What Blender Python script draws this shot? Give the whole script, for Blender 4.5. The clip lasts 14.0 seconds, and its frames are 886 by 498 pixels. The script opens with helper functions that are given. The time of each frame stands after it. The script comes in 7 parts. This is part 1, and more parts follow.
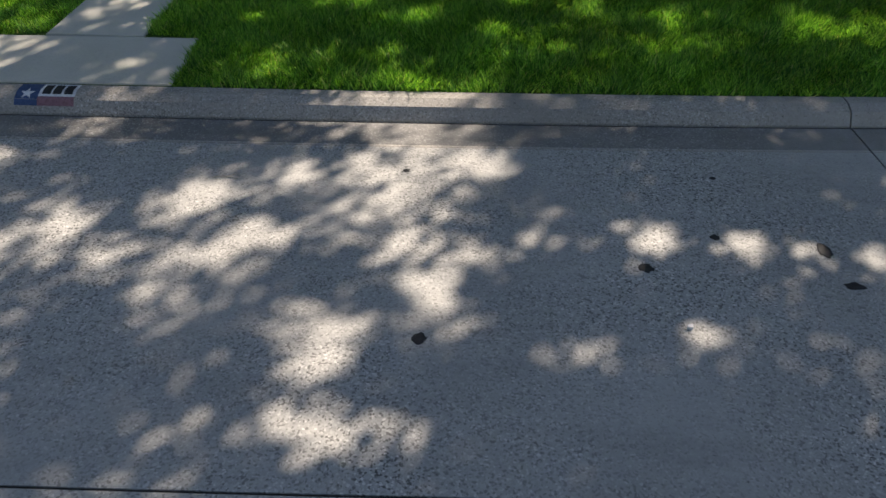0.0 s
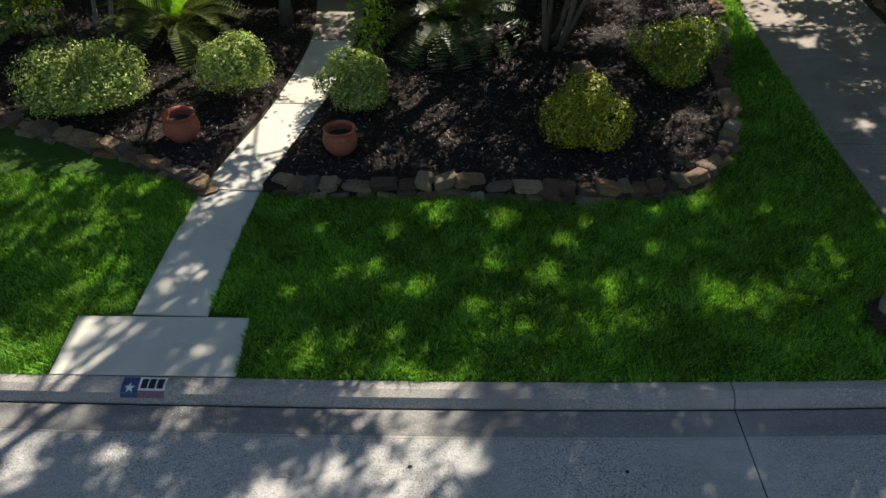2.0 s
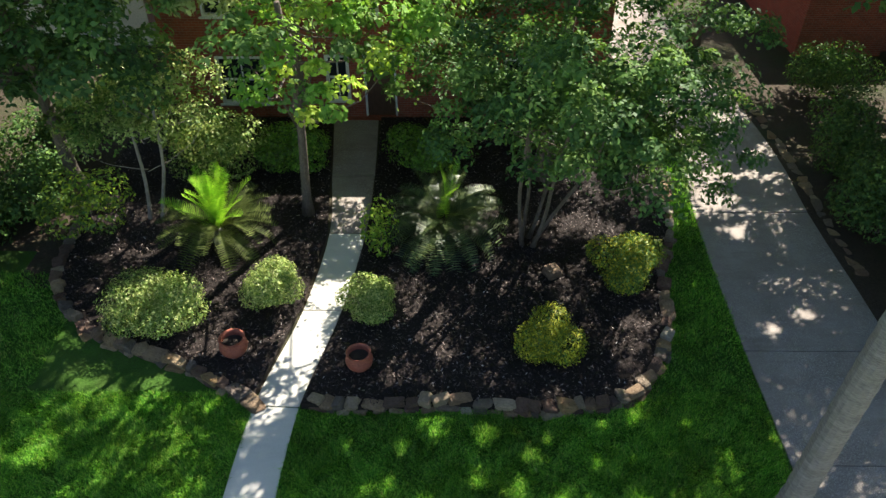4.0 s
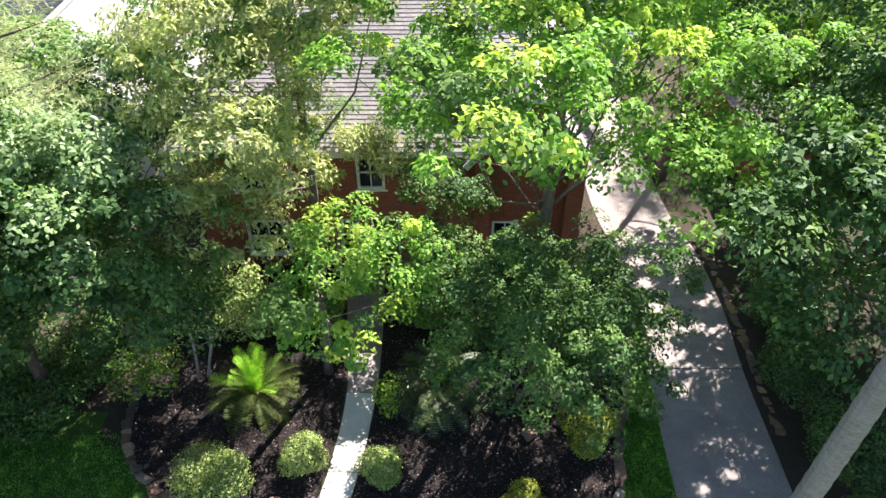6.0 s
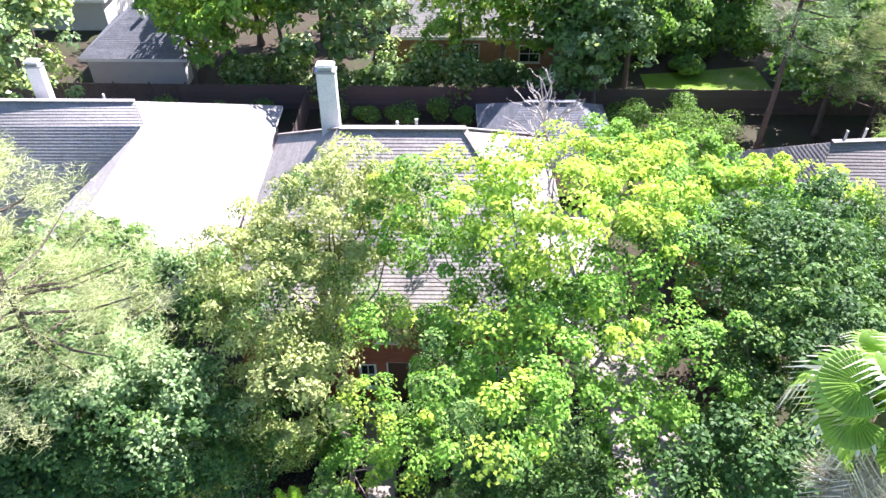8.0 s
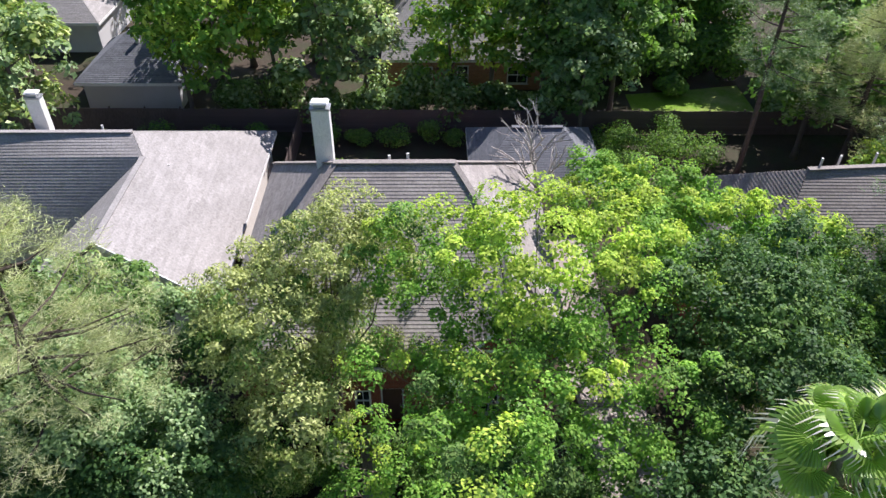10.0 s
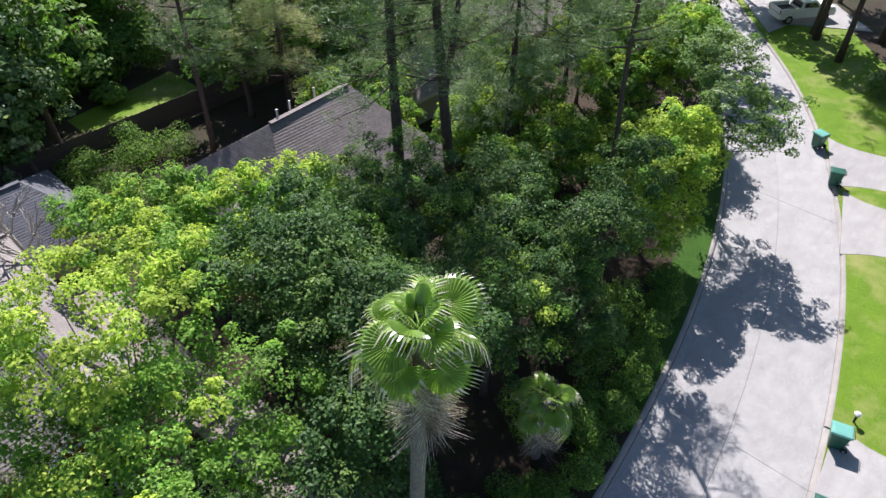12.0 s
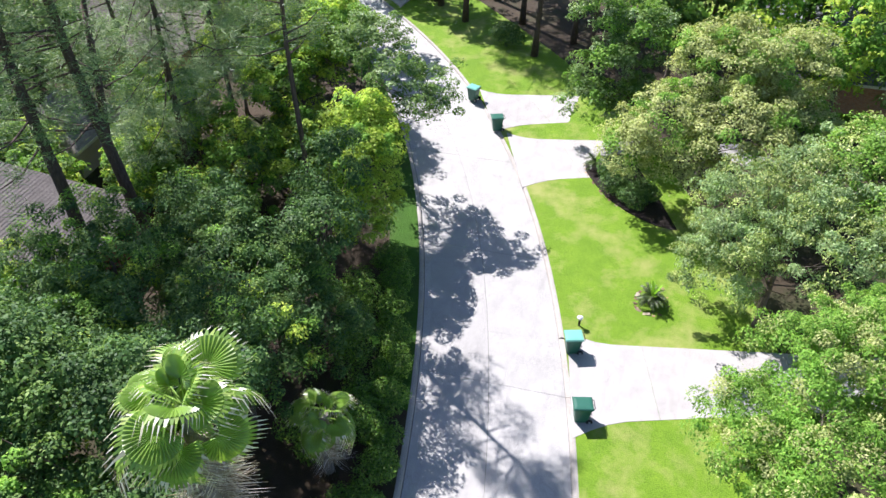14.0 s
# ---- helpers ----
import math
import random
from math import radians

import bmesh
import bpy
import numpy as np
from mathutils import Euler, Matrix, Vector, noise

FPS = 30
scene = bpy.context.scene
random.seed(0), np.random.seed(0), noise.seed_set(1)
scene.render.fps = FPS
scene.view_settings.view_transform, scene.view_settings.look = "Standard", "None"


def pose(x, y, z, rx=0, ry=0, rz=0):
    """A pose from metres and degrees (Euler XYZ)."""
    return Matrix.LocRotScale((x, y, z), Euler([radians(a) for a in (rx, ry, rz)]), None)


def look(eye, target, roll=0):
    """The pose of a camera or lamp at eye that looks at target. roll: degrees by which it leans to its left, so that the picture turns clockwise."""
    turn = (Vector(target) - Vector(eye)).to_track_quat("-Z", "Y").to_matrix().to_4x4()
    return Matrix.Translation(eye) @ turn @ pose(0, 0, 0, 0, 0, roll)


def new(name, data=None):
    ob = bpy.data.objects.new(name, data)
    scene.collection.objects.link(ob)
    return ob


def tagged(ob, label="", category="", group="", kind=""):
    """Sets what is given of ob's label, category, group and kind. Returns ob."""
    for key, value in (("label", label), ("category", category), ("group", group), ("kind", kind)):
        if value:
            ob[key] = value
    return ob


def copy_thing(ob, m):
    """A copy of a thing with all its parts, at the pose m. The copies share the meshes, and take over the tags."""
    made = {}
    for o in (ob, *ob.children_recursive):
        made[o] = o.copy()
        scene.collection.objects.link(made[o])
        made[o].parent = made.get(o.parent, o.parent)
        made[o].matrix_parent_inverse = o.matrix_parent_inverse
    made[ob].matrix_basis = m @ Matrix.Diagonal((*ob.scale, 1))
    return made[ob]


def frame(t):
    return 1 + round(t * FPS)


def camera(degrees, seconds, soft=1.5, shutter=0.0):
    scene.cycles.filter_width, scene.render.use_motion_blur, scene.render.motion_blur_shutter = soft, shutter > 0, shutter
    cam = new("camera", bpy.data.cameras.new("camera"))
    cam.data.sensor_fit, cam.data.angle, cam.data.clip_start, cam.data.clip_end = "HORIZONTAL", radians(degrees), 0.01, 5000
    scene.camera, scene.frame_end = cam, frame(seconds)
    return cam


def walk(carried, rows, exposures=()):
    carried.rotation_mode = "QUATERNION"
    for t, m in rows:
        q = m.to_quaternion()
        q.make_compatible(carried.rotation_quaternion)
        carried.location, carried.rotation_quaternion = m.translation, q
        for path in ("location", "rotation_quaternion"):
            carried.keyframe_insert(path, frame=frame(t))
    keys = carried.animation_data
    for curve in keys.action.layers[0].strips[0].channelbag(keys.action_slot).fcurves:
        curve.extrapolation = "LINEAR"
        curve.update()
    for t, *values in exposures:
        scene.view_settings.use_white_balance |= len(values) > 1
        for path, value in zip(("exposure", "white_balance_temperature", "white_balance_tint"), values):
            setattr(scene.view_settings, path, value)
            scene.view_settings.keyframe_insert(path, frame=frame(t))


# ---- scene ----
SKY, SUN = 0.066, 4.9
# seconds, stops, white balance
EXPOSURES = [(0.0, 0.86, 6800, 15), (1.0, 0.7, 6750, 18), (1.5, 0.7, 6700, 18), (2.0, 0.9, 6550, 11), (3.0, 1.55, 6400, 10), (5.5, 1.7, 6000, 16), (6.5, 2.25, 5750, 22), (7.5, 2.4, 5600, 24), (8.2, 2.15, 5600, 24), (10.3, 0.92, 5700, 19), (11.5, 0.82, 5700, 19), (12.5, 0.85, 5700, 21), (14.0, 1.25, 5700, 19)]
cam = camera(62.82, 14.0)
# seconds, eye in metres, then yaw, pitch and roll in degrees
ROWS = [
    (0.0, 0.549, 0.165, 2.730, 0.97, -37.90, 0.66),
    (0.5, 0.549, 0.180, 3.334, 0.86, -38.29, 0.56),
    (1.0, 0.558, 0.237, 4.062, 0.90, -38.85, 0.36),
    (1.5, 0.578, 0.303, 5.129, 0.90, -39.00, 0.28),
    (2.0, 0.592, 0.304, 6.237, 0.82, -38.90, 0.20),
    (2.5, 0.601, 0.290, 7.308, 0.82, -38.74, 0.01),
    (3.0, 0.599, 0.256, 8.475, 0.81, -38.50, -0.23),
    (3.2, 0.587, 0.251, 9.016, 0.66, -38.58, -0.18),
    (5.5, 0.674, 0.583, 15.622, 0.34, -40.29, -0.10),
    (6.0, 0.689, 0.597, 17.320, 0.39, -40.22, -0.29),
    (6.5, 0.687, 0.573, 18.977, 0.44, -39.99, -0.42),
    (7.0, 0.611, 0.547, 20.703, 0.30, -39.78, -0.34),
    (7.5, 0.462, 0.441, 22.499, 0.08, -39.43, -0.05),
    (8.0, 0.314, 0.274, 24.123, -0.20, -39.01, 0.33),
    (8.2, 0.278, 0.223, 24.531, -0.26, -38.83, 0.46),
    (9.2, 0.36, 0.28, 25.55, -0.30, -38.75, 0.45),
    (10.3, 0.303, 0.079, 25.732, -2.28, -38.80, 0.39),
    (10.5, 0.295, 0.087, 25.804, -6.22, -38.88, 0.19),
    (11.0, 0.266, 0.117, 25.932, -17.92, -39.20, -0.22),
    (11.5, 0.282, 0.112, 26.112, -30.25, -39.65, -0.30),
    (12.0, 0.346, 0.161, 26.273, -46.80, -40.08, -0.18),
    (12.5, 0.442, 0.351, 26.268, -64.29, -40.38, -0.10),
    (13.0, 0.505, 0.628, 26.246, -75.41, -40.41, -0.09),
    (13.5, 0.520, 0.783, 26.284, -75.86, -40.28, 0.17),
    (14.0, 0.520, 0.869, 26.321, -76.06, -40.14, 0.31),
]
walk(cam, [(t, pose(x, y, z, 0, 0, yaw) @ pose(0, 0, 0, 90 + pitch, 0, 0) @ pose(0, 0, 0, 0, 0, roll)) for t, x, y, z, yaw, pitch, roll in ROWS], EXPOSURES)

# ---- sky, sun ----
SUN_DIR = Vector((0.62 * math.cos(radians(46)), 0.785 * math.cos(radians(46)), math.sin(radians(46)))).normalized()
world = bpy.data.worlds.new("sky")
scene.world = world
world.use_nodes = True
wn = world.node_tree.nodes
sky = wn.new("ShaderNodeTexSky")
sky.sky_type, sky.sun_disc = "NISHITA", False
sky.sun_elevation = radians(46)
sky.sun_rotation = math.atan2(SUN_DIR.x, SUN_DIR.y)
sky.air_density, sky.dust_density, sky.ozone_density = 1.0, 0.6, 1.0
wn["Background"].inputs["Strength"].default_value = SKY
world.node_tree.links.new(sky.outputs[0], wn["Background"].inputs["Color"])
sun = new("sun", bpy.data.lights.new("sun", "SUN"))
sun.data.energy, sun.data.angle, sun.data.color = SUN, radians(0.42), (1.0, 0.91, 0.78)
sun.matrix_world = look(SUN_DIR * 60, (0, 0, 0))


# ---- materials ----
def ramp_of(nt, fac, stops):
    r = nt.nodes.new("ShaderNodeValToRGB")
    while len(r.color_ramp.elements) < len(stops):
        r.color_ramp.elements.new(0.5)
    for e, (p, c) in zip(r.color_ramp.elements, stops):
        e.position, e.color = p, (*c, 1)
    nt.links.new(fac, r.inputs[0])
    return r.outputs[0]


def tex_noise(nt, scale, detail=4, rough=0.6, stretch=None):
    co = nt.nodes.new("ShaderNodeTexCoord")
    n = nt.nodes.new("ShaderNodeTexNoise")
    n.inputs["Scale"].default_value, n.inputs["Detail"].default_value, n.inputs["Roughness"].default_value = scale, detail, rough
    if stretch:
        m = nt.nodes.new("ShaderNodeMapping")
        m.inputs["Scale"].default_value = stretch
        nt.links.new(co.outputs["Object"], m.inputs[0])
        nt.links.new(m.outputs[0], n.inputs["Vector"])
    else:
        nt.links.new(co.outputs["Object"], n.inputs["Vector"])
    return n.outputs["Fac"]


def mixed(nt, fac, a, b, kind="MIX"):
    m = nt.nodes.new("ShaderNodeMix")
    m.data_type, m.blend_type = "RGBA", kind
    if isinstance(fac, float):
        m.inputs[0].default_value = fac
    else:
        nt.links.new(fac, m.inputs[0])
    for s, v in ((m.inputs[6], a), (m.inputs[7], b)):
        if isinstance(v, tuple):
            s.default_value = (*v, 1)
        else:
            nt.links.new(v, s)
    return m.outputs[2]


def start_mat(name):
    m = bpy.data.materials.new(name)
    m.use_nodes = True
    return m, m.node_tree, m.node_tree.nodes["Principled BSDF"]


def bumped(nt, bs, height, strength, distance):
    b = nt.nodes.new("ShaderNodeBump")
    b.inputs["Strength"].default_value, b.inputs["Distance"].default_value = strength, distance
    nt.links.new(height, b.inputs["Height"])
    nt.links.new(b.outputs[0], bs.inputs["Normal"])


def surface(name, dark, light, fine=40.0, coarse=1.2, rough=0.85, bump=0.3, distance=0.01, tint=None, metal=0.0, spec=0.3, vary=0.0, stretch=None):
    """Two scales of colour, fine relief, and a little change from piece to piece."""
    m, nt, bs = start_mat(name)
    c = ramp_of(nt, tex_noise(nt, coarse, 5, 0.65, stretch), [(0.3, dark), (0.7, light)])
    f = tex_noise(nt, fine, 3, 0.7, stretch)
    c = mixed(nt, 0.55, c, ramp_of(nt, f, [(0.3, tuple(0.55 * v for v in dark)), (0.5, tuple((a + b) / 2 for a, b in zip(dark, light))), (0.72, tuple(min(1.0, 1.15 * v) for v in light))]))
    if tint:
        c = mixed(nt, ramp_of(nt, tex_noise(nt, coarse * 0.37, 4, 0.7), [(0.48, (0, 0, 0)), (0.7, (0.8, 0.8, 0.8))]), c, tint)
    if vary:
        info = nt.nodes.new("ShaderNodeObjectInfo")
        hv = nt.nodes.new("ShaderNodeHueSaturation")
        mr = nt.nodes.new("ShaderNodeMapRange")
        mr.inputs[3].default_value, mr.inputs[4].default_value = 1 - vary, 1 + vary
        nt.links.new(info.outputs["Random"], mr.inputs[0])
        nt.links.new(mr.outputs[0], hv.inputs["Value"])
        nt.links.new(c, hv.inputs["Color"])
        c = hv.outputs[0]
    nt.links.new(c, bs.inputs["Base Color"])
    bs.inputs["Roughness"].default_value, bs.inputs["Metallic"].default_value = rough, metal
    bs.inputs["Specular IOR Level"].default_value = spec
    if bump:
        bumped(nt, bs, f, bump, distance)
    return m


def leafy(name, stops, through_light=0.35, rough=0.45, spec=0.35, patch=0.6):
    """Leaves: each one its own shade, lit from behind as well."""
    m, nt, bs = start_mat(name)
    stops = [(p, (1.03 * c[0], c[1], 1.05 * c[2])) for p, c in stops]
    geo = nt.nodes.new("ShaderNodeNewGeometry")
    c = ramp_of(nt, geo.outputs["Random Per Island"], stops)
    n = tex_noise(nt, patch, 2, 0.5)
    hv = nt.nodes.new("ShaderNodeHueSaturation")
    mr = nt.nodes.new("ShaderNodeMapRange")
    mr.inputs[1].default_value, mr.inputs[2].default_value, mr.inputs[3].default_value, mr.inputs[4].default_value = 0.3, 0.7, 0.75, 1.3
    nt.links.new(n, mr.inputs[0])
    nt.links.new(mr.outputs[0], hv.inputs["Value"])
    nt.links.new(c, hv.inputs["Color"])
    c = hv.outputs[0]
    nt.links.new(c, bs.inputs["Base Color"])
    bs.inputs["Roughness"].default_value, bs.inputs["Specular IOR Level"].default_value = rough, spec
    tr = nt.nodes.new("ShaderNodeBsdfTranslucent")
    warm = mixed(nt, 1.0, c, (1.2, 1.22, 0.7), "MULTIPLY")
    nt.links.new(warm, tr.inputs["Color"])
    mx = nt.nodes.new("ShaderNodeMixShader")
    mx.inputs[0].default_value = 0.8 * through_light
    nt.links.new(bs.outputs[0], mx.inputs[1])
    nt.links.new(tr.outputs[0], mx.inputs[2])
    nt.links.new(mx.outputs[0], nt.nodes["Material Output"].inputs["Surface"])
    return m


def concrete(name, dark, light, speck=0.6, tint=(0.2, 0.19, 0.17), vary=0.05, pit=0.75, grain=95):
    """Worn concrete with exposed aggregate, streaks along the lane and stains."""
    m, nt, bs = start_mat(name)
    c = ramp_of(nt, tex_noise(nt, 0.9, 6, 0.65), [(0.3, dark), (0.7, light)])
    c = mixed(nt, ramp_of(nt, tex_noise(nt, 1.6, 5, 0.7, (0.25, 1.6, 1)), [(0.5, (0, 0, 0)), (0.75, (0.55, 0.55, 0.55))]), c, tint)
    co = nt.nodes.new("ShaderNodeTexCoord")
    v = nt.nodes.new("ShaderNodeTexVoronoi")
    v.inputs["Scale"].default_value = grain
    nt.links.new(co.outputs["Object"], v.inputs["Vector"])
    grey = nt.nodes.new("ShaderNodeSeparateColor")
    nt.links.new(v.outputs["Color"], grey.inputs[0])
    stones = ramp_of(nt, grey.outputs[0], [(0.0, (0.03, 0.028, 0.026)), (0.14, (0.1, 0.095, 0.09)), (0.2, dark), (0.86, light), (0.95, (0.62, 0.6, 0.56)), (1.0, (0.75, 0.73, 0.7))])
    where = ramp_of(nt, tex_noise(nt, 0.7, 4, 0.6), [(0.35, (0.15 * speck,) * 3), (0.65, (speck,) * 3)])
    c = mixed(nt, where, c, stones)
    pits = ramp_of(nt, tex_noise(nt, 34, 5, 0.8, (0.85, 1.1, 1)), [(0.59, (0, 0, 0)), (0.68, (pit,) * 3)])
    c = mixed(nt, pits, c, (0.06, 0.056, 0.05))
    if vary:
        info = nt.nodes.new("ShaderNodeObjectInfo")
        hv = nt.nodes.new("ShaderNodeHueSaturation")
        mr = nt.nodes.new("ShaderNodeMapRange")
        mr.inputs[3].default_value, mr.inputs[4].default_value = 1 - vary, 1 + vary
        nt.links.new(info.outputs["Random"], mr.inputs[0])
        nt.links.new(mr.outputs[0], hv.inputs["Value"])
        nt.links.new(c, hv.inputs["Color"])
        c = hv.outputs[0]
    nt.links.new(c, bs.inputs["Base Color"])
    bs.inputs["Roughness"].default_value, bs.inputs["Specular IOR Level"].default_value = 0.82, 0.35
    bumped(nt, bs, tex_noise(nt, 60, 3, 0.7), 0.35, 0.004)
    return m


def brickwork(name, a, b, mortar, width=0.2, height=0.075):
    m, nt, bs = start_mat(name)
    co = nt.nodes.new("ShaderNodeTexCoord")
    sep = nt.nodes.new("ShaderNodeSeparateXYZ")
    nt.links.new(co.outputs["Object"], sep.inputs[0])
    add = nt.nodes.new("ShaderNodeMath")
    nt.links.new(sep.outputs[0], add.inputs[0]), nt.links.new(sep.outputs[1], add.inputs[1])
    com = nt.nodes.new("ShaderNodeCombineXYZ")
    nt.links.new(add.outputs[0], com.inputs[0]), nt.links.new(sep.outputs[2], com.inputs[1])
    t = nt.nodes.new("ShaderNodeTexBrick")
    for k, val in (("Scale", 1.0), ("Brick Width", width), ("Row Height", height), ("Mortar Size", 0.007), ("Bias", -0.2)):
        t.inputs[k].default_value = val
    t.inputs["Color1"].default_value, t.inputs["Color2"].default_value, t.inputs["Mortar"].default_value = (*a, 1), (*b, 1), (*mortar, 1)
    nt.links.new(com.outputs[0], t.inputs["Vector"])
    c = mixed(nt, 0.5, t.outputs["Color"], ramp_of(nt, tex_noise(nt, 3, 5, 0.7), [(0.3, tuple(0.6 * v for v in a)), (0.7, tuple(1.3 * v for v in b))]), "OVERLAY")
    nt.links.new(c, bs.inputs["Base Color"])
    bs.inputs["Roughness"].default_value = 0.85
    bumped(nt, bs, t.outputs["Fac"], -0.5, 0.008)
    return m


def shingled(name, a, b):
    """Asphalt shingles: tabs of uneven shade."""
    m, nt, bs = start_mat(name)
    geo = nt.nodes.new("ShaderNodeNewGeometry")
    c = ramp_of(nt, geo.outputs["Random Per Island"], [(0.0, a), (0.55, tuple((x + y) / 2 for x, y in zip(a, b))), (1.0, b)])
    c = mixed(nt, 0.5, c, ramp_of(nt, tex_noise(nt, 9, 4, 0.7), [(0.35, tuple(0.7 * v for v in a)), (0.65, tuple(1.2 * v for v in b))]))
    c = mixed(nt, ramp_of(nt, tex_noise(nt, 0.5, 4, 0.6), [(0.45, (0, 0, 0)), (0.75, (0.5, 0.5, 0.5))]), c, tuple(0.7 * v for v in a))
    nt.links.new(c, bs.inputs["Base Color"])
    bs.inputs["Roughness"].default_value = 0.9
    bumped(nt, bs, tex_noise(nt, 120, 2, 0.7), 0.4, 0.004)
    return m


ROAD = concrete("road_concrete", (0.3, 0.295, 0.28), (0.45, 0.443, 0.42), 0.85, (0.22, 0.216, 0.207), 0.05, 0.7, 90)
GUTTER = concrete("gutter_concrete", (0.14, 0.135, 0.125), (0.29, 0.28, 0.265), 0.4, (0.09, 0.085, 0.08), 0.05, 0.5)
KERB = concrete("kerb_concrete", (0.27, 0.25, 0.225), (0.42, 0.395, 0.355), 0.55)
WALK = concrete("walk_concrete", (0.5, 0.485, 0.415), (0.62, 0.6, 0.53), 0.15, (0.42, 0.4, 0.335), 0.04, 0.12)
# leaf stains, plus the trees' shade put into a darker, browner base
SHADY_DRIVE = concrete("shaded_stained_concrete", (0.19, 0.155, 0.125), (0.34, 0.3, 0.26), 0.5, (0.12, 0.08, 0.055), 0.05, 0.4)
DRIVE = concrete("drive_concrete", (0.31, 0.298, 0.285), (0.42, 0.408, 0.388), 0.4, (0.24, 0.225, 0.21), 0.05, 0.4)
JOINT = surface("joint_filler", (0.03, 0.028, 0.025), (0.07, 0.065, 0.055), 30, 3, 0.95)
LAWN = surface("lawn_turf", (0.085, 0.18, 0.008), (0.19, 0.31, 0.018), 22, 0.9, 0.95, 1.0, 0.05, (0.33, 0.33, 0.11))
# darker than LAWN: the shade between grass blades is in its colour
TURF = surface("shaded_turf", (0.028, 0.075, 0.007), (0.06, 0.15, 0.013), 30, 1.4, 0.95, 1.0, 0.05, (0.05, 0.085, 0.015))
LITTER = surface("leaf_litter", (0.028, 0.022, 0.014), (0.075, 0.055, 0.035), 22, 0.7, 0.95, 0.9, 0.03, (0.03, 0.05, 0.012))
MULCH = surface("dark_mulch", (0.01, 0.0075, 0.006), (0.032, 0.023, 0.019), 35, 1.5, 0.9, 1.0, 0.03)
CHIP = leafy("mulch_chip", [(0.0, (0.012, 0.009, 0.007)), (0.6, (0.045, 0.033, 0.027)), (0.92, (0.14, 0.11, 0.088)), (1.0, (0.4, 0.35, 0.29))], 0.0, 0.6, 0.3)


def fieldstone(name):
    """Fieldstones: brown, tan, ochre and grey ones, each mottled."""
    m, nt, bs = start_mat(name)
    info = nt.nodes.new("ShaderNodeObjectInfo")
    c = ramp_of(nt, info.outputs["Random"], [(0.0, (0.13, 0.085, 0.065)), (0.25, (0.22, 0.13, 0.085)), (0.45, (0.36, 0.25, 0.15)), (0.6, (0.17, 0.14, 0.12)), (0.75, (0.5, 0.38, 0.24)), (0.88, (0.4, 0.26, 0.12)), (1.0, (0.6, 0.54, 0.44))])
    c = mixed(nt, 0.75, c, ramp_of(nt, tex_noise(nt, 5, 6, 0.75), [(0.3, (0.22, 0.2, 0.18)), (0.5, (0.5, 0.5, 0.5)), (0.72, (0.8, 0.76, 0.7))]), "OVERLAY")
    c = mixed(nt, ramp_of(nt, tex_noise(nt, 2.6, 4, 0.7), [(0.56, (0, 0, 0)), (0.66, (0.7, 0.7, 0.7))]), c, (0.1, 0.075, 0.055))
    nt.links.new(c, bs.inputs["Base Color"])
    bs.inputs["Roughness"].default_value = 0.9
    bumped(nt, bs, tex_noise(nt, 9, 6, 0.75), 1.0, 0.12)
    return m


STONE = fieldstone("fieldstone")
TERRACOTTA = surface("terracotta", (0.23, 0.065, 0.04), (0.38, 0.12, 0.07), 25, 3, 0.6, 0.2, 0.004, (0.3, 0.11, 0.08))
SOIL = surface("potting_soil", (0.02, 0.015, 0.012), (0.05, 0.04, 0.03), 60, 5, 0.95, 0.8)
BARK = surface("grey_bark", (0.07, 0.055, 0.045), (0.2, 0.165, 0.135), 30, 4, 0.9, 0.9, 0.02, stretch=(1, 1, 0.25))
PALE_BARK = surface("pale_bark", (0.2, 0.17, 0.14), (0.38, 0.34, 0.29), 22, 3, 0.85, 0.7, 0.015, stretch=(1, 1, 0.3))
PINE_BARK = surface("pine_bark", (0.045, 0.035, 0.03), (0.13, 0.095, 0.075), 14, 3, 0.95, 1.0, 0.03, stretch=(1, 1, 0.3))
DEAD_WOOD = surface("bleached_wood", (0.33, 0.29, 0.26), (0.5, 0.46, 0.42), 30, 4, 0.8, 0.4)
PALM_BARK = surface("palm_bark", (0.16, 0.14, 0.12), (0.34, 0.31, 0.28), 20, 3, 0.9, 0.9, 0.02, stretch=(0.6, 0.6, 3))
BRICK = brickwork("red_brick", (0.26, 0.075, 0.04), (0.36, 0.12, 0.065), (0.3, 0.24, 0.2))
TAN_BRICK = brickwork("tan_brick", (0.36, 0.2, 0.13), (0.46, 0.28, 0.18), (0.4, 0.35, 0.3))
ROOF_B = shingled("weathered_shingle", (0.2, 0.178, 0.162), (0.33, 0.3, 0.275))
ROOF_A = shingled("taupe_shingle", (0.23, 0.215, 0.2), (0.34, 0.32, 0.305))
ROOF_E = shingled("brown_shingle", (0.18, 0.155, 0.14), (0.29, 0.26, 0.235))
ROOF_G = shingled("slate_shingle", (0.09, 0.095, 0.105), (0.17, 0.175, 0.19))
TRIM = surface("white_trim", (0.66, 0.65, 0.62), (0.8, 0.79, 0.76), 20, 2, 0.5, 0.1, 0.002)
CREAM = surface("cream_paint", (0.52, 0.48, 0.42), (0.64, 0.6, 0.54), 20, 1.5, 0.7, 0.15, 0.004)
SIDING = surface("grey_siding", (0.42, 0.41, 0.4), (0.52, 0.51, 0.5), 20, 1.5, 0.7, 0.15, 0.004)
CAP = surface("grey_metal", (0.3, 0.31, 0.32), (0.45, 0.46, 0.47), 30, 3, 0.45, 0.1, 0.003, metal=0.6)
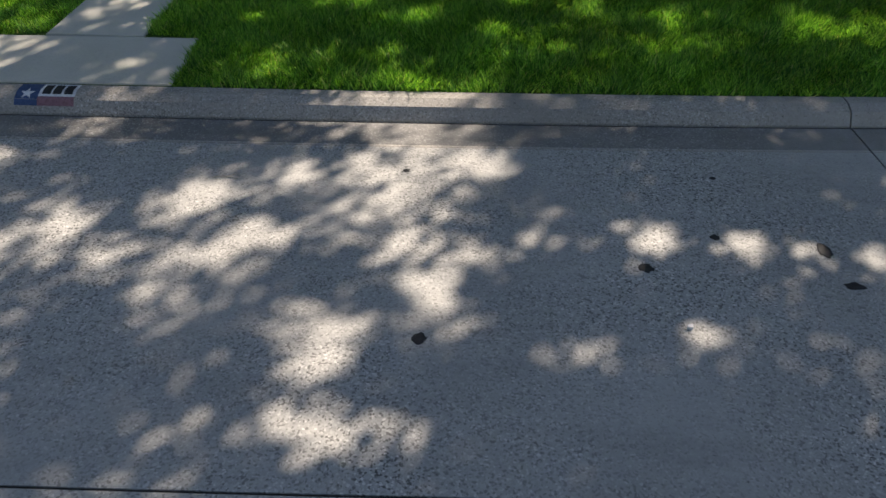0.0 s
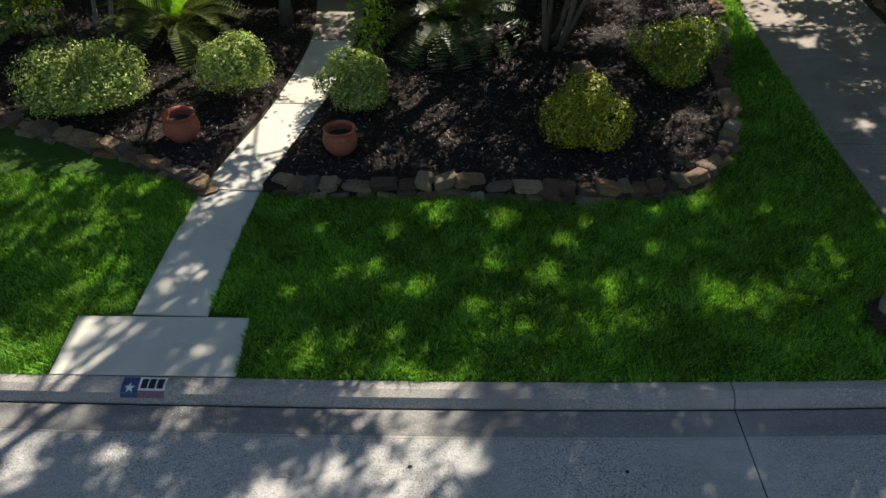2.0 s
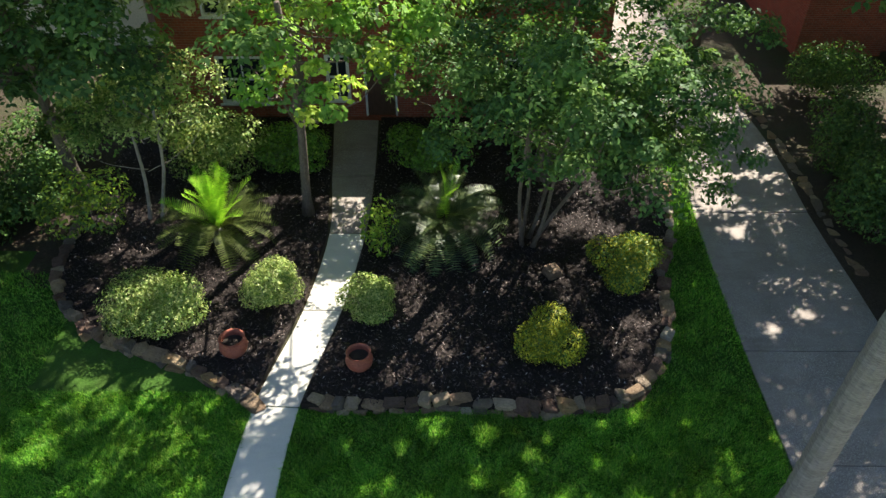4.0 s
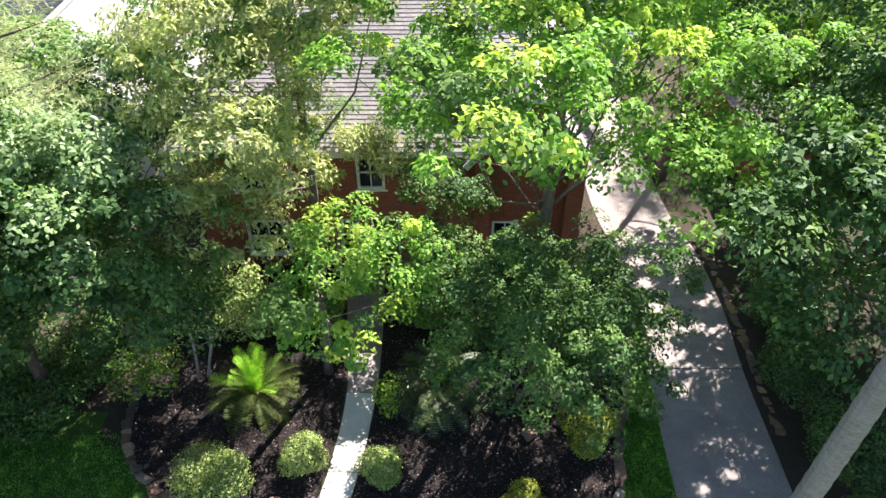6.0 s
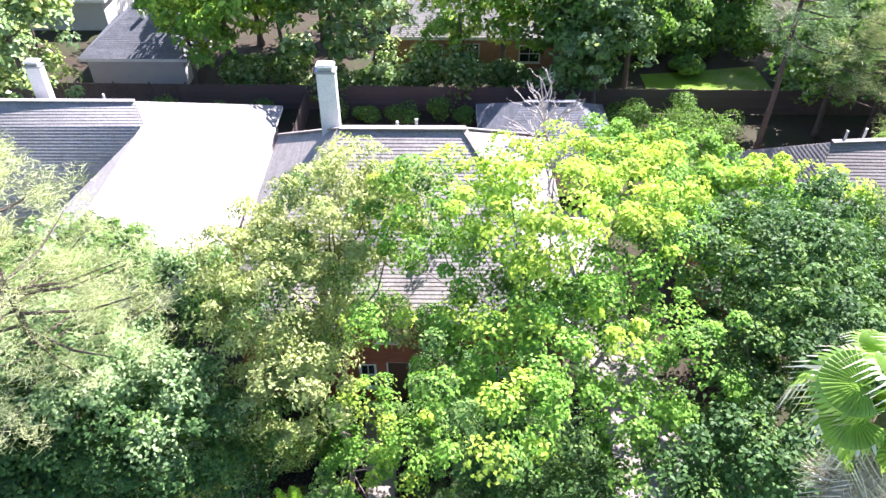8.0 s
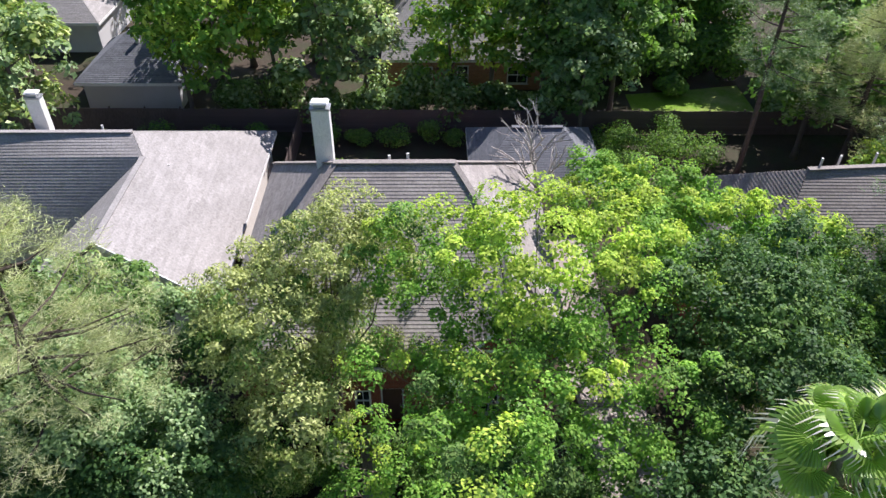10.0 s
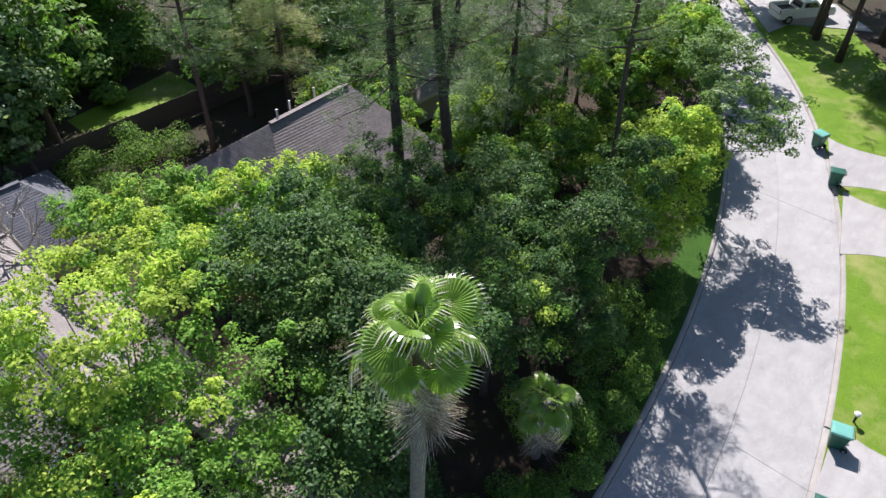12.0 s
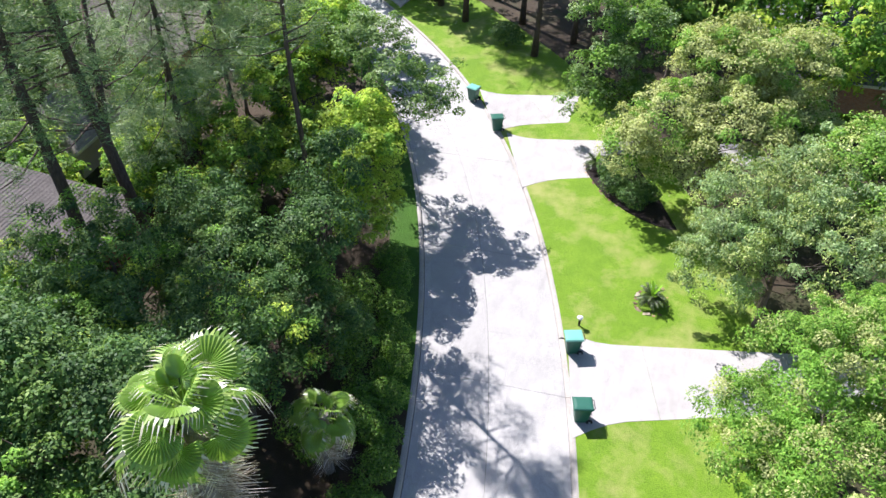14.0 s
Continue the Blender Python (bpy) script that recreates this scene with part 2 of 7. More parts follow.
FENCE = surface("weathered_cedar", (0.075, 0.055, 0.05), (0.15, 0.115, 0.1), 20, 1.2, 0.9, 0.5, 0.01, stretch=(1, 1, 0.2))
PIPE = surface("vent_pipe", (0.5, 0.48, 0.46), (0.66, 0.65, 0.62), 30, 4, 0.6, 0.1)
DOOR = surface("dark_door", (0.06, 0.03, 0.02), (0.11, 0.06, 0.04), 20, 2, 0.45, 0.1, stretch=(1, 1, 0.2))
BIN = surface("green_plastic", (0.016, 0.085, 0.055), (0.026, 0.13, 0.085), 60, 3, 0.4, 0.1, 0.002, spec=0.5)
LID = surface("green_lid", (0.12, 0.36, 0.28), (0.2, 0.47, 0.39), 60, 3, 0.35, 0.1, 0.002, spec=0.5)
RUBBER = surface("black_rubber", (0.015, 0.015, 0.015), (0.03, 0.03, 0.03), 60, 4, 0.8)
BLUE = surface("blue_paint", (0.03, 0.06, 0.14), (0.06, 0.1, 0.2), 40, 6, 0.7, 0.2, 0.002)
RED = surface("faded_red_paint", (0.2, 0.1, 0.12), (0.28, 0.15, 0.17), 40, 6, 0.75, 0.2, 0.002)
WHITE = surface("white_paint", (0.6, 0.6, 0.62), (0.74, 0.74, 0.74), 40, 6, 0.7, 0.2, 0.002)
BLACK = surface("black_paint", (0.012, 0.012, 0.014), (0.03, 0.03, 0.035), 40, 6, 0.6, 0.2, 0.002)
GLASS, gnt, gbs = start_mat("window_glass")
gbs.inputs["Base Color"].default_value, gbs.inputs["Roughness"].default_value = (0.02, 0.025, 0.03, 1), 0.06
gbs.inputs["Specular IOR Level"].default_value = 0.8

# leaves
L_MID = leafy("leaf_mid", [(0.0, (0.075, 0.155, 0.036)), (0.6, (0.13, 0.235, 0.052)), (1.0, (0.22, 0.33, 0.085))], 0.42, 0.58, 0.16, 0.7)
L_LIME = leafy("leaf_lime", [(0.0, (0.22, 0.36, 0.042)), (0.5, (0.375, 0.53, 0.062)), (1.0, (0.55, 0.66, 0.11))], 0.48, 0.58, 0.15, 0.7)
L_BRIGHT = leafy("leaf_bright", [(0.0, (0.105, 0.24, 0.032)), (0.6, (0.185, 0.36, 0.047)), (1.0, (0.3, 0.48, 0.08))], 0.46, 0.58, 0.16, 0.7)
L_DARK = leafy("leaf_dark", [(0.0, (0.038, 0.09, 0.026)), (0.6, (0.07, 0.15, 0.038)), (1.0, (0.125, 0.22, 0.06))], 0.34, 0.55, 0.18, 0.7)
L_OLIVE = leafy("leaf_olive", [(0.0, (0.24, 0.3, 0.1)), (0.6, (0.39, 0.45, 0.155)), (1.0, (0.54, 0.59, 0.24))], 0.4, 0.55, 0.15, 0.8)
L_GOLD = leafy("leaf_gold", [(0.0, (0.1, 0.15, 0.012)), (0.5, (0.3, 0.34, 0.02)), (1.0, (0.58, 0.56, 0.045))], 0.32)
L_PALE = leafy("leaf_pale", [(0.0, (0.13, 0.215, 0.04)), (0.5, (0.28, 0.38, 0.085)), (1.0, (0.54, 0.6, 0.22))], 0.32, 0.45, 0.3)
L_GREY = leafy("leaf_grey", [(0.0, (0.15, 0.25, 0.095)), (0.6, (0.25, 0.37, 0.14)), (1.0, (0.38, 0.5, 0.22))], 0.42, 0.45, 0.25, 0.8)
L_PINE = leafy("pine_needle", [(0.0, (0.085, 0.165, 0.06)), (0.6, (0.17, 0.27, 0.1)), (1.0, (0.32, 0.41, 0.18))], 0.3, 0.5, 0.3)
L_PALE_PINE = leafy("pale_pine_needle", [(0.0, (0.26, 0.32, 0.13)), (0.6, (0.45, 0.5, 0.23)), (1.0, (0.65, 0.68, 0.38))], 0.4, 0.5, 0.25)
L_PALM = leafy("palm_leaf", [(0.0, (0.14, 0.26, 0.04)), (0.6, (0.25, 0.4, 0.06)), (1.0, (0.42, 0.54, 0.14))], 0.45, 0.32, 0.6, 1.5)
L_THATCH = leafy("palm_thatch", [(0.0, (0.23, 0.184, 0.138)), (0.6, (0.46, 0.414, 0.345)), (1.0, (0.69, 0.655, 0.598))], 0.25, 0.7, 0.2)
L_TIP = leafy("palm_tip", [(0.0, (0.46, 0.46, 0.3)), (1.0, (0.72, 0.71, 0.58))], 0.3, 0.6, 0.2)
L_SAGO = leafy("sago_leaf", [(0.0, (0.035, 0.065, 0.02)), (0.6, (0.07, 0.11, 0.035)), (1.0, (0.14, 0.18, 0.06))], 0.2, 0.4, 0.4)
L_SAGO_NEW = leafy("sago_new_leaf", [(0.0, (0.2, 0.44, 0.03)), (1.0, (0.38, 0.64, 0.06))], 0.45, 0.55, 0.15)
L_SAGO_OLD = leafy("sago_olive_leaf", [(0.0, (0.05, 0.075, 0.018)), (1.0, (0.15, 0.19, 0.05))], 0.35, 0.6, 0.12)
GRASS = leafy("grass_blade", [(0.0, (0.03, 0.1, 0.012)), (0.4, (0.09, 0.28, 0.025)), (0.94, (0.34, 0.64, 0.075)), (0.98, (0.42, 0.52, 0.11)), (1.0, (0.56, 0.53, 0.2))], 0.45, 0.5, 0.3, 0.9)


# ---- mesh helpers ----
def mesh_of(name, V, F, mats, index=None, smooth=False):
    me = bpy.data.meshes.new(name)
    me.from_pydata([tuple(v) for v in V], [], [tuple(f) for f in F])
    for m in mats if isinstance(mats, (list, tuple)) else [mats]:
        me.materials.append(m)
    if index is not None:
        me.polygons.foreach_set("material_index", np.asarray(index, dtype=np.int32))
    if smooth:
        me.polygons.foreach_set("use_smooth", np.ones(len(me.polygons), dtype=bool))
    me.update()
    return me


def cards(name, V, mats, index=None, c=4):
    """A mesh of loose leaves; V holds c corners for each."""
    V = np.asarray(V, dtype=np.float32).reshape(-1, 3)
    n = len(V) // c
    me = bpy.data.meshes.new(name)
    me.vertices.add(len(V))
    me.vertices.foreach_set("co", V.ravel())
    me.loops.add(c * n)
    me.loops.foreach_set("vertex_index", np.arange(c * n, dtype=np.int32))
    me.polygons.add(n)
    me.polygons.foreach_set("loop_start", np.arange(0, c * n, c, dtype=np.int32))
    me.polygons.foreach_set("loop_total", np.full(n, c, dtype=np.int32))
    for m in mats if isinstance(mats, (list, tuple)) else [mats]:
        me.materials.append(m)
    if index is not None:
        me.polygons.foreach_set("material_index", np.asarray(index, dtype=np.int32))
    me.update(calc_edges=True)
    return me


def under(name, me, parent, label="", m=None, kind=""):
    ob = new(name, me)
    ob.parent = parent
    if m is not None:
        ob.matrix_basis = m
    return tagged(ob, label, kind=kind)


def thing(name, label, category, m=None, group="", kind="", me=None):
    ob = new(name, me)
    if m is not None:
        ob.matrix_basis = m
    return tagged(ob, label, category, group, kind)


def tube(points, radii, segs=8, closed=True):
    P = [Vector(p) for p in points]
    V, F = [], []
    for i, p in enumerate(P):
        d = (P[min(i + 1, len(P) - 1)] - P[max(i - 1, 0)]).normalized()
        a = d.cross(Vector((0.3, 1, 0.1))).normalized()
        b = d.cross(a)
        for k in range(segs):
            w = 2 * math.pi * k / segs
            V.append(p + (a * math.cos(w) + b * math.sin(w)) * radii[i])
    for i in range(len(P) - 1):
        for k in range(segs):
            F.append((i * segs + k, i * segs + (k + 1) % segs, (i + 1) * segs + (k + 1) % segs, (i + 1) * segs + k))
    if closed:
        F += [tuple(range(segs))[::-1], tuple(range((len(P) - 1) * segs, len(P) * segs))]
    return V, F


def joined(parts):
    V, F = [], []
    for v, f in parts:
        n = len(V)
        V += list(v)
        F += [tuple(i + n for i in q) for q in f]
    return V, F


def block(x0, y0, z0, x1, y1, z1, bevel=0.0):
    bm = bmesh.new()
    bmesh.ops.create_cube(bm, size=1)
    for v in bm.verts:
        v.co = Vector(((x0 + x1) / 2 + v.co.x * (x1 - x0), (y0 + y1) / 2 + v.co.y * (y1 - y0), (z0 + z1) / 2 + v.co.z * (z1 - z0)))
    if bevel:
        bmesh.ops.bevel(bm, geom=bm.edges[:], offset=bevel, segments=2, affect="EDGES")
    bm.verts.index_update()
    out = [v.co.copy() for v in bm.verts], [tuple(v.index for v in f.verts) for f in bm.faces]
    bm.free()
    return out


def lathe(profile, segs=28):
    V, F = [], []
    for r, z in profile:
        for k in range(segs):
            w = 2 * math.pi * k / segs
            V.append((r * math.cos(w), r * math.sin(w), z))
    for i in range(len(profile) - 1):
        for k in range(segs):
            F.append((i * segs + k, i * segs + (k + 1) % segs, (i + 1) * segs + (k + 1) % segs, (i + 1) * segs + k))
    return V, F


def unit(rng, n):
    u = rng.normal(size=(n, 3))
    return u / np.linalg.norm(u, axis=1, keepdims=True)


def leaves_at(rng, P, N, length, width, fold=0.25, droop=0.3):
    """Four corners for a folded leaf at each place P that faces N."""
    n = len(P)
    N = N / np.linalg.norm(N, axis=1, keepdims=True)
    A = rng.normal(size=(n, 3))
    A -= (A * N).sum(1, keepdims=True) * N
    A /= np.linalg.norm(A, axis=1, keepdims=True)
    A[:, 2] -= droop
    A /= np.linalg.norm(A, axis=1, keepdims=True)
    B = np.cross(N, A)
    s = rng.uniform(0.65, 1.3, (n, 1))
    L, W = A * length * s / 2, B * width * s / 2
    up = N * width * fold * s
    return np.stack([P - L, P + W + up, P + L, P - W + up], 1)


# ---- the street ----
def kerb_y(x):
    """The north kerb's foot: straight before the house, bending to the left further along."""
    def f(u):
        return 5.3 + 0.0040 * u * u + 4.6e-7 * u ** 4
    if x < 0:
        return 5.3 + 0.0012 * max(x, -60.0) ** 2
    if x <= 62:
        return f(x)
    return f(62) + (x - 62) * 0.9


ROAD_W = 6.9


def ground_z(d):
    """Height of the plot d metres behind the north kerb's foot."""
    return min(0.13 + 0.04 * max(d, 0.0), 0.4)


def ground():
    xs = [-400, -200, -100, -60] + [x * 1.5 for x in range(-34, 60)] + [92, 100, 120, 160, 250, 400]
    ds = [-400, -200, -110, -80, -60, -48, -40, -34, -30, -26, -23, -20, -17.5, -15, -13, -11.5, -10, -9, -8, -ROAD_W - 0.27, -ROAD_W - 0.24, -0.02,
          0.24, 0.27, 0.7, 1.2, 2, 3, 4, 5, 6, 6.75, 8, 9.5, 11, 13, 15, 17, 20, 23, 26, 30, 34, 38, 41, 44, 48, 52, 60, 70, 85, 110, 200, 400]
    V, F, I = [], [], []
    for x in xs:
        for d in ds:
            if -ROAD_W - 0.25 < d < 0.25:
                z = -0.2
            elif d >= 0.25:
                z = ground_z(d) - 0.01
            else:
                z = 0.13 + min(0.02 * (-d - ROAD_W), 0.3)
            V.append((x, kerb_y(x) + d, z))
    n = len(ds)
    for i in range(len(xs) - 1):
        for j in range(n - 1):
            F.append((i * n + j, (i + 1) * n + j, (i + 1) * n + j + 1, i * n + j + 1))
            x, d = (xs[i] + xs[i + 1]) / 2, (ds[j] + ds[j + 1]) / 2
            if d > 4 and (-3 < x < 0 or (-4.5 < x < 0 and d > 5)):
                green = False
            elif d > 0:
                green = (x > 19 and d < 2.4) or (d < 6.7 and x < 7) or (4.4 < x < 7 and d < 13) or (x < -8.4 and d < 7.4) or (38 < d < 44 and 14.5 < x < 24)
            else:
                green = d > -ROAD_W - 9.5 or d < -34
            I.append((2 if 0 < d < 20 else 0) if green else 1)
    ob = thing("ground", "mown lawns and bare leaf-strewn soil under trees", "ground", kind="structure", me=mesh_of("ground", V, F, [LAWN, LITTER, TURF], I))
    return ob


def ribbon(x0, x1, profile, step=1.0):
    """A strip along the street with a cross-section of (offset from the kerb's foot, height)."""
    n = max(1, math.ceil((x1 - x0) / step))
    V, F = [], []
    m = len(profile)
    for i in range(n + 1):
        x = x0 + (x1 - x0) * i / n
        V += [(x, kerb_y(x) + d, z) for d, z in profile]
    for i in range(n):
        for j in range(m):
            F.append((i * m + j, i * m + (j + 1) % m, (i + 1) * m + (j + 1) % m, (i + 1) * m + j))
    F += [tuple(range(m))[::-1], tuple(range(n * m, (n + 1) * m))]
    return V, [f[::-1] for f in F]


def street():
    road = thing("road", "worn grey concrete street laid in jointed slabs", "road", kind="structure", me=mesh_of("road", *ribbon(-90, 90, [(-ROAD_W, -0.19), (0, -0.19), (0, -0.012), (-ROAD_W, -0.012)], 2.0), JOINT))
    x = 3.665 - 9.2 * 6
    while x < 74:
        for a, b, mt in ((-ROAD_W + 0.012, -ROAD_W + 0.36, GUTTER), (-ROAD_W + 0.361, -3.36, ROAD), (-3.345, -0.4, ROAD), (-0.399, -0.361, KERB), (-0.36, -0.028, GUTTER)):
            if not (-25 < x < 4 and a > -2):
                mt = ROAD
            prof = [(a, -0.1), (b, -0.1), (b, -0.003), (b - 0.01, 0.0), (a + 0.01, 0.0), (a, -0.003)]
            under("slab", mesh_of("slab", *ribbon(x + 0.008, x + 9.192, prof), mt), road, "stained gutter slab" if mt is GUTTER else "pale worn band beside the gutter" if mt is KERB else "")
        x += 9.2
    shape_n = [(0.0, -0.1), (0.27, -0.1), (0.27, 0.125), (0.255, 0.135), (0.15, 0.133), (0.06, 0.1), (0.02, 0.045), (0.0, 0.01)]
    low_n = [(0.0, -0.1), (0.27, -0.1), (0.27, 0.06), (0.255, 0.065), (0.15, 0.055), (0.06, 0.03), (0.02, 0.015), (0.0, 0.006)]
    for side, name in ((1, "kerb_north"), (-1, "kerb_south")):
        k = thing(name, "sloped grey concrete kerb along the street", "kerb", kind="structure")
        x = 3.665 - 9.2 * 6
        while x < 74:
            cuts = [x, x + 9.2]
            gaps = [(6.2, 10.6)] if side > 0 else [(20.3, 25.6), (38.3, 43.2), (44.5, 48.9)]
            for g in gaps:
                cuts += [c for c in g if x < c < x + 9.2]
            cuts.sort()
            for a, b in zip(cuts, cuts[1:]):
                mid = (a + b) / 2
                low = any(g[0] < mid < g[1] for g in gaps)
                prof = low_n if low else shape_n
                if side < 0:
                    prof = [(-ROAD_W - d, z) for d, z in prof][::-1]
                under("kerb_segment", mesh_of("kerb_segment", *ribbon(a + 0.007, b - 0.007, prof), KERB), k)
            x += 9.2


def slab_quad(left, right, top, thick=0.1, soft=0.012):
    """A paving slab between two edge lines, with a worn rim."""
    n = len(left)
    V, F = [], []
    for (lx, ly), (rx, ry), z in zip(left, right, top):
        w = Vector((rx - lx, ry - ly, 0)).normalized() * soft
        V += [(lx, ly, z - thick), (lx, ly, z - soft * 0.6), (lx + w.x, ly + w.y, z), (rx - w.x, ry - w.y, z), (rx, ry, z - soft * 0.6), (rx, ry, z - thick)]
    for i in range(n - 1):
        for j in range(5):
            F.append((i * 6 + j, (i + 1) * 6 + j, (i + 1) * 6 + j + 1, i * 6 + j + 1))
    F += [tuple(range(6)), tuple(range((n - 1) * 6, n * 6))[::-1]]
    return V, [f[::-1] for f in F]


def spline(pts, t):
    """A smooth line through points; t counts points."""
    i = min(int(t), len(pts) - 2)
    u = t - i
    p = [np.array(pts[min(max(k, 0), len(pts) - 1)], float) for k in range(i - 1, i + 3)]
    return tuple(0.5 * (2 * p[1] + (p[2] - p[0]) * u + (2 * p[0] - 5 * p[1] + 4 * p[2] - p[3]) * u * u + (3 * p[1] - p[0] - 3 * p[2] + p[3]) * u ** 3))


WALK_L = [(-3.2, 6.49), (-3.03, 9.0), (-2.47, 11.46), (-2.24, 14.1), (-2.49, 16.63), (-2.8, 19.6)]
WALK_R = [(-2.3, 6.47), (-2.17, 8.95), (-1.65, 11.46), (-1.37, 14.08), (-1.35, 16.63), (-1.47, 19.6)]


def front_walk():
    w = thing("front_walk", "pale concrete path of jointed slabs from kerb to door", "path", kind="structure")
    rows = [(-3.845, -1.79), (-3.83, -1.77), (-3.82, -1.75)]
    ys = [6.455, 6.0, 5.585]
    under("slab", mesh_of("slab", *slab_quad([(a, y) for (a, b), y in zip(rows, ys)][::-1], [(b, y) for (a, b), y in zip(rows, ys)][::-1], [0.145, 0.165, 0.185]), WALK), w, "wide landing slab behind the kerb")
    for i in range(5):
        ts = [i + 0.006 + 0.988 * k / 6 for k in range(7)]
        L, R = [spline(WALK_L, t) for t in ts], [spline(WALK_R, t) for t in ts]
        under("slab", mesh_of("slab", *slab_quad(L, R, [ground_z(p[1] - 5.3) + 0.012 for p in L]), SHADY_DRIVE if i > 2 else WALK), w, "stained slab by the porch, darkened for shade" if i > 2 else "")


def driveways():
    d = thing("driveway_north", "long concrete driveway beside the house, leaf-stained and darkened for shade", "driveway", kind="structure")
    L = [(5.9, 5.58), (6.55, 7.0), (6.62, 8.6), (6.6, 10.38), (6.62, 12.5), (6.75, 15.0), (6.95, 17.5), (6.75, 20.5), (6.3, 23.5), (6.1, 33.0)]
    R = [(10.7, 5.6), (9.9, 7.0), (9.75, 8.6), (9.65, 10.38), (9.6, 12.5), (9.6, 15.0), (9.75, 17.5), (9.6, 20.5), (9.1, 23.5), (8.9, 33.0)]
    cuts = [0, 1.5, 3, 5, 7, 9]
    for a, b in zip(cuts, cuts[1:]):
        ts = [a + 0.006 + (b - a - 0.012) * k / 8 for k in range(9)]
        l, r = [spline(L, t) for t in ts], [spline(R, t) for t in ts]
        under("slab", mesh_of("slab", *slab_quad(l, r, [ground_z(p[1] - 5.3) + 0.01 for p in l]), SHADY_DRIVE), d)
    shaded = thing("driveway_south", "shaded concrete driveway with a parked truck", "driveway", group="driveways across the street", kind="structure")
    l, r = [(71.0, 10.0), (68.5, 15.0), (66.0, 20.0), (63.2, 20.6)], [(76.0, 12.0), (74.0, 17.0), (71.0, 23.0), (70.5, 27.1)]
    under("slab", mesh_of("slab", *slab_quad(l, r, [0.42, 0.38, 0.34, 0.25]), DRIVE), shaded)
    for k, (near, far, length) in enumerate(((20.6, 25.3, 16), (38.4, 43.1, 16), (44.6, 48.8, 16))):
        dv = thing("driveway_south", "sunlit pale concrete driveway crossing the lawn", "driveway", group="driveways across the street", kind="structure")
        y0 = lambda x: kerb_y(x) - ROAD_W - 0.28
        tilt = 0.32 if k else 0.3
        for s0, s1 in ((0, 3.6), (3.612, 8), (8.012, length)):
            l, r, z = [], [], []
            for q in range(6):
                s = s0 + (s1 - s0) * q / 5
                fl = 0.75 * max(0, 1 - s / 2.4) ** 2
                l.append((far + fl + tilt * s * 0.55, y0(far) - s)), r.append((near - fl + tilt * s, y0(near) - s))
                z.append(0.152 + 0.02 * s)
            under("slab", mesh_of("slab", *slab_quad(l, r, z), DRIVE), dv)


def address_plate():
    """The painted mark on the kerb's slope; its number stays plain bars."""
    p = thing("painted_kerb_mark", "faded star flag painted on the kerb with white panel", "painted sign")

    def on_kerb(x, s, lift):
        pts = [(0.024, 0.052), (0.06, 0.1), (0.15, 0.133), (0.255, 0.135)]
        u = s * 3
        i = min(int(u), 2)
        a, b = pts[i], pts[i + 1]
        d, z = a[0] + (b[0] - a[0]) * (u - i), a[1] + (b[1] - a[1]) * (u - i)
        return (x, kerb_y(x) + d, z + lift)

    def patch(name, x0, x1, s0, s1, m, lift, label=""):
        n = 8
        V, F = [], []
        for k in range(n + 1):
            s = s0 + (s1 - s0) * k / n
            V += [on_kerb(x0, s, lift), on_kerb(x1, s, lift)]
        for k in range(n):
            F.append((2 * k, 2 * k + 1, 2 * k + 3, 2 * k + 2))
        under(name, mesh_of(name, V, F, m), p, label)

    patch("blue_field", -2.965, -2.78, 0.02, 0.96, BLUE, 0.004, "blue field of the flag")
    patch("red_stripe", -2.78, -2.485, 0.02, 0.42, RED, 0.004, "faded red stripe")
    patch("white_panel", -2.78, -2.485, 0.42, 0.97, WHITE, 0.004, "white panel behind the bars")
    for a in (-2.755, -2.67, -2.58):
        patch("bar", a, a + 0.07, 0.5, 0.9, BLACK, 0.007)
    V = []
    for k in range(10):
        r = 0.062 if k % 2 == 0 else 0.025
        w = math.pi / 2 + k * math.pi / 5
        V.append(on_kerb(-2.872 + r * math.cos(w), 0.52 + r * math.sin(w) * 3.6, 0.007))
    V.append(on_kerb(-2.872, 0.52, 0.007))
    under("star", mesh_of("star", V, [(k, (k + 1) % 10, 10) for k in range(10)], WHITE), p, "white five-pointed star")


# ---- houses ----
def clip_poly(poly, axis, lo, hi):
    for sign, lim in ((1, lo), (-1, -hi)):
        out = []
        for i, p in enumerate(poly):
            q = poly[(i + 1) % len(poly)]
            a, b = sign * p.dot(axis) - lim, sign * q.dot(axis) - lim
            if a >= 0:
                out.append(p)
            if a * b < 0:
                out.append(p.lerp(q, a / (a - b)))
        poly = out
        if len(poly) < 3:
            return []
    return poly


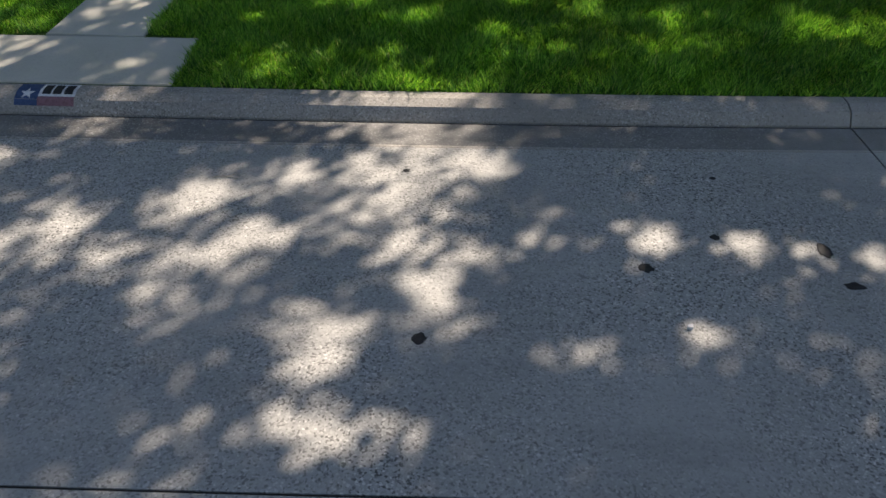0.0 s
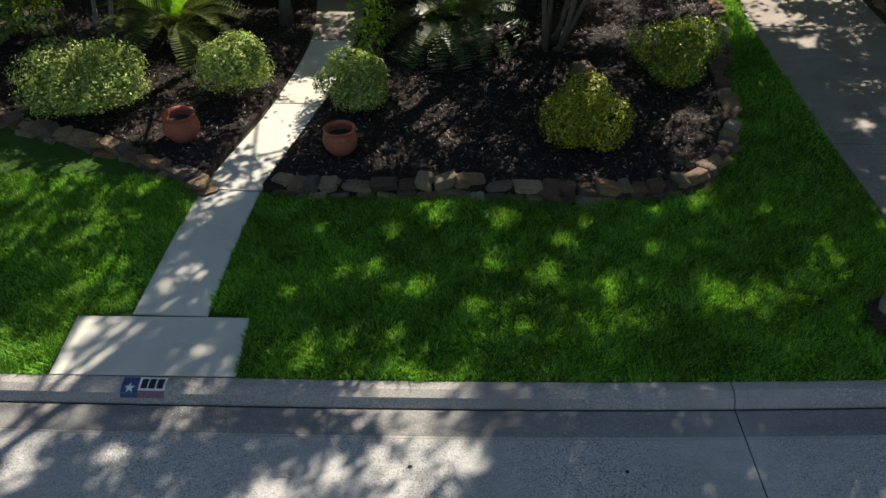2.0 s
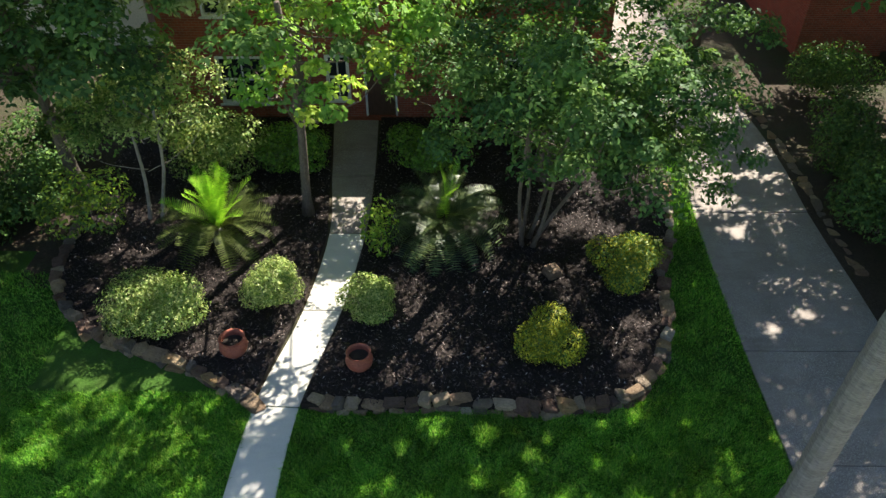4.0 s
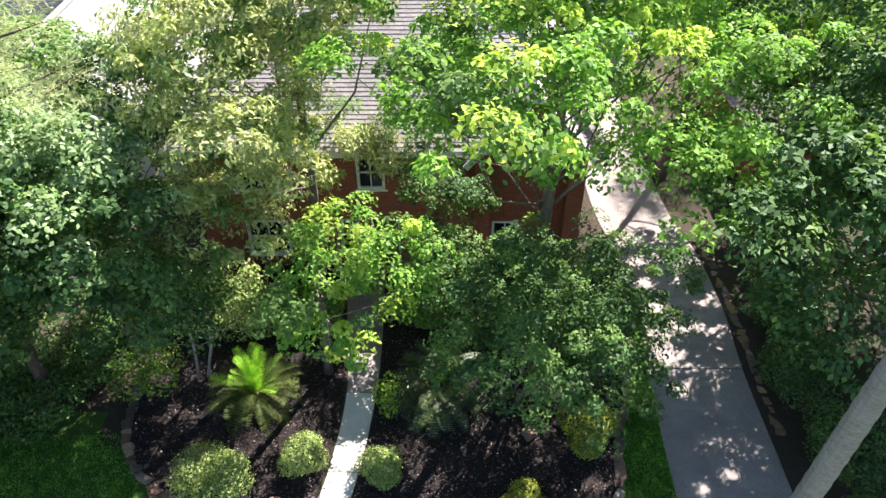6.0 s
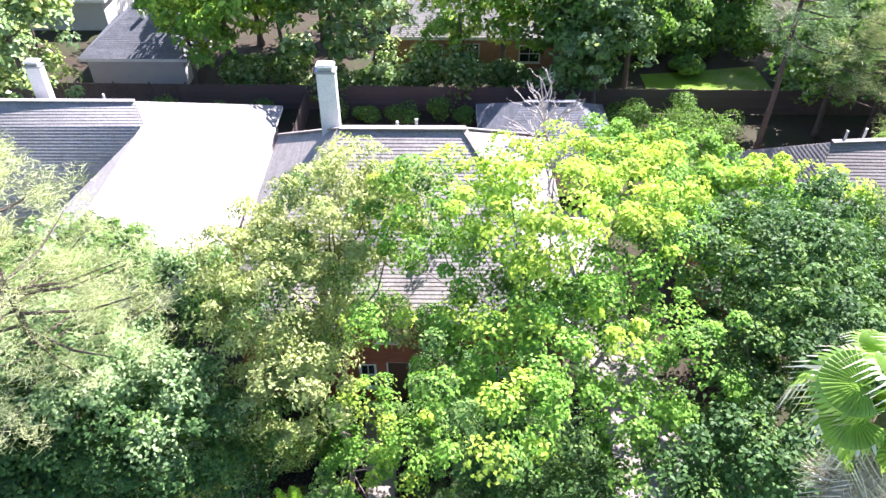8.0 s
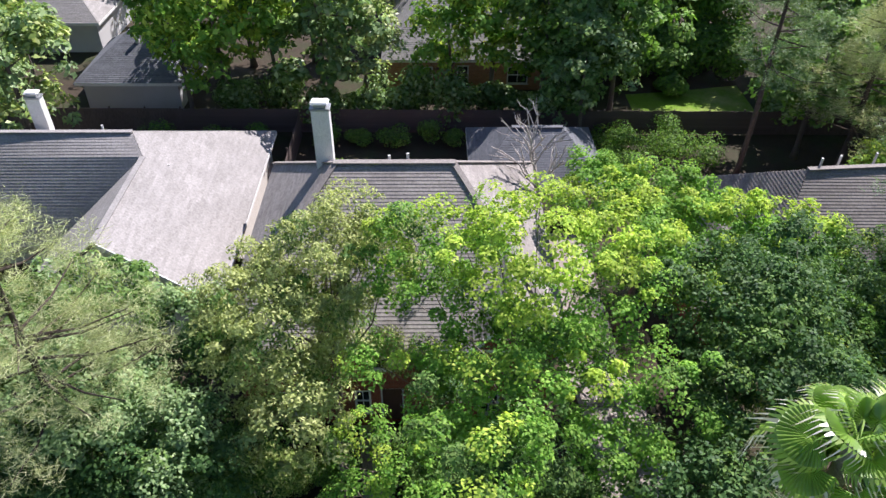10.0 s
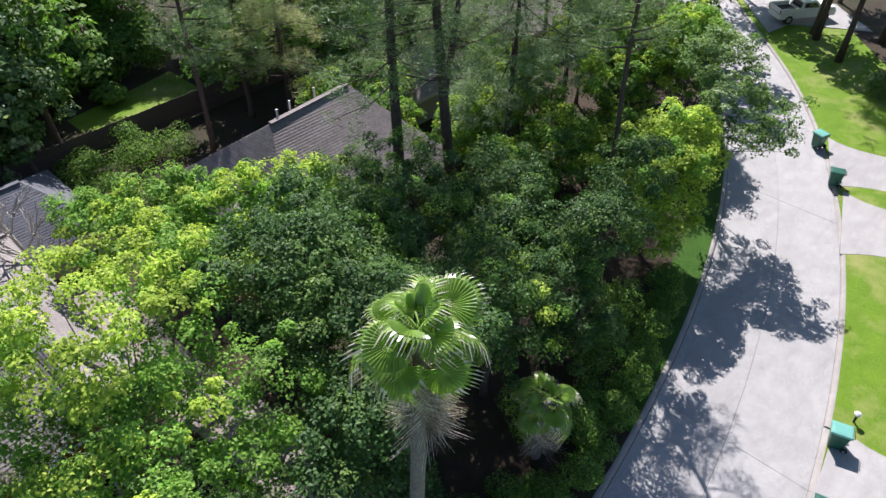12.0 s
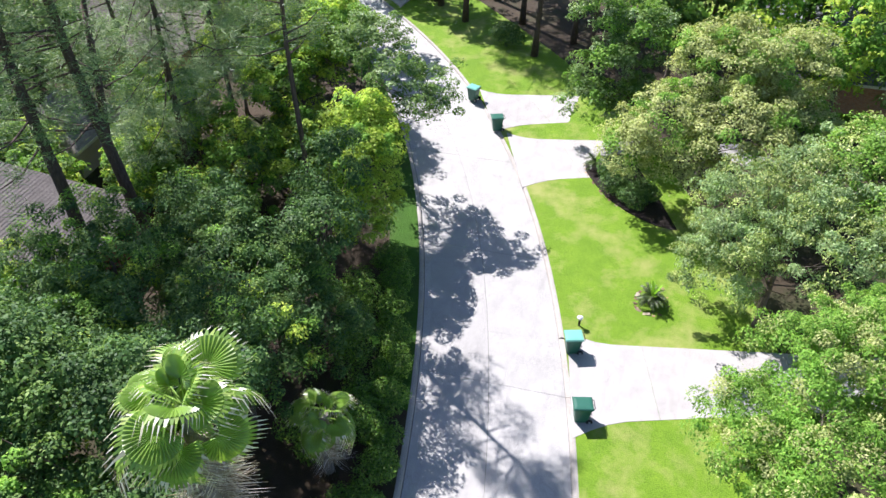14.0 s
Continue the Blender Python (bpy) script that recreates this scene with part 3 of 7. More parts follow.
def courses(polys, exposure=0.16, tab=0.9):
    """Roof slopes as lapped courses of shingles, each with its thick lower edge."""
    V, F = [], []
    rng = np.random.default_rng(5)
    for poly in polys:
        P = [Vector(p) for p in poly]
        nrm = (P[1] - P[0]).cross(P[2] - P[0]).normalized()
        if nrm.z < 0:
            nrm = -nrm
        side = nrm.cross(Vector((0, 0, 1))).normalized()
        up = side.cross(nrm).normalized()
        if up.z < 0:
            up = -up
        lo, hi = min(p.dot(up) for p in P), max(p.dot(up) for p in P)
        k = 0
        while lo + k * exposure < hi:
            a, b = lo + k * exposure, min(lo + (k + 1) * exposure, hi)
            band = clip_poly(P, up, a, b)
            if band:
                s0, s1 = min(p.dot(side) for p in band), max(p.dot(side) for p in band)
                s = s0 - rng.uniform(0, tab)
                while s < s1:
                    e = s + tab * rng.uniform(0.7, 1.3)
                    piece = clip_poly(band, side, s, e)
                    if piece:
                        n = len(V)
                        for p in piece:
                            V.append(p + nrm * (0.012 + 0.017 * max(0.0, 1 - (p.dot(up) - a) / exposure)))
                        F.append(tuple(range(n, n + len(piece))))
                        low = [p for p in piece if p.dot(up) < a + 1e-4]
                        if len(low) == 2:
                            m = len(V)
                            V += [low[0] + nrm * 0.029, low[1] + nrm * 0.029, low[1], low[0]]
                            F.append((m, m + 1, m + 2, m + 3))
                    s = e
            k += 1
    return V, F


def slopes(name, polys, mat, parent, exposure=0.16):
    V, F = courses(polys, exposure)
    r = under(name, mesh_of(name, V, F, mat), parent)
    base = []
    for poly in polys:
        base.append((list(map(Vector, poly)), [tuple(range(len(poly)))]))
    under("roof_deck", mesh_of("roof_deck", *joined(base), FENCE), r)
    return r


def beam(name, a, b, w, h, mat, parent):
    """A straight board from a to b, w across and h deep."""
    a, b = Vector(a), Vector(b)
    d = (b - a).normalized()
    s = d.cross(Vector((0, 0, 1)))
    s = s.normalized() if s.length > 0.01 else Vector((1, 0, 0))
    u = s.cross(d)
    V = [p + s * (x * w / 2) + u * (y * h / 2) for p in (a, b) for x, y in ((-1, -1), (1, -1), (1, 1), (-1, 1))]
    F = [(0, 1, 2, 3), (7, 6, 5, 4), (0, 4, 5, 1), (1, 5, 6, 2), (2, 6, 7, 3), (3, 7, 4, 0)]
    return under(name, mesh_of(name, V, F, mat), parent)


def hip_faces(x0, x1, y0, y1, ze, zr, ra, rb):
    """Four slopes over a box; ra and rb are the ridge's ends."""
    a, b, c, d = (x0, y0, ze), (x1, y0, ze), (x1, y1, ze), (x0, y1, ze)
    e, f = (ra[0], ra[1], zr), (rb[0], rb[1], zr)
    return [[a, b, f, e], [b, c, f], [c, d, e, f], [d, a, e]]


def wall_with_holes(axis, at, thick, lo, hi, z0, z1, holes):
    """A wall along x (axis 0) or y (axis 1), from lo to hi, in one piece, with rectangular holes (a, b, c, d) right through it."""
    us = sorted({lo, hi, *[h[0] for h in holes], *[h[1] for h in holes]})
    zs = sorted({z0, z1, *[h[2] for h in holes], *[h[3] for h in holes]})
    nu, nz = len(us) - 1, len(zs) - 1

    def solid(i, j):
        if not (0 <= i < nu and 0 <= j < nz):
            return False
        u, z = (us[i] + us[i + 1]) / 2, (zs[j] + zs[j + 1]) / 2
        return not any(h[0] < u < h[1] and h[2] < z < h[3] for h in holes)

    V, F, ids = [], [], {}

    def vert(i, j, k):
        if (i, j, k) not in ids:
            ids[i, j, k] = len(V)
            d = at + thick * k
            V.append((us[i], d, zs[j]) if axis == 0 else (d, us[i], zs[j]))
        return ids[i, j, k]

    for i in range(nu):
        for j in range(nz):
            if not solid(i, j):
                continue
            for k in (0, 1):
                q = (vert(i, j, k), vert(i + 1, j, k), vert(i + 1, j + 1, k), vert(i, j + 1, k))
                F.append(q if (k == 0) == (axis == 0) else q[::-1])
            for di, dj, a, b in ((-1, 0, (i, j), (i, j + 1)), (1, 0, (i + 1, j + 1), (i + 1, j)), (0, -1, (i + 1, j), (i, j)), (0, 1, (i, j + 1), (i + 1, j + 1))):
                if not solid(i + di, j + dj):
                    F.append((vert(*a, 0), vert(*b, 0), vert(*b, 1), vert(*a, 1)))
    return V, F


def window_in(parent, x0, x1, z0, z1, y, bars=1):
    """A sash window in a wall that faces -y."""
    w = under("window", mesh_of("window", *joined([block(x0, y - 0.04, z0, x0 + 0.09, y + 0.1, z1), block(x1 - 0.09, y - 0.04, z0, x1, y + 0.1, z1), block(x0 + 0.09, y - 0.04, z1 - 0.09, x1 - 0.09, y + 0.1, z1), block(x0 + 0.09, y - 0.04, z0, x1 - 0.09, y + 0.1, z0 + 0.07)]), TRIM), parent, "white-framed sash window")
    under("pane", mesh_of("pane", *block(x0 + 0.09, y + 0.04, z0 + 0.07, x1 - 0.09, y + 0.055, z1 - 0.09), GLASS), w, "dark window glass")
    rails = [block(x0 + 0.09, y, (z0 + z1) / 2 - 0.03, x1 - 0.09, y + 0.035, (z0 + z1) / 2 + 0.03)]
    for k in range(bars):
        xx = x0 + (x1 - x0) * (k + 1) / (bars + 1)
        rails.append(block(xx - 0.02, y + 0.003, z0 + 0.07, xx + 0.02, y + 0.03, (z0 + z1) / 2 - 0.03))
        rails.append(block(xx - 0.02, y + 0.003, (z0 + z1) / 2 + 0.03, xx + 0.02, y + 0.03, z1 - 0.09))
    for r in rails:
        under("glazing_bar", mesh_of("glazing_bar", *r, TRIM), w)
    under("sill", mesh_of("sill", *block(x0 - 0.08, y - 0.09, z0 - 0.07, x1 + 0.08, y + 0.02, z0 - 0.003, 0.01), TRIM), w)


def chimney_on(parent, x, y, z0, z1, w=0.75, mat=None):
    c = under("chimney", mesh_of("chimney", *joined([block(x - w / 2, y - w * 0.35, z0, x + w / 2, y + w * 0.35, z1 - 0.35, 0.02)]), mat or TRIM), parent, "tall pale boxed chimney")
    under("cowl", mesh_of("cowl", *joined([block(x - w / 2 - 0.05, y - w * 0.4, z1 - 0.347, x + w / 2 + 0.05, y + w * 0.4, z1 - 0.25, 0.02), block(x - w * 0.34, y - w * 0.26, z1 - 0.249, x + w * 0.34, y + w * 0.26, z1 - 0.12, 0.01)]), CAP), c, "grey metal cowl")
    under("cap", mesh_of("cap", *block(x - w / 2, y - w * 0.36, z1 - 0.117, x + w / 2, y + w * 0.36, z1, 0.05), TRIM), c)


def vent_on(parent, x, y, z, h=0.45, r=0.06):
    under("vent_pipe", mesh_of("vent_pipe", *tube([(x, y, z - 0.25), (x, y, z + h)], [r, r], 10), PIPE), parent, "pale vent pipe")


def eaves(parent, loop, z, depth=0.2):
    for a, b in zip(loop, loop[1:] + loop[:1]):
        beam("fascia", (*a, z - depth / 2 + 0.02), (*b, z - depth / 2 + 0.02), 0.05, depth, TRIM, parent)


def house_red():
    h = thing("house", "two-storey red brick house with brown shingle roof, behind trees", "house")
    x0, x1, y0, y1, g, ze = -7.5, 5.15, 19.8, 32.2, 0.3, 5.3
    wins = [(-6.1, -4.65, 0.85, 2.35), (-2.95, -2.25, 0.95, 2.4), (2.2, 3.1, 0.8, 2.3), (-6.2, -5.1, 3.5, 4.85), (-2.2, -1.3, 3.6, 4.85)]
    door = (-1.85, -0.9, 0.42, 2.5)
    under("wall", mesh_of("wall", *wall_with_holes(0, y0, 0.22, x0, x1, g - 0.3, ze, wins + [door]), BRICK), h, "red brick front wall")
    for a, b, axis in ((x0, y0, 1), (x1 - 0.22, y0, 1)):
        under("wall", mesh_of("wall", *wall_with_holes(1, a, 0.22, y0 + 0.222, y1, g - 0.3, ze, []), BRICK), h)
    under("wall", mesh_of("wall", *wall_with_holes(0, y1 - 0.22, 0.22, x0 + 0.222, x1 - 0.222, g - 0.3, ze, []), BRICK), h)
    under("upper_floor", mesh_of("upper_floor", *block(x0 + 0.23, y0 + 0.24, 2.8, x1 - 0.23, y1 - 0.23, 3.0), DOOR), h)
    for w in wins:
        window_in(h, w[0] + 0.005, w[1] - 0.005, w[2] + 0.01, w[3] - 0.005, y0 + 0.06)
    d = under("door", mesh_of("door", *block(door[0] + 0.06, y0 + 0.1, door[2], door[1] - 0.06, y0 + 0.15, door[3] - 0.07, 0.01), DOOR), h, "dark panelled front door")
    under("door_frame", mesh_of("door_frame", *joined([block(door[0] + 0.003, y0 + 0.05, door[2], door[0] + 0.06, y0 + 0.18, door[3]), block(door[1] - 0.06, y0 + 0.05, door[2], door[1] - 0.003, y0 + 0.18, door[3]), block(door[0] + 0.06, y0 + 0.05, door[3] - 0.07, door[1] - 0.06, y0 + 0.18, door[3] - 0.003)]), TRIM), d)
    under("door_knob", mesh_of("door_knob", *tube([(-1.05, y0 + 0.1, 1.4), (-1.05, y0 + 0.03, 1.4)], [0.02, 0.035], 8), CAP), d)
    under("porch_step", mesh_of("porch_step", *block(-2.85, 19.62, 0.2, -0.7, 19.795, 0.42, 0.01), BRICK), h, "red brick porch step")
    o = 0.45
    E = (x0 - o, y0 - o, x1 + o, y1 + o)
    faces = hip_faces(E[0], E[2], E[1], E[3], ze + 0.02, 9.5, (-3.7, 26.0), (1.2, 26.0))
    slopes("roof", faces, ROOF_B, h)
    eaves(h, [(E[0], E[1]), (E[2], E[1]), (E[2], E[3]), (E[0], E[3])], ze)
    under("soffit", mesh_of("soffit", *block(E[0] + 0.03, E[1] + 0.03, ze - 0.05, E[2] - 0.03, E[3] - 0.03, ze - 0.002), TRIM), h)
    beam("ridge_cap", (-3.8, 26.0, 9.55), (1.3, 26.0, 9.55), 0.3, 0.06, ROOF_E, h)
    for c, e in (((E[0], E[1]), (-3.7, 26.0)), ((E[2], E[1]), (1.2, 26.0)), ((E[2], E[3]), (1.2, 26.0)), ((E[0], E[3]), (-3.7, 26.0))):
        beam("hip_cap", (*c, ze + 0.08), (*e, 9.55), 0.26, 0.05, ROOF_E, h)
    # front gable in brick with white rakes
    gx0, gx1, gp, gf = 1.6, 5.0, 3.3, 19.3
    zp = 7.3
    under("gable", mesh_of("gable", [(gx0, gf, ze), (gx1, gf, ze), (gp, gf, zp), (gx0, gf + 0.2, ze), (gx1, gf + 0.2, ze), (gp, gf + 0.2, zp)], [(0, 1, 2), (5, 4, 3), (0, 3, 4, 1), (1, 4, 5, 2), (2, 5, 3, 0)], BRICK), h, "red brick gable end")
    back = 19.35 + (zp - ze) / (9.5 - ze) * 6.65
    gl = [[(gx0 - 0.35, gf - 0.3, ze - 0.3), (gp, gf - 0.3, zp + 0.1), (gp, back + 0.3, zp + 0.1), (gx0 - 0.35, gf + 0.3, ze - 0.3)],
          [(gx1 + 0.35, gf - 0.3, ze - 0.3), (gx1 + 0.35, gf + 0.3, ze - 0.3), (gp, back + 0.3, zp + 0.1), (gp, gf - 0.3, zp + 0.1)]]
    slopes("gable_roof", gl, ROOF_B, h)
    beam("rake", (gx0 - 0.35, gf - 0.32, ze - 0.33), (gp, gf - 0.32, zp + 0.03), 0.05, 0.2, TRIM, h)
    beam("rake", (gx1 + 0.35, gf - 0.32, ze - 0.33), (gp, gf - 0.32, zp + 0.03), 0.05, 0.2, TRIM, h)
    under("bay", mesh_of("bay", *joined([block(gx0, gf + 0.002, g - 0.3, gx0 + 0.5, y0 - 0.003, ze - 0.06), block(gx1 - 0.5, gf + 0.002, g - 0.3, gx1, y0 - 0.003, ze - 0.06)]), BRICK), h)
    chimney_on(h, -4.3, 27.2, 7.5, 11.75)
    vent_on(h, -0.7, 26.35, 9.3)
    vent_on(h, -1.5, 26.6, 9.1, 0.4)
    vent_on(h, 2.3, 24.8, 8.05, 0.35)


def simple_house(name, label, x0, x1, y0, y1, g, ze, zr, ra, rb, roof, wall, group="", vents=(), chim=None, wins=(), faces=None):
    h = thing(name, label, "house" if "house" in name else "garage", group=group)
    for args in ((0, y0, x0, x1), (0, y1 - 0.2, x0, x1)):
        holes = [w for w in wins] if args[1] == y0 else []
        under("wall", mesh_of("wall", *wall_with_holes(0, args[1], 0.2, args[2], args[3], g - 0.3, ze, holes), wall), h)
        for w in holes:
            window_in(h, w[0] + 0.005, w[1] - 0.005, w[2] + 0.01, w[3] - 0.005, y0 + 0.05)
    for xx in (x0, x1 - 0.2):
        under("wall", mesh_of("wall", *wall_with_holes(1, xx, 0.2, y0 + 0.202, y1 - 0.202, g - 0.3, ze, []), wall), h)
    o = 0.4
    under("soffit", mesh_of("soffit", *block(x0 - o + 0.03, y0 - o + 0.03, ze - 0.05, x1 + o - 0.03, y1 + o - 0.03, ze - 0.002), TRIM), h)
    slopes("roof", faces or hip_faces(x0 - o, x1 + o, y0 - o, y1 + o, ze + 0.02, zr, ra, rb), roof, h)
    eaves(h, [(x0 - o, y0 - o), (x1 + o, y0 - o), (x1 + o, y1 + o), (x0 - o, y1 + o)], ze)
    beam("ridge_cap", (*ra, zr + 0.05), (*rb, zr + 0.05), 0.28, 0.06, roof, h)
    for v in vents:
        vent_on(h, *v)
    if chim:
        chimney_on(h, *chim)
    return h


def houses():
    house_red()
    # the neighbour to the west: a hip roof and a long wing with a sunny east slope
    h = simple_house("house", "low house with sunlit taupe shingle roof and pale chimney", -26.5, -9.9, 30.5, 40.1, 0.3, 2.8, 7.0, (-22.5, 33.0), (-15.0, 33.0), ROOF_A, CREAM, "", [(-16.6, 33.3, 6.8), (-13.2, 32.0, 5.4, 0.3)], (-20.9, 35.6, 5.0, 8.0), faces=[[(-26.9, 28.9, 2.82), (-18.7, 28.9, 2.82), (-14.2, 31.6, 6.4), (-15.0, 33.0, 7.0), (-22.5, 33.0, 7.0)], [(-9.5, 40.5, 2.82), (-26.9, 40.5, 2.82), (-22.5, 33.0, 7.0), (-15.0, 33.0, 7.0)], [(-26.9, 40.5, 2.82), (-26.9, 28.9, 2.82), (-22.5, 33.0, 7.0)]])
    wing = [[(-9.5, 40.5, 2.82), (-15.0, 33.0, 7.0), (-14.2, 31.6, 6.4), (-14.2, 24.6, 6.4), (-9.5, 24.6, 2.82)], [(-18.7, 24.6, 2.82), (-14.2, 24.6, 6.4), (-14.2, 31.6, 6.4), (-18.7, 28.9, 2.82)]]
    slopes("wing_roof", wing, ROOF_A, h)
    for w in ((1, -10.1, 0.2, 25.2, 30.4), (1, -18.3, 0.2, 25.2, 30.4), (0, 25.0, 0.2, -18.3, -9.9)):
        under("wall", mesh_of("wall", *wall_with_holes(*w, 0, 2.8, []), CREAM), h, "cream-painted wing wall")
    under("gable", mesh_of("gable", [(-18.4, 25.0, 2.8), (-9.8, 25.0, 2.8), (-14.1, 25.0, 6.1), (-18.4, 25.2, 2.8), (-9.8, 25.2, 2.8), (-14.1, 25.2, 6.1)], [(0, 1, 2), (5, 4, 3), (0, 3, 4, 1), (1, 4, 5, 2), (2, 5, 3, 0)], TRIM), h)
    beam("ridge_cap", (-14.2, 24.6, 6.4), (-14.2, 31.6, 6.4), 0.28, 0.06, ROOF_A, h)
    beam("rake", (-9.5, 24.57, 2.8), (-14.1, 24.57, 6.3), 0.05, 0.18, TRIM, h)
    beam("fascia", (-9.47, 24.6, 2.72), (-9.47, 40.4, 2.72), 0.05, 0.2, TRIM, h)
    under("roof_vent", mesh_of("roof_vent", *tube([(-17.6, 32.6, 5.2), (-17.6, 32.6, 5.75), (-17.6, 32.6, 5.9)], [0.28, 0.3, 0.12], 12), TRIM), h, "pale round roof vent")
    # the neighbour to the east
    e = simple_house("house", "brown-roofed brick house half hidden by pines", 15.6, 27.0, 24.6, 34.5, 0.3, 2.9, 7.0, (18.3, 29.3), (23.9, 29.7), ROOF_E, BRICK, "", [(19.0, 29.6, 7.0), (22.1, 30.4, 6.8), (20.5, 30.6, 6.7, 0.3)], None, [(17.5, 18.8, 0.9, 2.3), (22.0, 23.5, 0.9, 2.3)])
    slopes("wing_roof", hip_faces(12.2, 16.2, 23.8, 31.6, 2.72, 4.7, (14.2, 26.0), (14.2, 29.6)), ROOF_E, e)
    for w in ((0, 24.2, 0.2, 12.6, 15.58), (0, 31.0, 0.2, 12.6, 15.58), (1, 12.6, 0.2, 24.402, 30.998)):
        under("wall", mesh_of("wall", *wall_with_holes(*w, 0, 2.7, []), BRICK), e, "red brick wing wall")
    garages = "hip-roofed garages in the back gardens"
    simple_house("garage", "small garage with slate-grey hip roof in a back garden", 2.9, 10.0, 34.4, 41.0, 0.3, 2.5, 4.6, (5.0, 37.7), (8.0, 37.7), ROOF_G, SIDING, garages, [(9.2, 36.6, 3.2, 0.3)])
    simple_house("garage", "grey-sided garage with slate hip roof behind the fence", -24.5, -17.8, 48.0, 55.0, 0.3, 2.6, 4.9, (-21.7, 51.5), (-20.5, 51.5), ROOF_G, SIDING, garages, [(-20.9, 50.6, 4.6, 0.35, 0.16)])
    simple_house("garage", "small brown-roofed garage among pines", 31.4, 36.2, 31.6, 36.4, 0.3, 2.5, 4.6, (33.2, 34.0), (34.4, 34.0), ROOF_E, SIDING, garages)
    far = "houses beyond the back fence"
    simple_house("house", "tan brick house with pale shingle roof beyond the fence", -3.0, 11.0, 51.0, 62.0, 0.3, 3.0, 7.2, (1.0, 56.5), (7.0, 56.5), ROOF_A, TAN_BRICK, far, (), None, [(-1.0, 0.4, 0.9, 2.3), (2.2, 3.1, 0.4, 2.4), (6.0, 7.6, 0.9, 2.3)])
    simple_house("house", "pale-walled house with grey roof far behind the trees", -44.0, -27.0, 58.0, 70.0, 0.3, 3.0, 7.0, (-39.0, 64.0), (-32.0, 64.0), ROOF_A, SIDING, far, (), None, [(-36.0, -34.5, 0.9, 2.3)])
    simple_house("house", "brown-roofed house among pines further up the street", 44.0, 58.0, 32.0, 44.0, 0.3, 2.9, 6.8, (48.0, 38.0), (54.0, 38.0), ROOF_E, TAN_BRICK, far, (), None, [(47.0, 48.5, 0.9, 2.3)])
    simple_house("house", "grey-roofed house behind trees across the street", 52.0, 66.0, -22.0, -10.0, 0.2, 2.9, 6.6, (56.0, -16.0), (62.0, -16.0), ROOF_G, TAN_BRICK, far, (), None, [])


def fence():
    f = thing("back_fence", "weathered cedar board fence along the back gardens", "fence")
    rng = np.random.default_rng(2)
    boards = [mesh_of("picket", *block(0, 0, 0.05, 0.135, 0.02, 1.8 + 0.02 * k), FENCE) for k in range(3)]
    rail = mesh_of("rail", *block(0, 0.021, 0, 2.4, 0.06, 0.09), FENCE)
    post = mesh_of("post", *block(-0.05, 0.062, 0, 0.05, 0.15, 1.9, 0.008), FENCE)

    def bay(parent, m):
        for k in range(17):
            under("picket", boards[int(rng.integers(3))], parent, m=m @ pose(k * 0.1411, 0, 0))
        for z in (0.4, 1.4):
            under("rail", rail, parent, m=m @ pose(0, 0, z))
        under("post", post, parent, m=m)

    rest = []
    for k in range(-14, 20):
        m = pose(k * 2.4 + 0.02, 44.4 - 0.035 * k, 0.39, 0, 0, -0.8)
        if -7 <= k < 10:
            bay(f, m)
        else:
            for q in range(17):
                v, fc = block(q * 0.1411, 0, 0.05, q * 0.1411 + 0.135, 0.02, 1.82)
                rest.append(([m @ p for p in v], fc))
            under("rail", rail, f, m=m @ pose(0, 0, 0.4)), under("rail", rail, f, m=m @ pose(0, 0, 1.4)), under("post", post, f, m=m)
    under("picket_run", mesh_of("picket_run", *joined(rest), FENCE), f, "far runs of cedar pickets", kind="stuff")
    s = thing("side_fence", "weathered cedar board fence between two houses", "fence")
    for k in range(3):
        bay(s, pose(-8.6, 36.9 + k * 2.42, 0.39, 0, 0, 90))
    g = thing("gate", "weathered cedar side gate between the houses", "gate")
    bay(g, pose(-9.85, 28.6, 0.39, 0, 0, 0))
    under("latch", mesh_of("latch", *block(-7.6, 28.57, 1.3, -7.5, 28.6, 1.4, 0.005), CAP), g)


# ---- trees ----
def clumps_in(rng, lobes, count, inner=0.55):
    """Places for clumps of leaves, mostly near the outside of some rounded masses."""
    vol = np.array([l[3] * l[4] * l[5] for l in lobes]) ** 0.75
    which = rng.choice(len(lobes), count, p=vol / vol.sum())
    u = unit(rng, count)
    u[:, 2] = np.where(u[:, 2] < -0.55, -u[:, 2], u[:, 2])
    r = inner + (1 - inner) * rng.uniform(0, 1, (count, 1)) ** 0.6
    L = np.array(lobes)[which]
    return L[:, :3] + u * r * L[:, 3:] + rng.normal(0, 0.18, (count, 3)), u


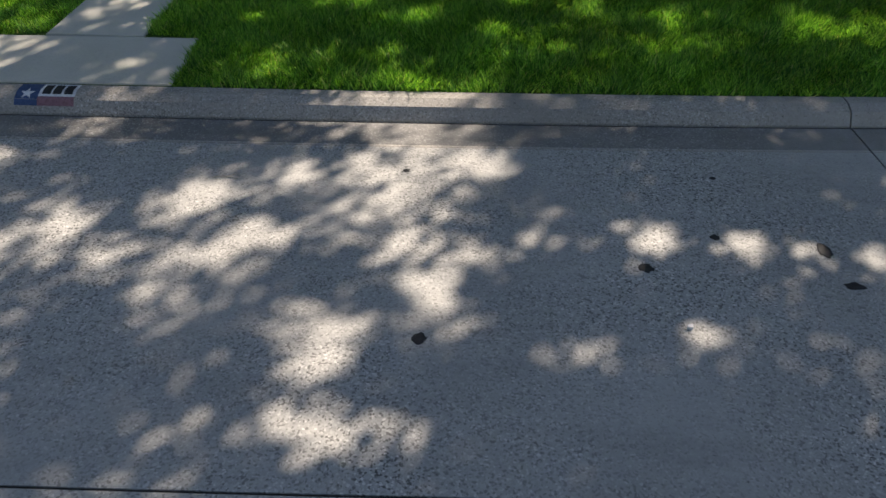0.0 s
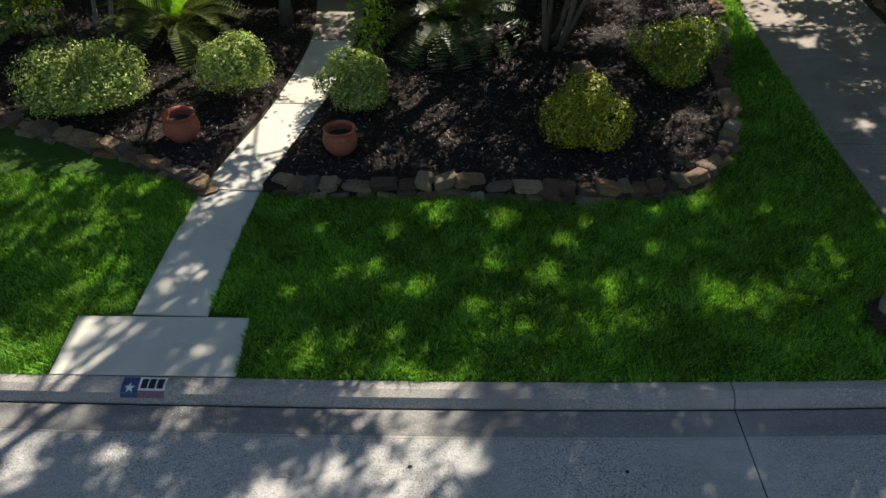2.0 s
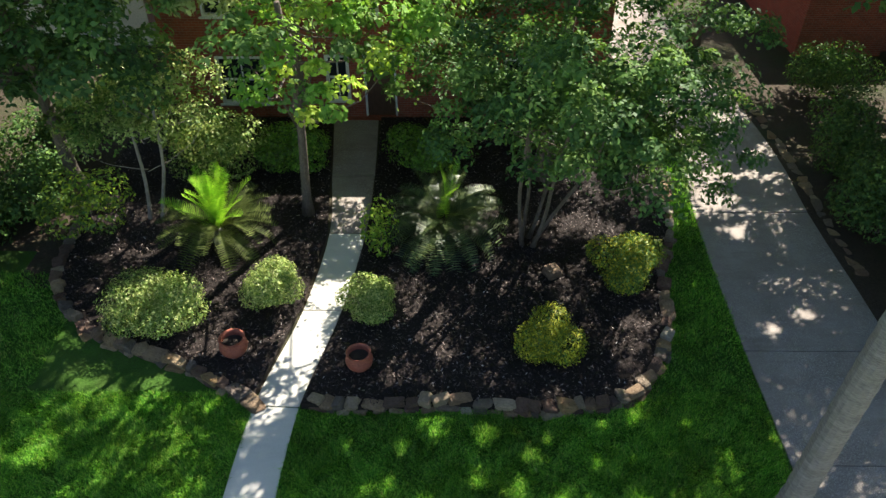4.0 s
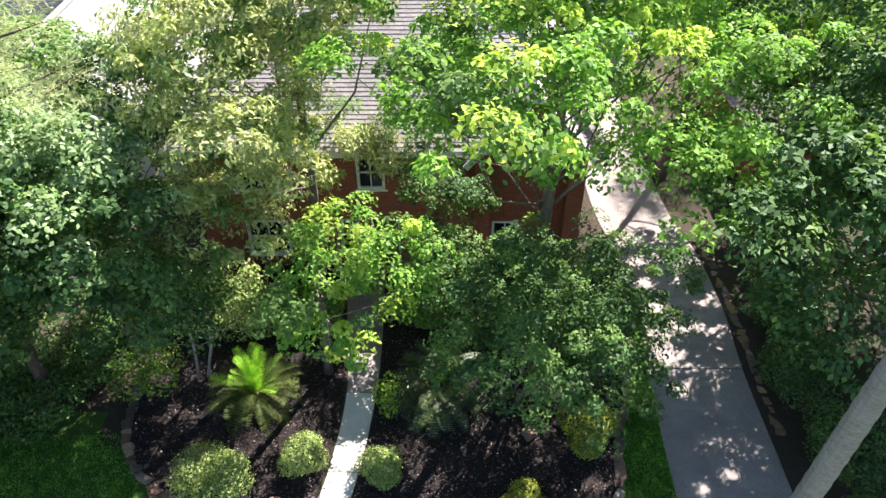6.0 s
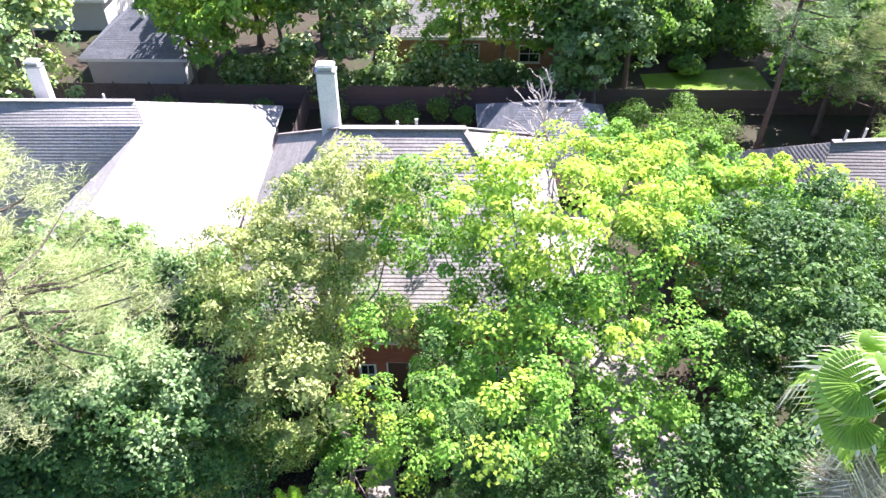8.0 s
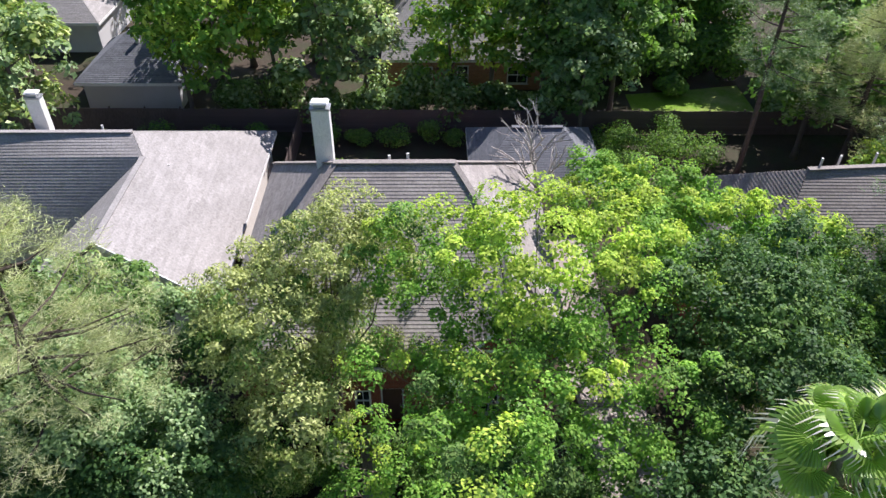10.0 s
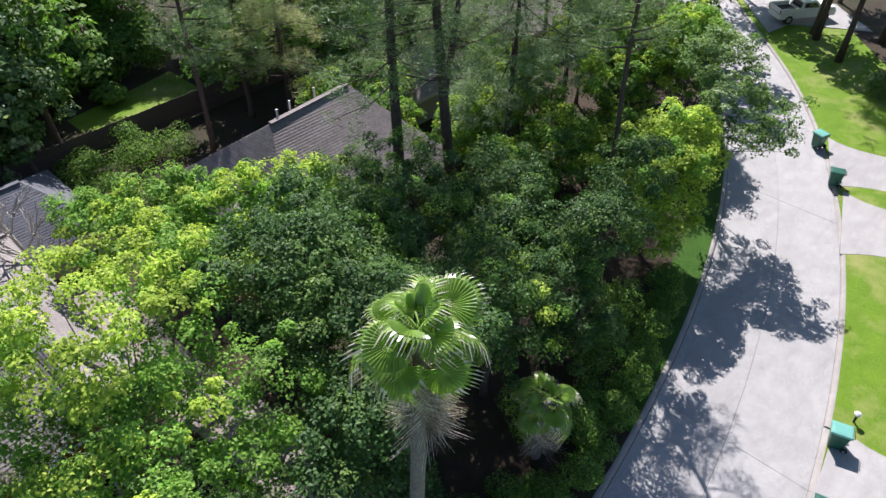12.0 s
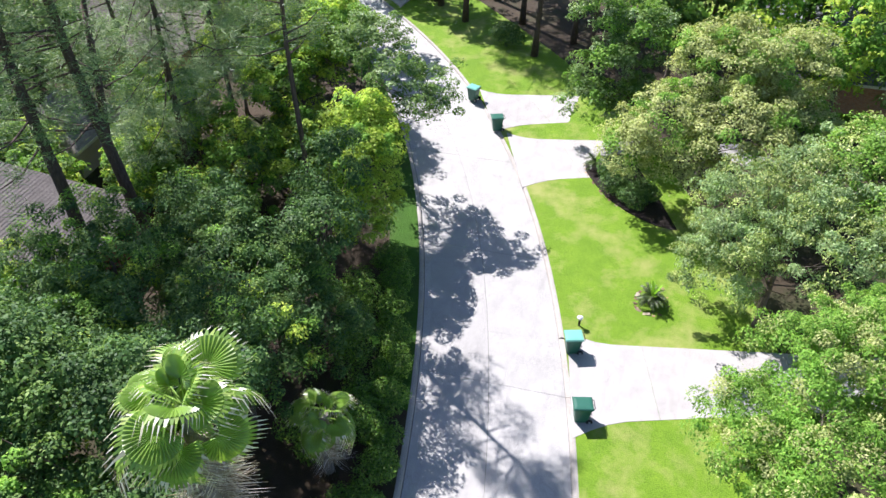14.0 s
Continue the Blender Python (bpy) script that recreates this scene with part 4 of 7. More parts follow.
# leaves cut away sunward for flecks of light: place on the ground, width
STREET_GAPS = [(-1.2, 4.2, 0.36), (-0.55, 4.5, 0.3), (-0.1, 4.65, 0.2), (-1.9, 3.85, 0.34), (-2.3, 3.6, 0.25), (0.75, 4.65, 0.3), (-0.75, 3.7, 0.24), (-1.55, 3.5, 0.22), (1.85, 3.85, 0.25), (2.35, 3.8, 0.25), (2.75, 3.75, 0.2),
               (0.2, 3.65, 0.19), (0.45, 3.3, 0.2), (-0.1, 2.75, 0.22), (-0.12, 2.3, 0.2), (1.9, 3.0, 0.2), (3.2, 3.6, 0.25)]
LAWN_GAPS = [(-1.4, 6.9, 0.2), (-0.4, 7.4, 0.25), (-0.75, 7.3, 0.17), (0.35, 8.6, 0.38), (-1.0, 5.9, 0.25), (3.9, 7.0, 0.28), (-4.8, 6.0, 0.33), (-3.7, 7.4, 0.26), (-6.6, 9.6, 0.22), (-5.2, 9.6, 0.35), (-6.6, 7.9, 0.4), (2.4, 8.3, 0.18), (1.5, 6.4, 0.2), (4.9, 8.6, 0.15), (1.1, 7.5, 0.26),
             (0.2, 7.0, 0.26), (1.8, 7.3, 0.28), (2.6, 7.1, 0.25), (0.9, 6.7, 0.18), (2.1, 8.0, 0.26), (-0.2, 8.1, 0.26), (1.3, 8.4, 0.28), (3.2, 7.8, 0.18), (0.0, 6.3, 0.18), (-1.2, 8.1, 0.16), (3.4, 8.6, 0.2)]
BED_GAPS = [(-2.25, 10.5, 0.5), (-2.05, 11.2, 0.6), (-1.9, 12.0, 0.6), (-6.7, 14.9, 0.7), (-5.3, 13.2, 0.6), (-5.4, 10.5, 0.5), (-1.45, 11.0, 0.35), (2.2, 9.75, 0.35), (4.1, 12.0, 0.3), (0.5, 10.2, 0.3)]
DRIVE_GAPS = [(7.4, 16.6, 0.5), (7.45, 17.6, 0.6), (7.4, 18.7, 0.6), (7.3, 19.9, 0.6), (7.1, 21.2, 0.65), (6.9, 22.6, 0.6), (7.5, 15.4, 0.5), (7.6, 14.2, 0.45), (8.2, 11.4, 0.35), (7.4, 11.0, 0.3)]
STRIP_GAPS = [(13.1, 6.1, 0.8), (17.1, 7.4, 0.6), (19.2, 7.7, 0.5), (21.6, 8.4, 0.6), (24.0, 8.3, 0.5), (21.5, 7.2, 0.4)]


def in_sun_shaft(P, rng):
    """Which of the places P lie in a shaft cut through the crowns along the sun's direction; its rim is ragged."""
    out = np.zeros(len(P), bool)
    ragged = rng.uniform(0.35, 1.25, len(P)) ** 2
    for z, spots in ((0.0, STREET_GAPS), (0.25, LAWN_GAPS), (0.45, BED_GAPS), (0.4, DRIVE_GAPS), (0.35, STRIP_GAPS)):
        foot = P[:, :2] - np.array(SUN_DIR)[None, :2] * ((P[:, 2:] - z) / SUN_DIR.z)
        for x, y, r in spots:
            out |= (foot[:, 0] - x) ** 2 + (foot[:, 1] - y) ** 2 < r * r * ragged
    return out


def crown_mesh(name, rng, C, U, radius, per, length, width, mats, shares, flat=0.75, droop=0.3, tips=None, origin=None):
    """Leaves on clumps at C; the mats are dealt to whole clumps by their shares, the last one to the topmost clumps when tips is given."""
    k = len(C)
    R = radius * rng.uniform(0.5, 1.25, k)
    n, length, width = int(per * 1.2), length * 0.88, width * 0.88
    u = unit(rng, k * n).reshape(k, n, 3)
    u[:, :, 2] = np.where(u[:, :, 2] < -0.3, -u[:, :, 2], u[:, :, 2])
    d = 0.45 + 0.6 * rng.uniform(0, 1, (k, n, 1)) ** 0.5
    off = u * d * R[:, None, None] * np.array([1, 1, flat])
    P = (C[:, None, :] + off).reshape(-1, 3)
    N = (u * 0.7 + np.array([0.1, 0.1, 0.55]) + 0.35 * U[:, None, :] + rng.normal(0, 0.42, (k, n, 3))).reshape(-1, 3)
    V = leaves_at(rng, P, N, length, width, droop=droop)
    if len(mats) > 1:
        pick = rng.choice(len(mats), k, p=np.array(shares) / sum(shares))
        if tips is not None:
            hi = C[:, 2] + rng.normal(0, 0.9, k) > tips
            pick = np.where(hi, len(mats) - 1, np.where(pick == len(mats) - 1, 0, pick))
        index = np.repeat(pick, n)
    else:
        index = None
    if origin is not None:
        keep = ~in_sun_shaft(P + np.array(origin), rng)
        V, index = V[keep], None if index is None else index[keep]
    return cards(name, V.reshape(-1, 3), mats, index)


def wood(rng, parent, base, top, r0, r1, C, limbs, bark, stems=1, spread=0.0, segs=9, lean=(0, 0)):
    """A tapered trunk or several stems, and limbs that reach the clumps."""
    base, top = np.array(base, float), np.array(top, float)
    for s in range(stems):
        off = np.array([math.cos(s * 2.4 + 0.5), math.sin(s * 2.4 + 0.5), 0]) * (0.16 if stems > 1 else 0)
        end = top + np.array([math.cos(s * 2.4), math.sin(s * 2.4), 0]) * spread
        pts, rad = [], []
        for q in range(9):
            t = q / 8
            w = np.array([math.sin(3.1 * t + s) * 0.12, math.cos(2.6 * t + s * 1.7) * 0.12 - 0.12 * math.cos(s * 1.7), 0]) * (1 if q else 0)
            pts.append(tuple(base + off + (end - base - off) * t + w * min(1.0, t * 2)))
            flare = 0.55 * max(0.0, 1 - t * 9)
            rad.append((r0 + (r1 - r0) * t) * (1 + flare))
        under("trunk", mesh_of("trunk", *tube(pts, rad, segs), bark, smooth=True), parent)
    order = rng.permutation(len(C))[:limbs]
    for i in order:
        t = rng.uniform(0.45, 0.98)
        a = base + (top - base) * t
        b = C[i]
        mid = (a + b) / 2 + np.array([0, 0, -0.12 * np.linalg.norm(b - a)]) + rng.normal(0, 0.12, 3)
        q1, q2 = a * 0.55 + mid * 0.45 + rng.normal(0, 0.05, 3), mid * 0.5 + b * 0.5 + rng.normal(0, 0.08, 3)
        rr = r1 * rng.uniform(0.35, 0.7)
        under("limb", mesh_of("limb", *tube([tuple(p) for p in (a, q1, mid, q2, b)], [rr, rr * 0.8, rr * 0.62, rr * 0.42, rr * 0.2], 6), bark, smooth=True), parent)


def tree(seed, label, base, top, lobes, clumps, radius, per, length, width, mats, shares=(1,), bark=None, r0=0.16, r1=0.07, stems=1, spread=0.0, limbs=12, tips=None, name="tree", category="tree", group="", inner=0.55, flat=0.75, droop=0.3):
    rng = np.random.default_rng(seed)
    o = Vector(base)
    t = thing(name, label, category, pose(*base), group)
    C, U = clumps_in(rng, [(l[0] - o.x, l[1] - o.y, l[2] - o.z, *l[3:]) for l in lobes], clumps, inner)
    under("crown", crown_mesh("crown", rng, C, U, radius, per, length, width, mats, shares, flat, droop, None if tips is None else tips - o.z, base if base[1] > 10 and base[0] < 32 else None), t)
    wood(rng, t, (0, 0, -0.1), np.array(top) - np.array(base), r0, r1, C, limbs, bark or BARK, stems, spread)
    return t


def pine(seed, label, base, height, first, reach, clumps, r0=0.24, lean=(0.0, 0.0), group="tall pines beside the street", per=56, needle=0.017, length=0.28, mat=None, fork=None):
    """A tall bare trunk with whorls of long limbs that carry tufts of needles."""
    rng = np.random.default_rng(seed)
    t = thing("pine_tree", label, "tree", pose(*base), group)
    pts = [(lean[0] * q / 8 + 0.06 * math.sin(q), lean[1] * q / 8 + 0.06 * math.cos(q * 1.3), -0.1 + (height + 0.1) * q / 8) for q in range(9)]
    rad = [r0 * (1.35 if q == 0 else 1 - 0.09 * q) for q in range(9)]
    under("trunk", mesh_of("trunk", *tube(pts, rad, 12), PINE_BARK, smooth=True), t)
    if fork:
        z, dx, dy, dz = fork
        a = Vector((lean[0] * z / height, lean[1] * z / height, z))
        under("trunk", mesh_of("trunk", *tube([tuple(a), tuple(a + Vector((dx * 0.4, dy * 0.4, dz * 0.3))), tuple(a + Vector((dx, dy, dz)))], [r0 * 0.62, r0 * 0.5, r0 * 0.3], 10), PINE_BARK, smooth=True), t, "forked second stem")
    tufts = []
    n = clumps // 9
    for k in range(n):
        z = first + (height - first) * (k + rng.uniform(0, 0.8)) / n
        f = (z - first) / (height - first)
        L = reach * (1.0 - 0.72 * f) * rng.uniform(0.6, 1.15)
        w = rng.uniform(0, 2 * math.pi)
        q = z / height
        a = np.array([lean[0] * q, lean[1] * q, z])
        d = np.array([math.cos(w), math.sin(w), 0.0])
        b = a + d * L + np.array([0, 0, 0.12 * L])
        m = (a + b) / 2 + np.array([0, 0, -0.08 * L])
        under("limb", mesh_of("limb", *tube([tuple(a), tuple(m), tuple(b)], [0.055, 0.035, 0.012], 5), PINE_BARK), t)
        for _ in range(9):
            s = rng.uniform(0.35, 1.05)
            tufts.append(a + (b - a) * s + rng.normal(0, 0.16 + 0.16 * L, 3) * np.array([1, 1, 0.4]))
    C = np.array(tufts)
    u = unit(rng, len(C) * per).reshape(len(C), per, 3)
    u[:, :, 2] = np.abs(u[:, :, 2]) * 0.9 - 0.15
    Lh = length * rng.uniform(0.7, 1.2, (len(C), per, 1))
    a = C[:, None, :] + u * 0.06 + rng.normal(0, 0.62 * length, (len(C), per, 3))
    b = a + u * Lh
    side = np.cross(u, unit(rng, len(C) * per).reshape(len(C), per, 3)) * needle
    V = np.stack([a - side, a + side, b + side * 0.4, b - side * 0.4], 2)
    under("needles", cards("needles", V.reshape(-1, 3), mat or L_PINE), t)
    return t


def bush(seed, label, at, size, leaf, n, mats, shares=(1,), group="", lumps=9, stems=5, lobes=None):
    """A clipped, lumpy bush of small leaves over thin stems."""
    rng = np.random.default_rng(seed)
    t = thing("bush", label, "bush", pose(*at), group)
    sx, sy, sz = size
    C = unit(rng, lumps) * np.array([sx * 0.42, sy * 0.42, sz * 0.3]) + np.array([0, 0, sz * 0.55])
    C[0] = (0, 0, sz * 0.55)
    if lobes:
        C, lumps = np.array(lobes) * np.array(size), len(lobes)
    V, I = [], []
    for i, c in enumerate(C):
        m = n // lumps
        u = unit(rng, m)
        r = (0.72 + 0.32 * rng.uniform(0, 1, (m, 1)) ** 0.6) * rng.normal(1, 0.06, (m, 1))
        R = np.array([sx, sy, sz * 0.92]) * (0.62 if lobes else 0.6 if i else 0.86)
        P = c + u * r * R * np.array([0.62, 0.62, 0.78 if lobes else 0.52])
        P[:, 2] = np.maximum(P[:, 2], 0.06)
        N = u + np.array([0, 0, 0.4]) + rng.normal(0, 0.45, (m, 3))
        V.append(leaves_at(rng, P, N, leaf, leaf * 0.55, droop=0.0))
        I.append(np.where(rng.uniform(size=m) < (shares[0] if len(mats) > 1 else 2), 0, 1))
    under("foliage", cards("foliage", np.concatenate(V).reshape(-1, 3), mats, np.concatenate(I) if len(mats) > 1 else None), t)
    for k in range(stems):
        w = k * 2.1 + seed
        under("stem", mesh_of("stem", *tube([(0.05 * math.cos(w), 0.05 * math.sin(w), -0.03), (0.3 * sx * math.cos(w), 0.3 * sy * math.sin(w), sz * 0.6)], [0.018, 0.008], 5), BARK), t)
    return t


def sago_frond(seed, length, arch, name="frond"):
    """A feather leaf: an arched rib with two rows of narrow leaflets."""
    rng = np.random.default_rng(seed)
    n = 30
    V = []
    pts = []
    for k in range(n + 1):
        s = k / n
        pts.append(np.array([length * (s - 0.12 * s * s * arch), 0, length * (0.55 * s - 0.62 * arch * s * s)]))
    for k in range(3, n):
        s = k / n
        p, d = pts[k], pts[k + 1] - pts[k - 1]
        d /= np.linalg.norm(d)
        w = length * 0.135 * math.sin(math.pi * min(1, 0.14 + 0.82 * s)) ** 0.5
        for side in (1, -1):
            tip = p + np.array([d[0] * 0.5 * w, side * w, d[2] * 0.5 * w + 0.45 * w]) + rng.normal(0, 0.006, 3)
            a = d * 0.0145
            V.append([p - a, p + a, tip + a * 0.3, tip - a * 0.3])
    for k in range(n):
        p, q = pts[k], pts[k + 1]
        h = np.array([0, 0.012 * (1 - k / n) + 0.003, 0])
        V.append([p - h, p + h, q + h * 0.9, q - h * 0.9])
    return np.array(V).reshape(-1, 3)


def sago_palm(seed, label, at, length, fronds, new_fronds, group="", cone=False, old_leaf=None):
    rng = np.random.default_rng(seed)
    t = thing("sago_palm", label, "sago palm", pose(*at), group)
    h = 0.35
    under("trunk", mesh_of("trunk", *lathe([(0.001, -0.05), (0.17, -0.05), (0.19, 0.1), (0.17, 0.25), (0.1, h), (0.001, h + 0.05)], 12), PALM_BARK), t)
    old = [cards("frond", sago_frond(seed + k, length, 0.8 + 0.24 * k), old_leaf or L_SAGO) for k in range(4)]
    fresh = [cards("frond", sago_frond(seed + 9 + k, length * 0.92, 0.2 + 0.2 * k), L_SAGO_NEW) for k in range(3)]
    for k in range(fronds):
        w = k * 137.5 + rng.uniform(-12, 12)
        el = rng.uniform(-32, 22)
        under("frond", old[k % 4], t, m=pose(0, 0, h - 0.02, 0, 0, w) @ pose(0, 0, 0, rng.uniform(-15, 15), el, 0))
    for k in range(new_fronds):
        w = k * 137.5 + 40
        under("frond", fresh[k % 3], t, "bright new frond", m=pose(0, 0, h, 0, 0, w) @ pose(0, 0, 0, rng.uniform(-15, 15), rng.uniform(-70, -20), 0))
    if cone:
        under("cone", mesh_of("cone", *lathe([(0.001, h), (0.06, h + 0.04), (0.075, h + 0.16), (0.05, h + 0.3), (0.001, h + 0.36)], 12), LITTER), t, "brown upright cone")
    return t


def fan_leaf(seed, r, stalk, sag, fold, dry, mats):
    """A pleated fan leaf on its stalk: one stiff blade, split at the rim into thin drooping fingers."""
    rng = np.random.default_rng(seed)
    n = 60
    cf, sf = math.cos(math.radians(fold)), math.sin(math.radians(fold))
    nrm = np.array([sf, 0, cf])
    hub = np.array([stalk, 0, -0.06 * stalk])
    V, F, I = [], [], []

    def quad(p, m):
        F.append(tuple(range(len(V), len(V) + 4)))
        V.extend(p)
        I.append(m)

    quad([np.array([0, -0.03, 0]), np.array([0, 0.03, 0]), hub + [0.05, 0.014, 0], hub + [0.05, -0.014, 0]], 0)

    def point(w, f, pleat):
        """Place at the angle w and the share f of the radius."""
        q = r * f * (0.8 + 0.2 * math.cos(w * 0.7))
        d = np.array([math.cos(w) * cf, math.sin(w), -math.cos(w) * sf])
        lift = r * (0.3 * abs(math.sin(w)) * f * (1 - 0.45 * f) - 0.78 * sag * f ** 2.6 * (0.6 + 0.4 * max(0.0, math.cos(w))))
        return hub + d * q + nrm * (lift + pleat * 0.026 * r * min(1, f * 1.6))

    rings = (0.03, 0.25, 0.5, 0.72, 0.86)
    first = len(V)
    ws = [math.radians(-128 + 256 * k / n) for k in range(n + 1)]
    for f in rings:
        V.extend(point(w, f, 1 if k % 2 else -1) for k, w in enumerate(ws))
    for i in range(len(rings) - 1):
        for k in range(n):
            a = first + i * (n + 1) + k
            F.append((a, a + 1, a + n + 2, a + n + 1))
            I.append(0)
    for k in range(n // 2):
        w0, w1 = ws[2 * k], ws[2 * k + 2]
        wm = (w0 + w1) / 2 + rng.normal(0, 0.012)
        L = rng.uniform(0.95, 1.05)
        hang = rng.uniform(0.5, 1.7) * (0.24 + 0.24 * sag) * r
        a0, a1 = point(w0, 0.857, -1), point(w1, 0.857, -1)
        m0, m1 = point(wm - 0.028, L, 0) - [0, 0, 0.4 * hang], point(wm + 0.028, L, 0) - [0, 0, 0.4 * hang]
        t0, t1 = point(wm - 0.007, 1.05 * L, 0) - [0, 0, 1.3 * hang], point(wm + 0.007, 1.05 * L, 0) - [0, 0, 1.3 * hang]
        quad([a0, a1, m1, m0], 1 if rng.uniform() < dry - 0.45 else 0)
        quad([m0, m1, t1, t0], 1 if rng.uniform() < 0.25 + dry else 0)
        if rng.uniform() < 0.5:
            quad([t0, t1, t1 + np.array([0.01, 0, -0.16 * r * rng.uniform(0.4, 1.3)]), t0 + np.array([0.004, 0, -0.16 * r])], 1)
    return np.array(V), F, mats, I


def fan_palm(seed, label, base, crown, r, stalk, fronds, skirt, trunk_r, group):
    """A fan palm: ringed trunk, skirt of dry leaves and a loose head of green fans."""
    rng = np.random.default_rng(seed)
    t = thing("fan_palm", label, "palm tree", pose(*base), group)
    e = Vector(crown) - Vector(base)
    pts, rad = [], []
    n = max(8, int(e.z / 0.16))
    for q in range(n + 1):
        s = q / n
        bow = 0.25 * math.sin(math.pi * s) * (1 if e.z > 8 else 0.2)
        pts.append((e.x * s ** 1.5 - bow * 0.3, e.y * s ** 1.5 - bow * 0.2, -0.1 + (e.z + 0.1) * s))
        rad.append(trunk_r * (1.55 - 0.5 * min(1, s * 12)) * (1 - 0.22 * s) * (1.03 if q % 2 else 0.97))
    under("trunk", mesh_of("trunk", *tube(pts, rad, 14), PALM_BARK, smooth=False), t, "grey ringed palm trunk")
    roots = joined([tube([(0.7 * trunk_r * math.cos(w), 0.7 * trunk_r * math.sin(w), rng.uniform(0.2, 0.42)), (1.35 * trunk_r * math.cos(w), 1.35 * trunk_r * math.sin(w), 0.12), (q * trunk_r * math.cos(w + 0.1), q * trunk_r * math.sin(w + 0.1), -0.06)], [0.03, 0.045, 0.02], 4) for w, q in [(k * 0.157 + rng.uniform(-0.05, 0.05), rng.uniform(1.5, 2.4)) for k in range(40)]])
    under("root_flare", mesh_of("root_flare", *roots, LITTER), t, "brown fibrous root flare")
    greens, drys = [], []
    for k, (sg, fo) in enumerate(((0.15, 2), (0.3, 10), (0.42, 18), (0.55, 26), (0.75, 36))):
        V, F, ms, I = fan_leaf(seed + k, r * (0.68, 0.86, 1.0, 1.0, 1.0)[k], stalk * (0.62, 0.8, 0.92, 1.0, 1.0)[k], sg, fo, 0.25 + 0.13 * k, [L_PALM, L_TIP])
        greens.append(mesh_of("fan_leaf", V, F, ms, I))
    for k in range(3):
        V, F, ms, I = fan_leaf(seed + 20 + k, r * 1.2, stalk * 0.75, 0.6, 10, 0.6, [L_THATCH, L_THATCH])
        drys.append(mesh_of("dry_leaf", V * np.array([1, 0.42, 1]), F, ms, I))
    for k in range(fronds):
        s = (k + 0.5) / fronds
        el = 78 - 118 * s + rng.uniform(-12, 12)
        w = k * 137.5 + rng.uniform(-24, 24)
        under("fan_leaf", greens[min(4, int(s * 5))], t, m=pose(e.x, e.y, e.z + 0.1 - 0.35 * s, 0, 0, w) @ pose(0, 0, 0, rng.uniform(-55, 55), -el, 0) @ Matrix.Diagonal((*([rng.uniform(0.82, 1.12)] * 3), 1)))
    for k in range(skirt):
        s = (k + 0.5) / skirt
        w = k * 137.5 + 60
        under("dry_leaf", drys[k % 3], t, "dry grey hanging palm leaf", m=pose(e.x * 0.99, e.y * 0.99, e.z - 0.3 - 1.15 * s, 0, 0, w) @ pose(0, 0, 0, rng.uniform(-25, 25), 62 + 18 * s, 0))
    return t


def dead_tree():
    rng = np.random.default_rng(3)
    b = (6.4, 29.4, 0.35)
    t = thing("dead_tree", "bare bleached dead tree standing beside the house", "tree", pose(*b))
    under("trunk", mesh_of("trunk", *tube([(0, 0, -0.1), (-0.25, 0.1, 2.4), (-0.75, 0.1, 4.6), (-1.3, 0.2, 7.2), (-1.75, 0.3, 9.6)], [0.16, 0.13, 0.1, 0.065, 0.02], 8), DEAD_WOOD), t)

    def grow(a, d, L, r, depth):
        q = a + d * L * 0.5 + rng.normal(0, 0.06 * L, 3)
        e = a + d * L
        under("limb", mesh_of("limb", *tube([tuple(a), tuple(q), tuple(e)], [r, r * 0.75, r * 0.4], 5), DEAD_WOOD), t)
        if depth:
            for _ in range(3 if depth > 1 else 2):
                nd = d + rng.normal(0, 0.45, 3)
                nd[2] = abs(nd[2]) * 0.8 + 0.15
                grow(a + (e - a) * rng.uniform(0.4, 1.0), nd / np.linalg.norm(nd), L * rng.uniform(0.45, 0.7), r * 0.58, depth - 1)

    for k in range(13):
        w = k * 2.4
        f = k / 13
        d = np.array([math.cos(w) * 0.6, math.sin(w) * 0.6, 0.85])
        grow(np.array([-0.55 - 1.05 * f, 0.15, 4.0 + 4.6 * f]), d / np.linalg.norm(d), 2.4 - 1.0 * f, 0.075 - 0.03 * f, 2)


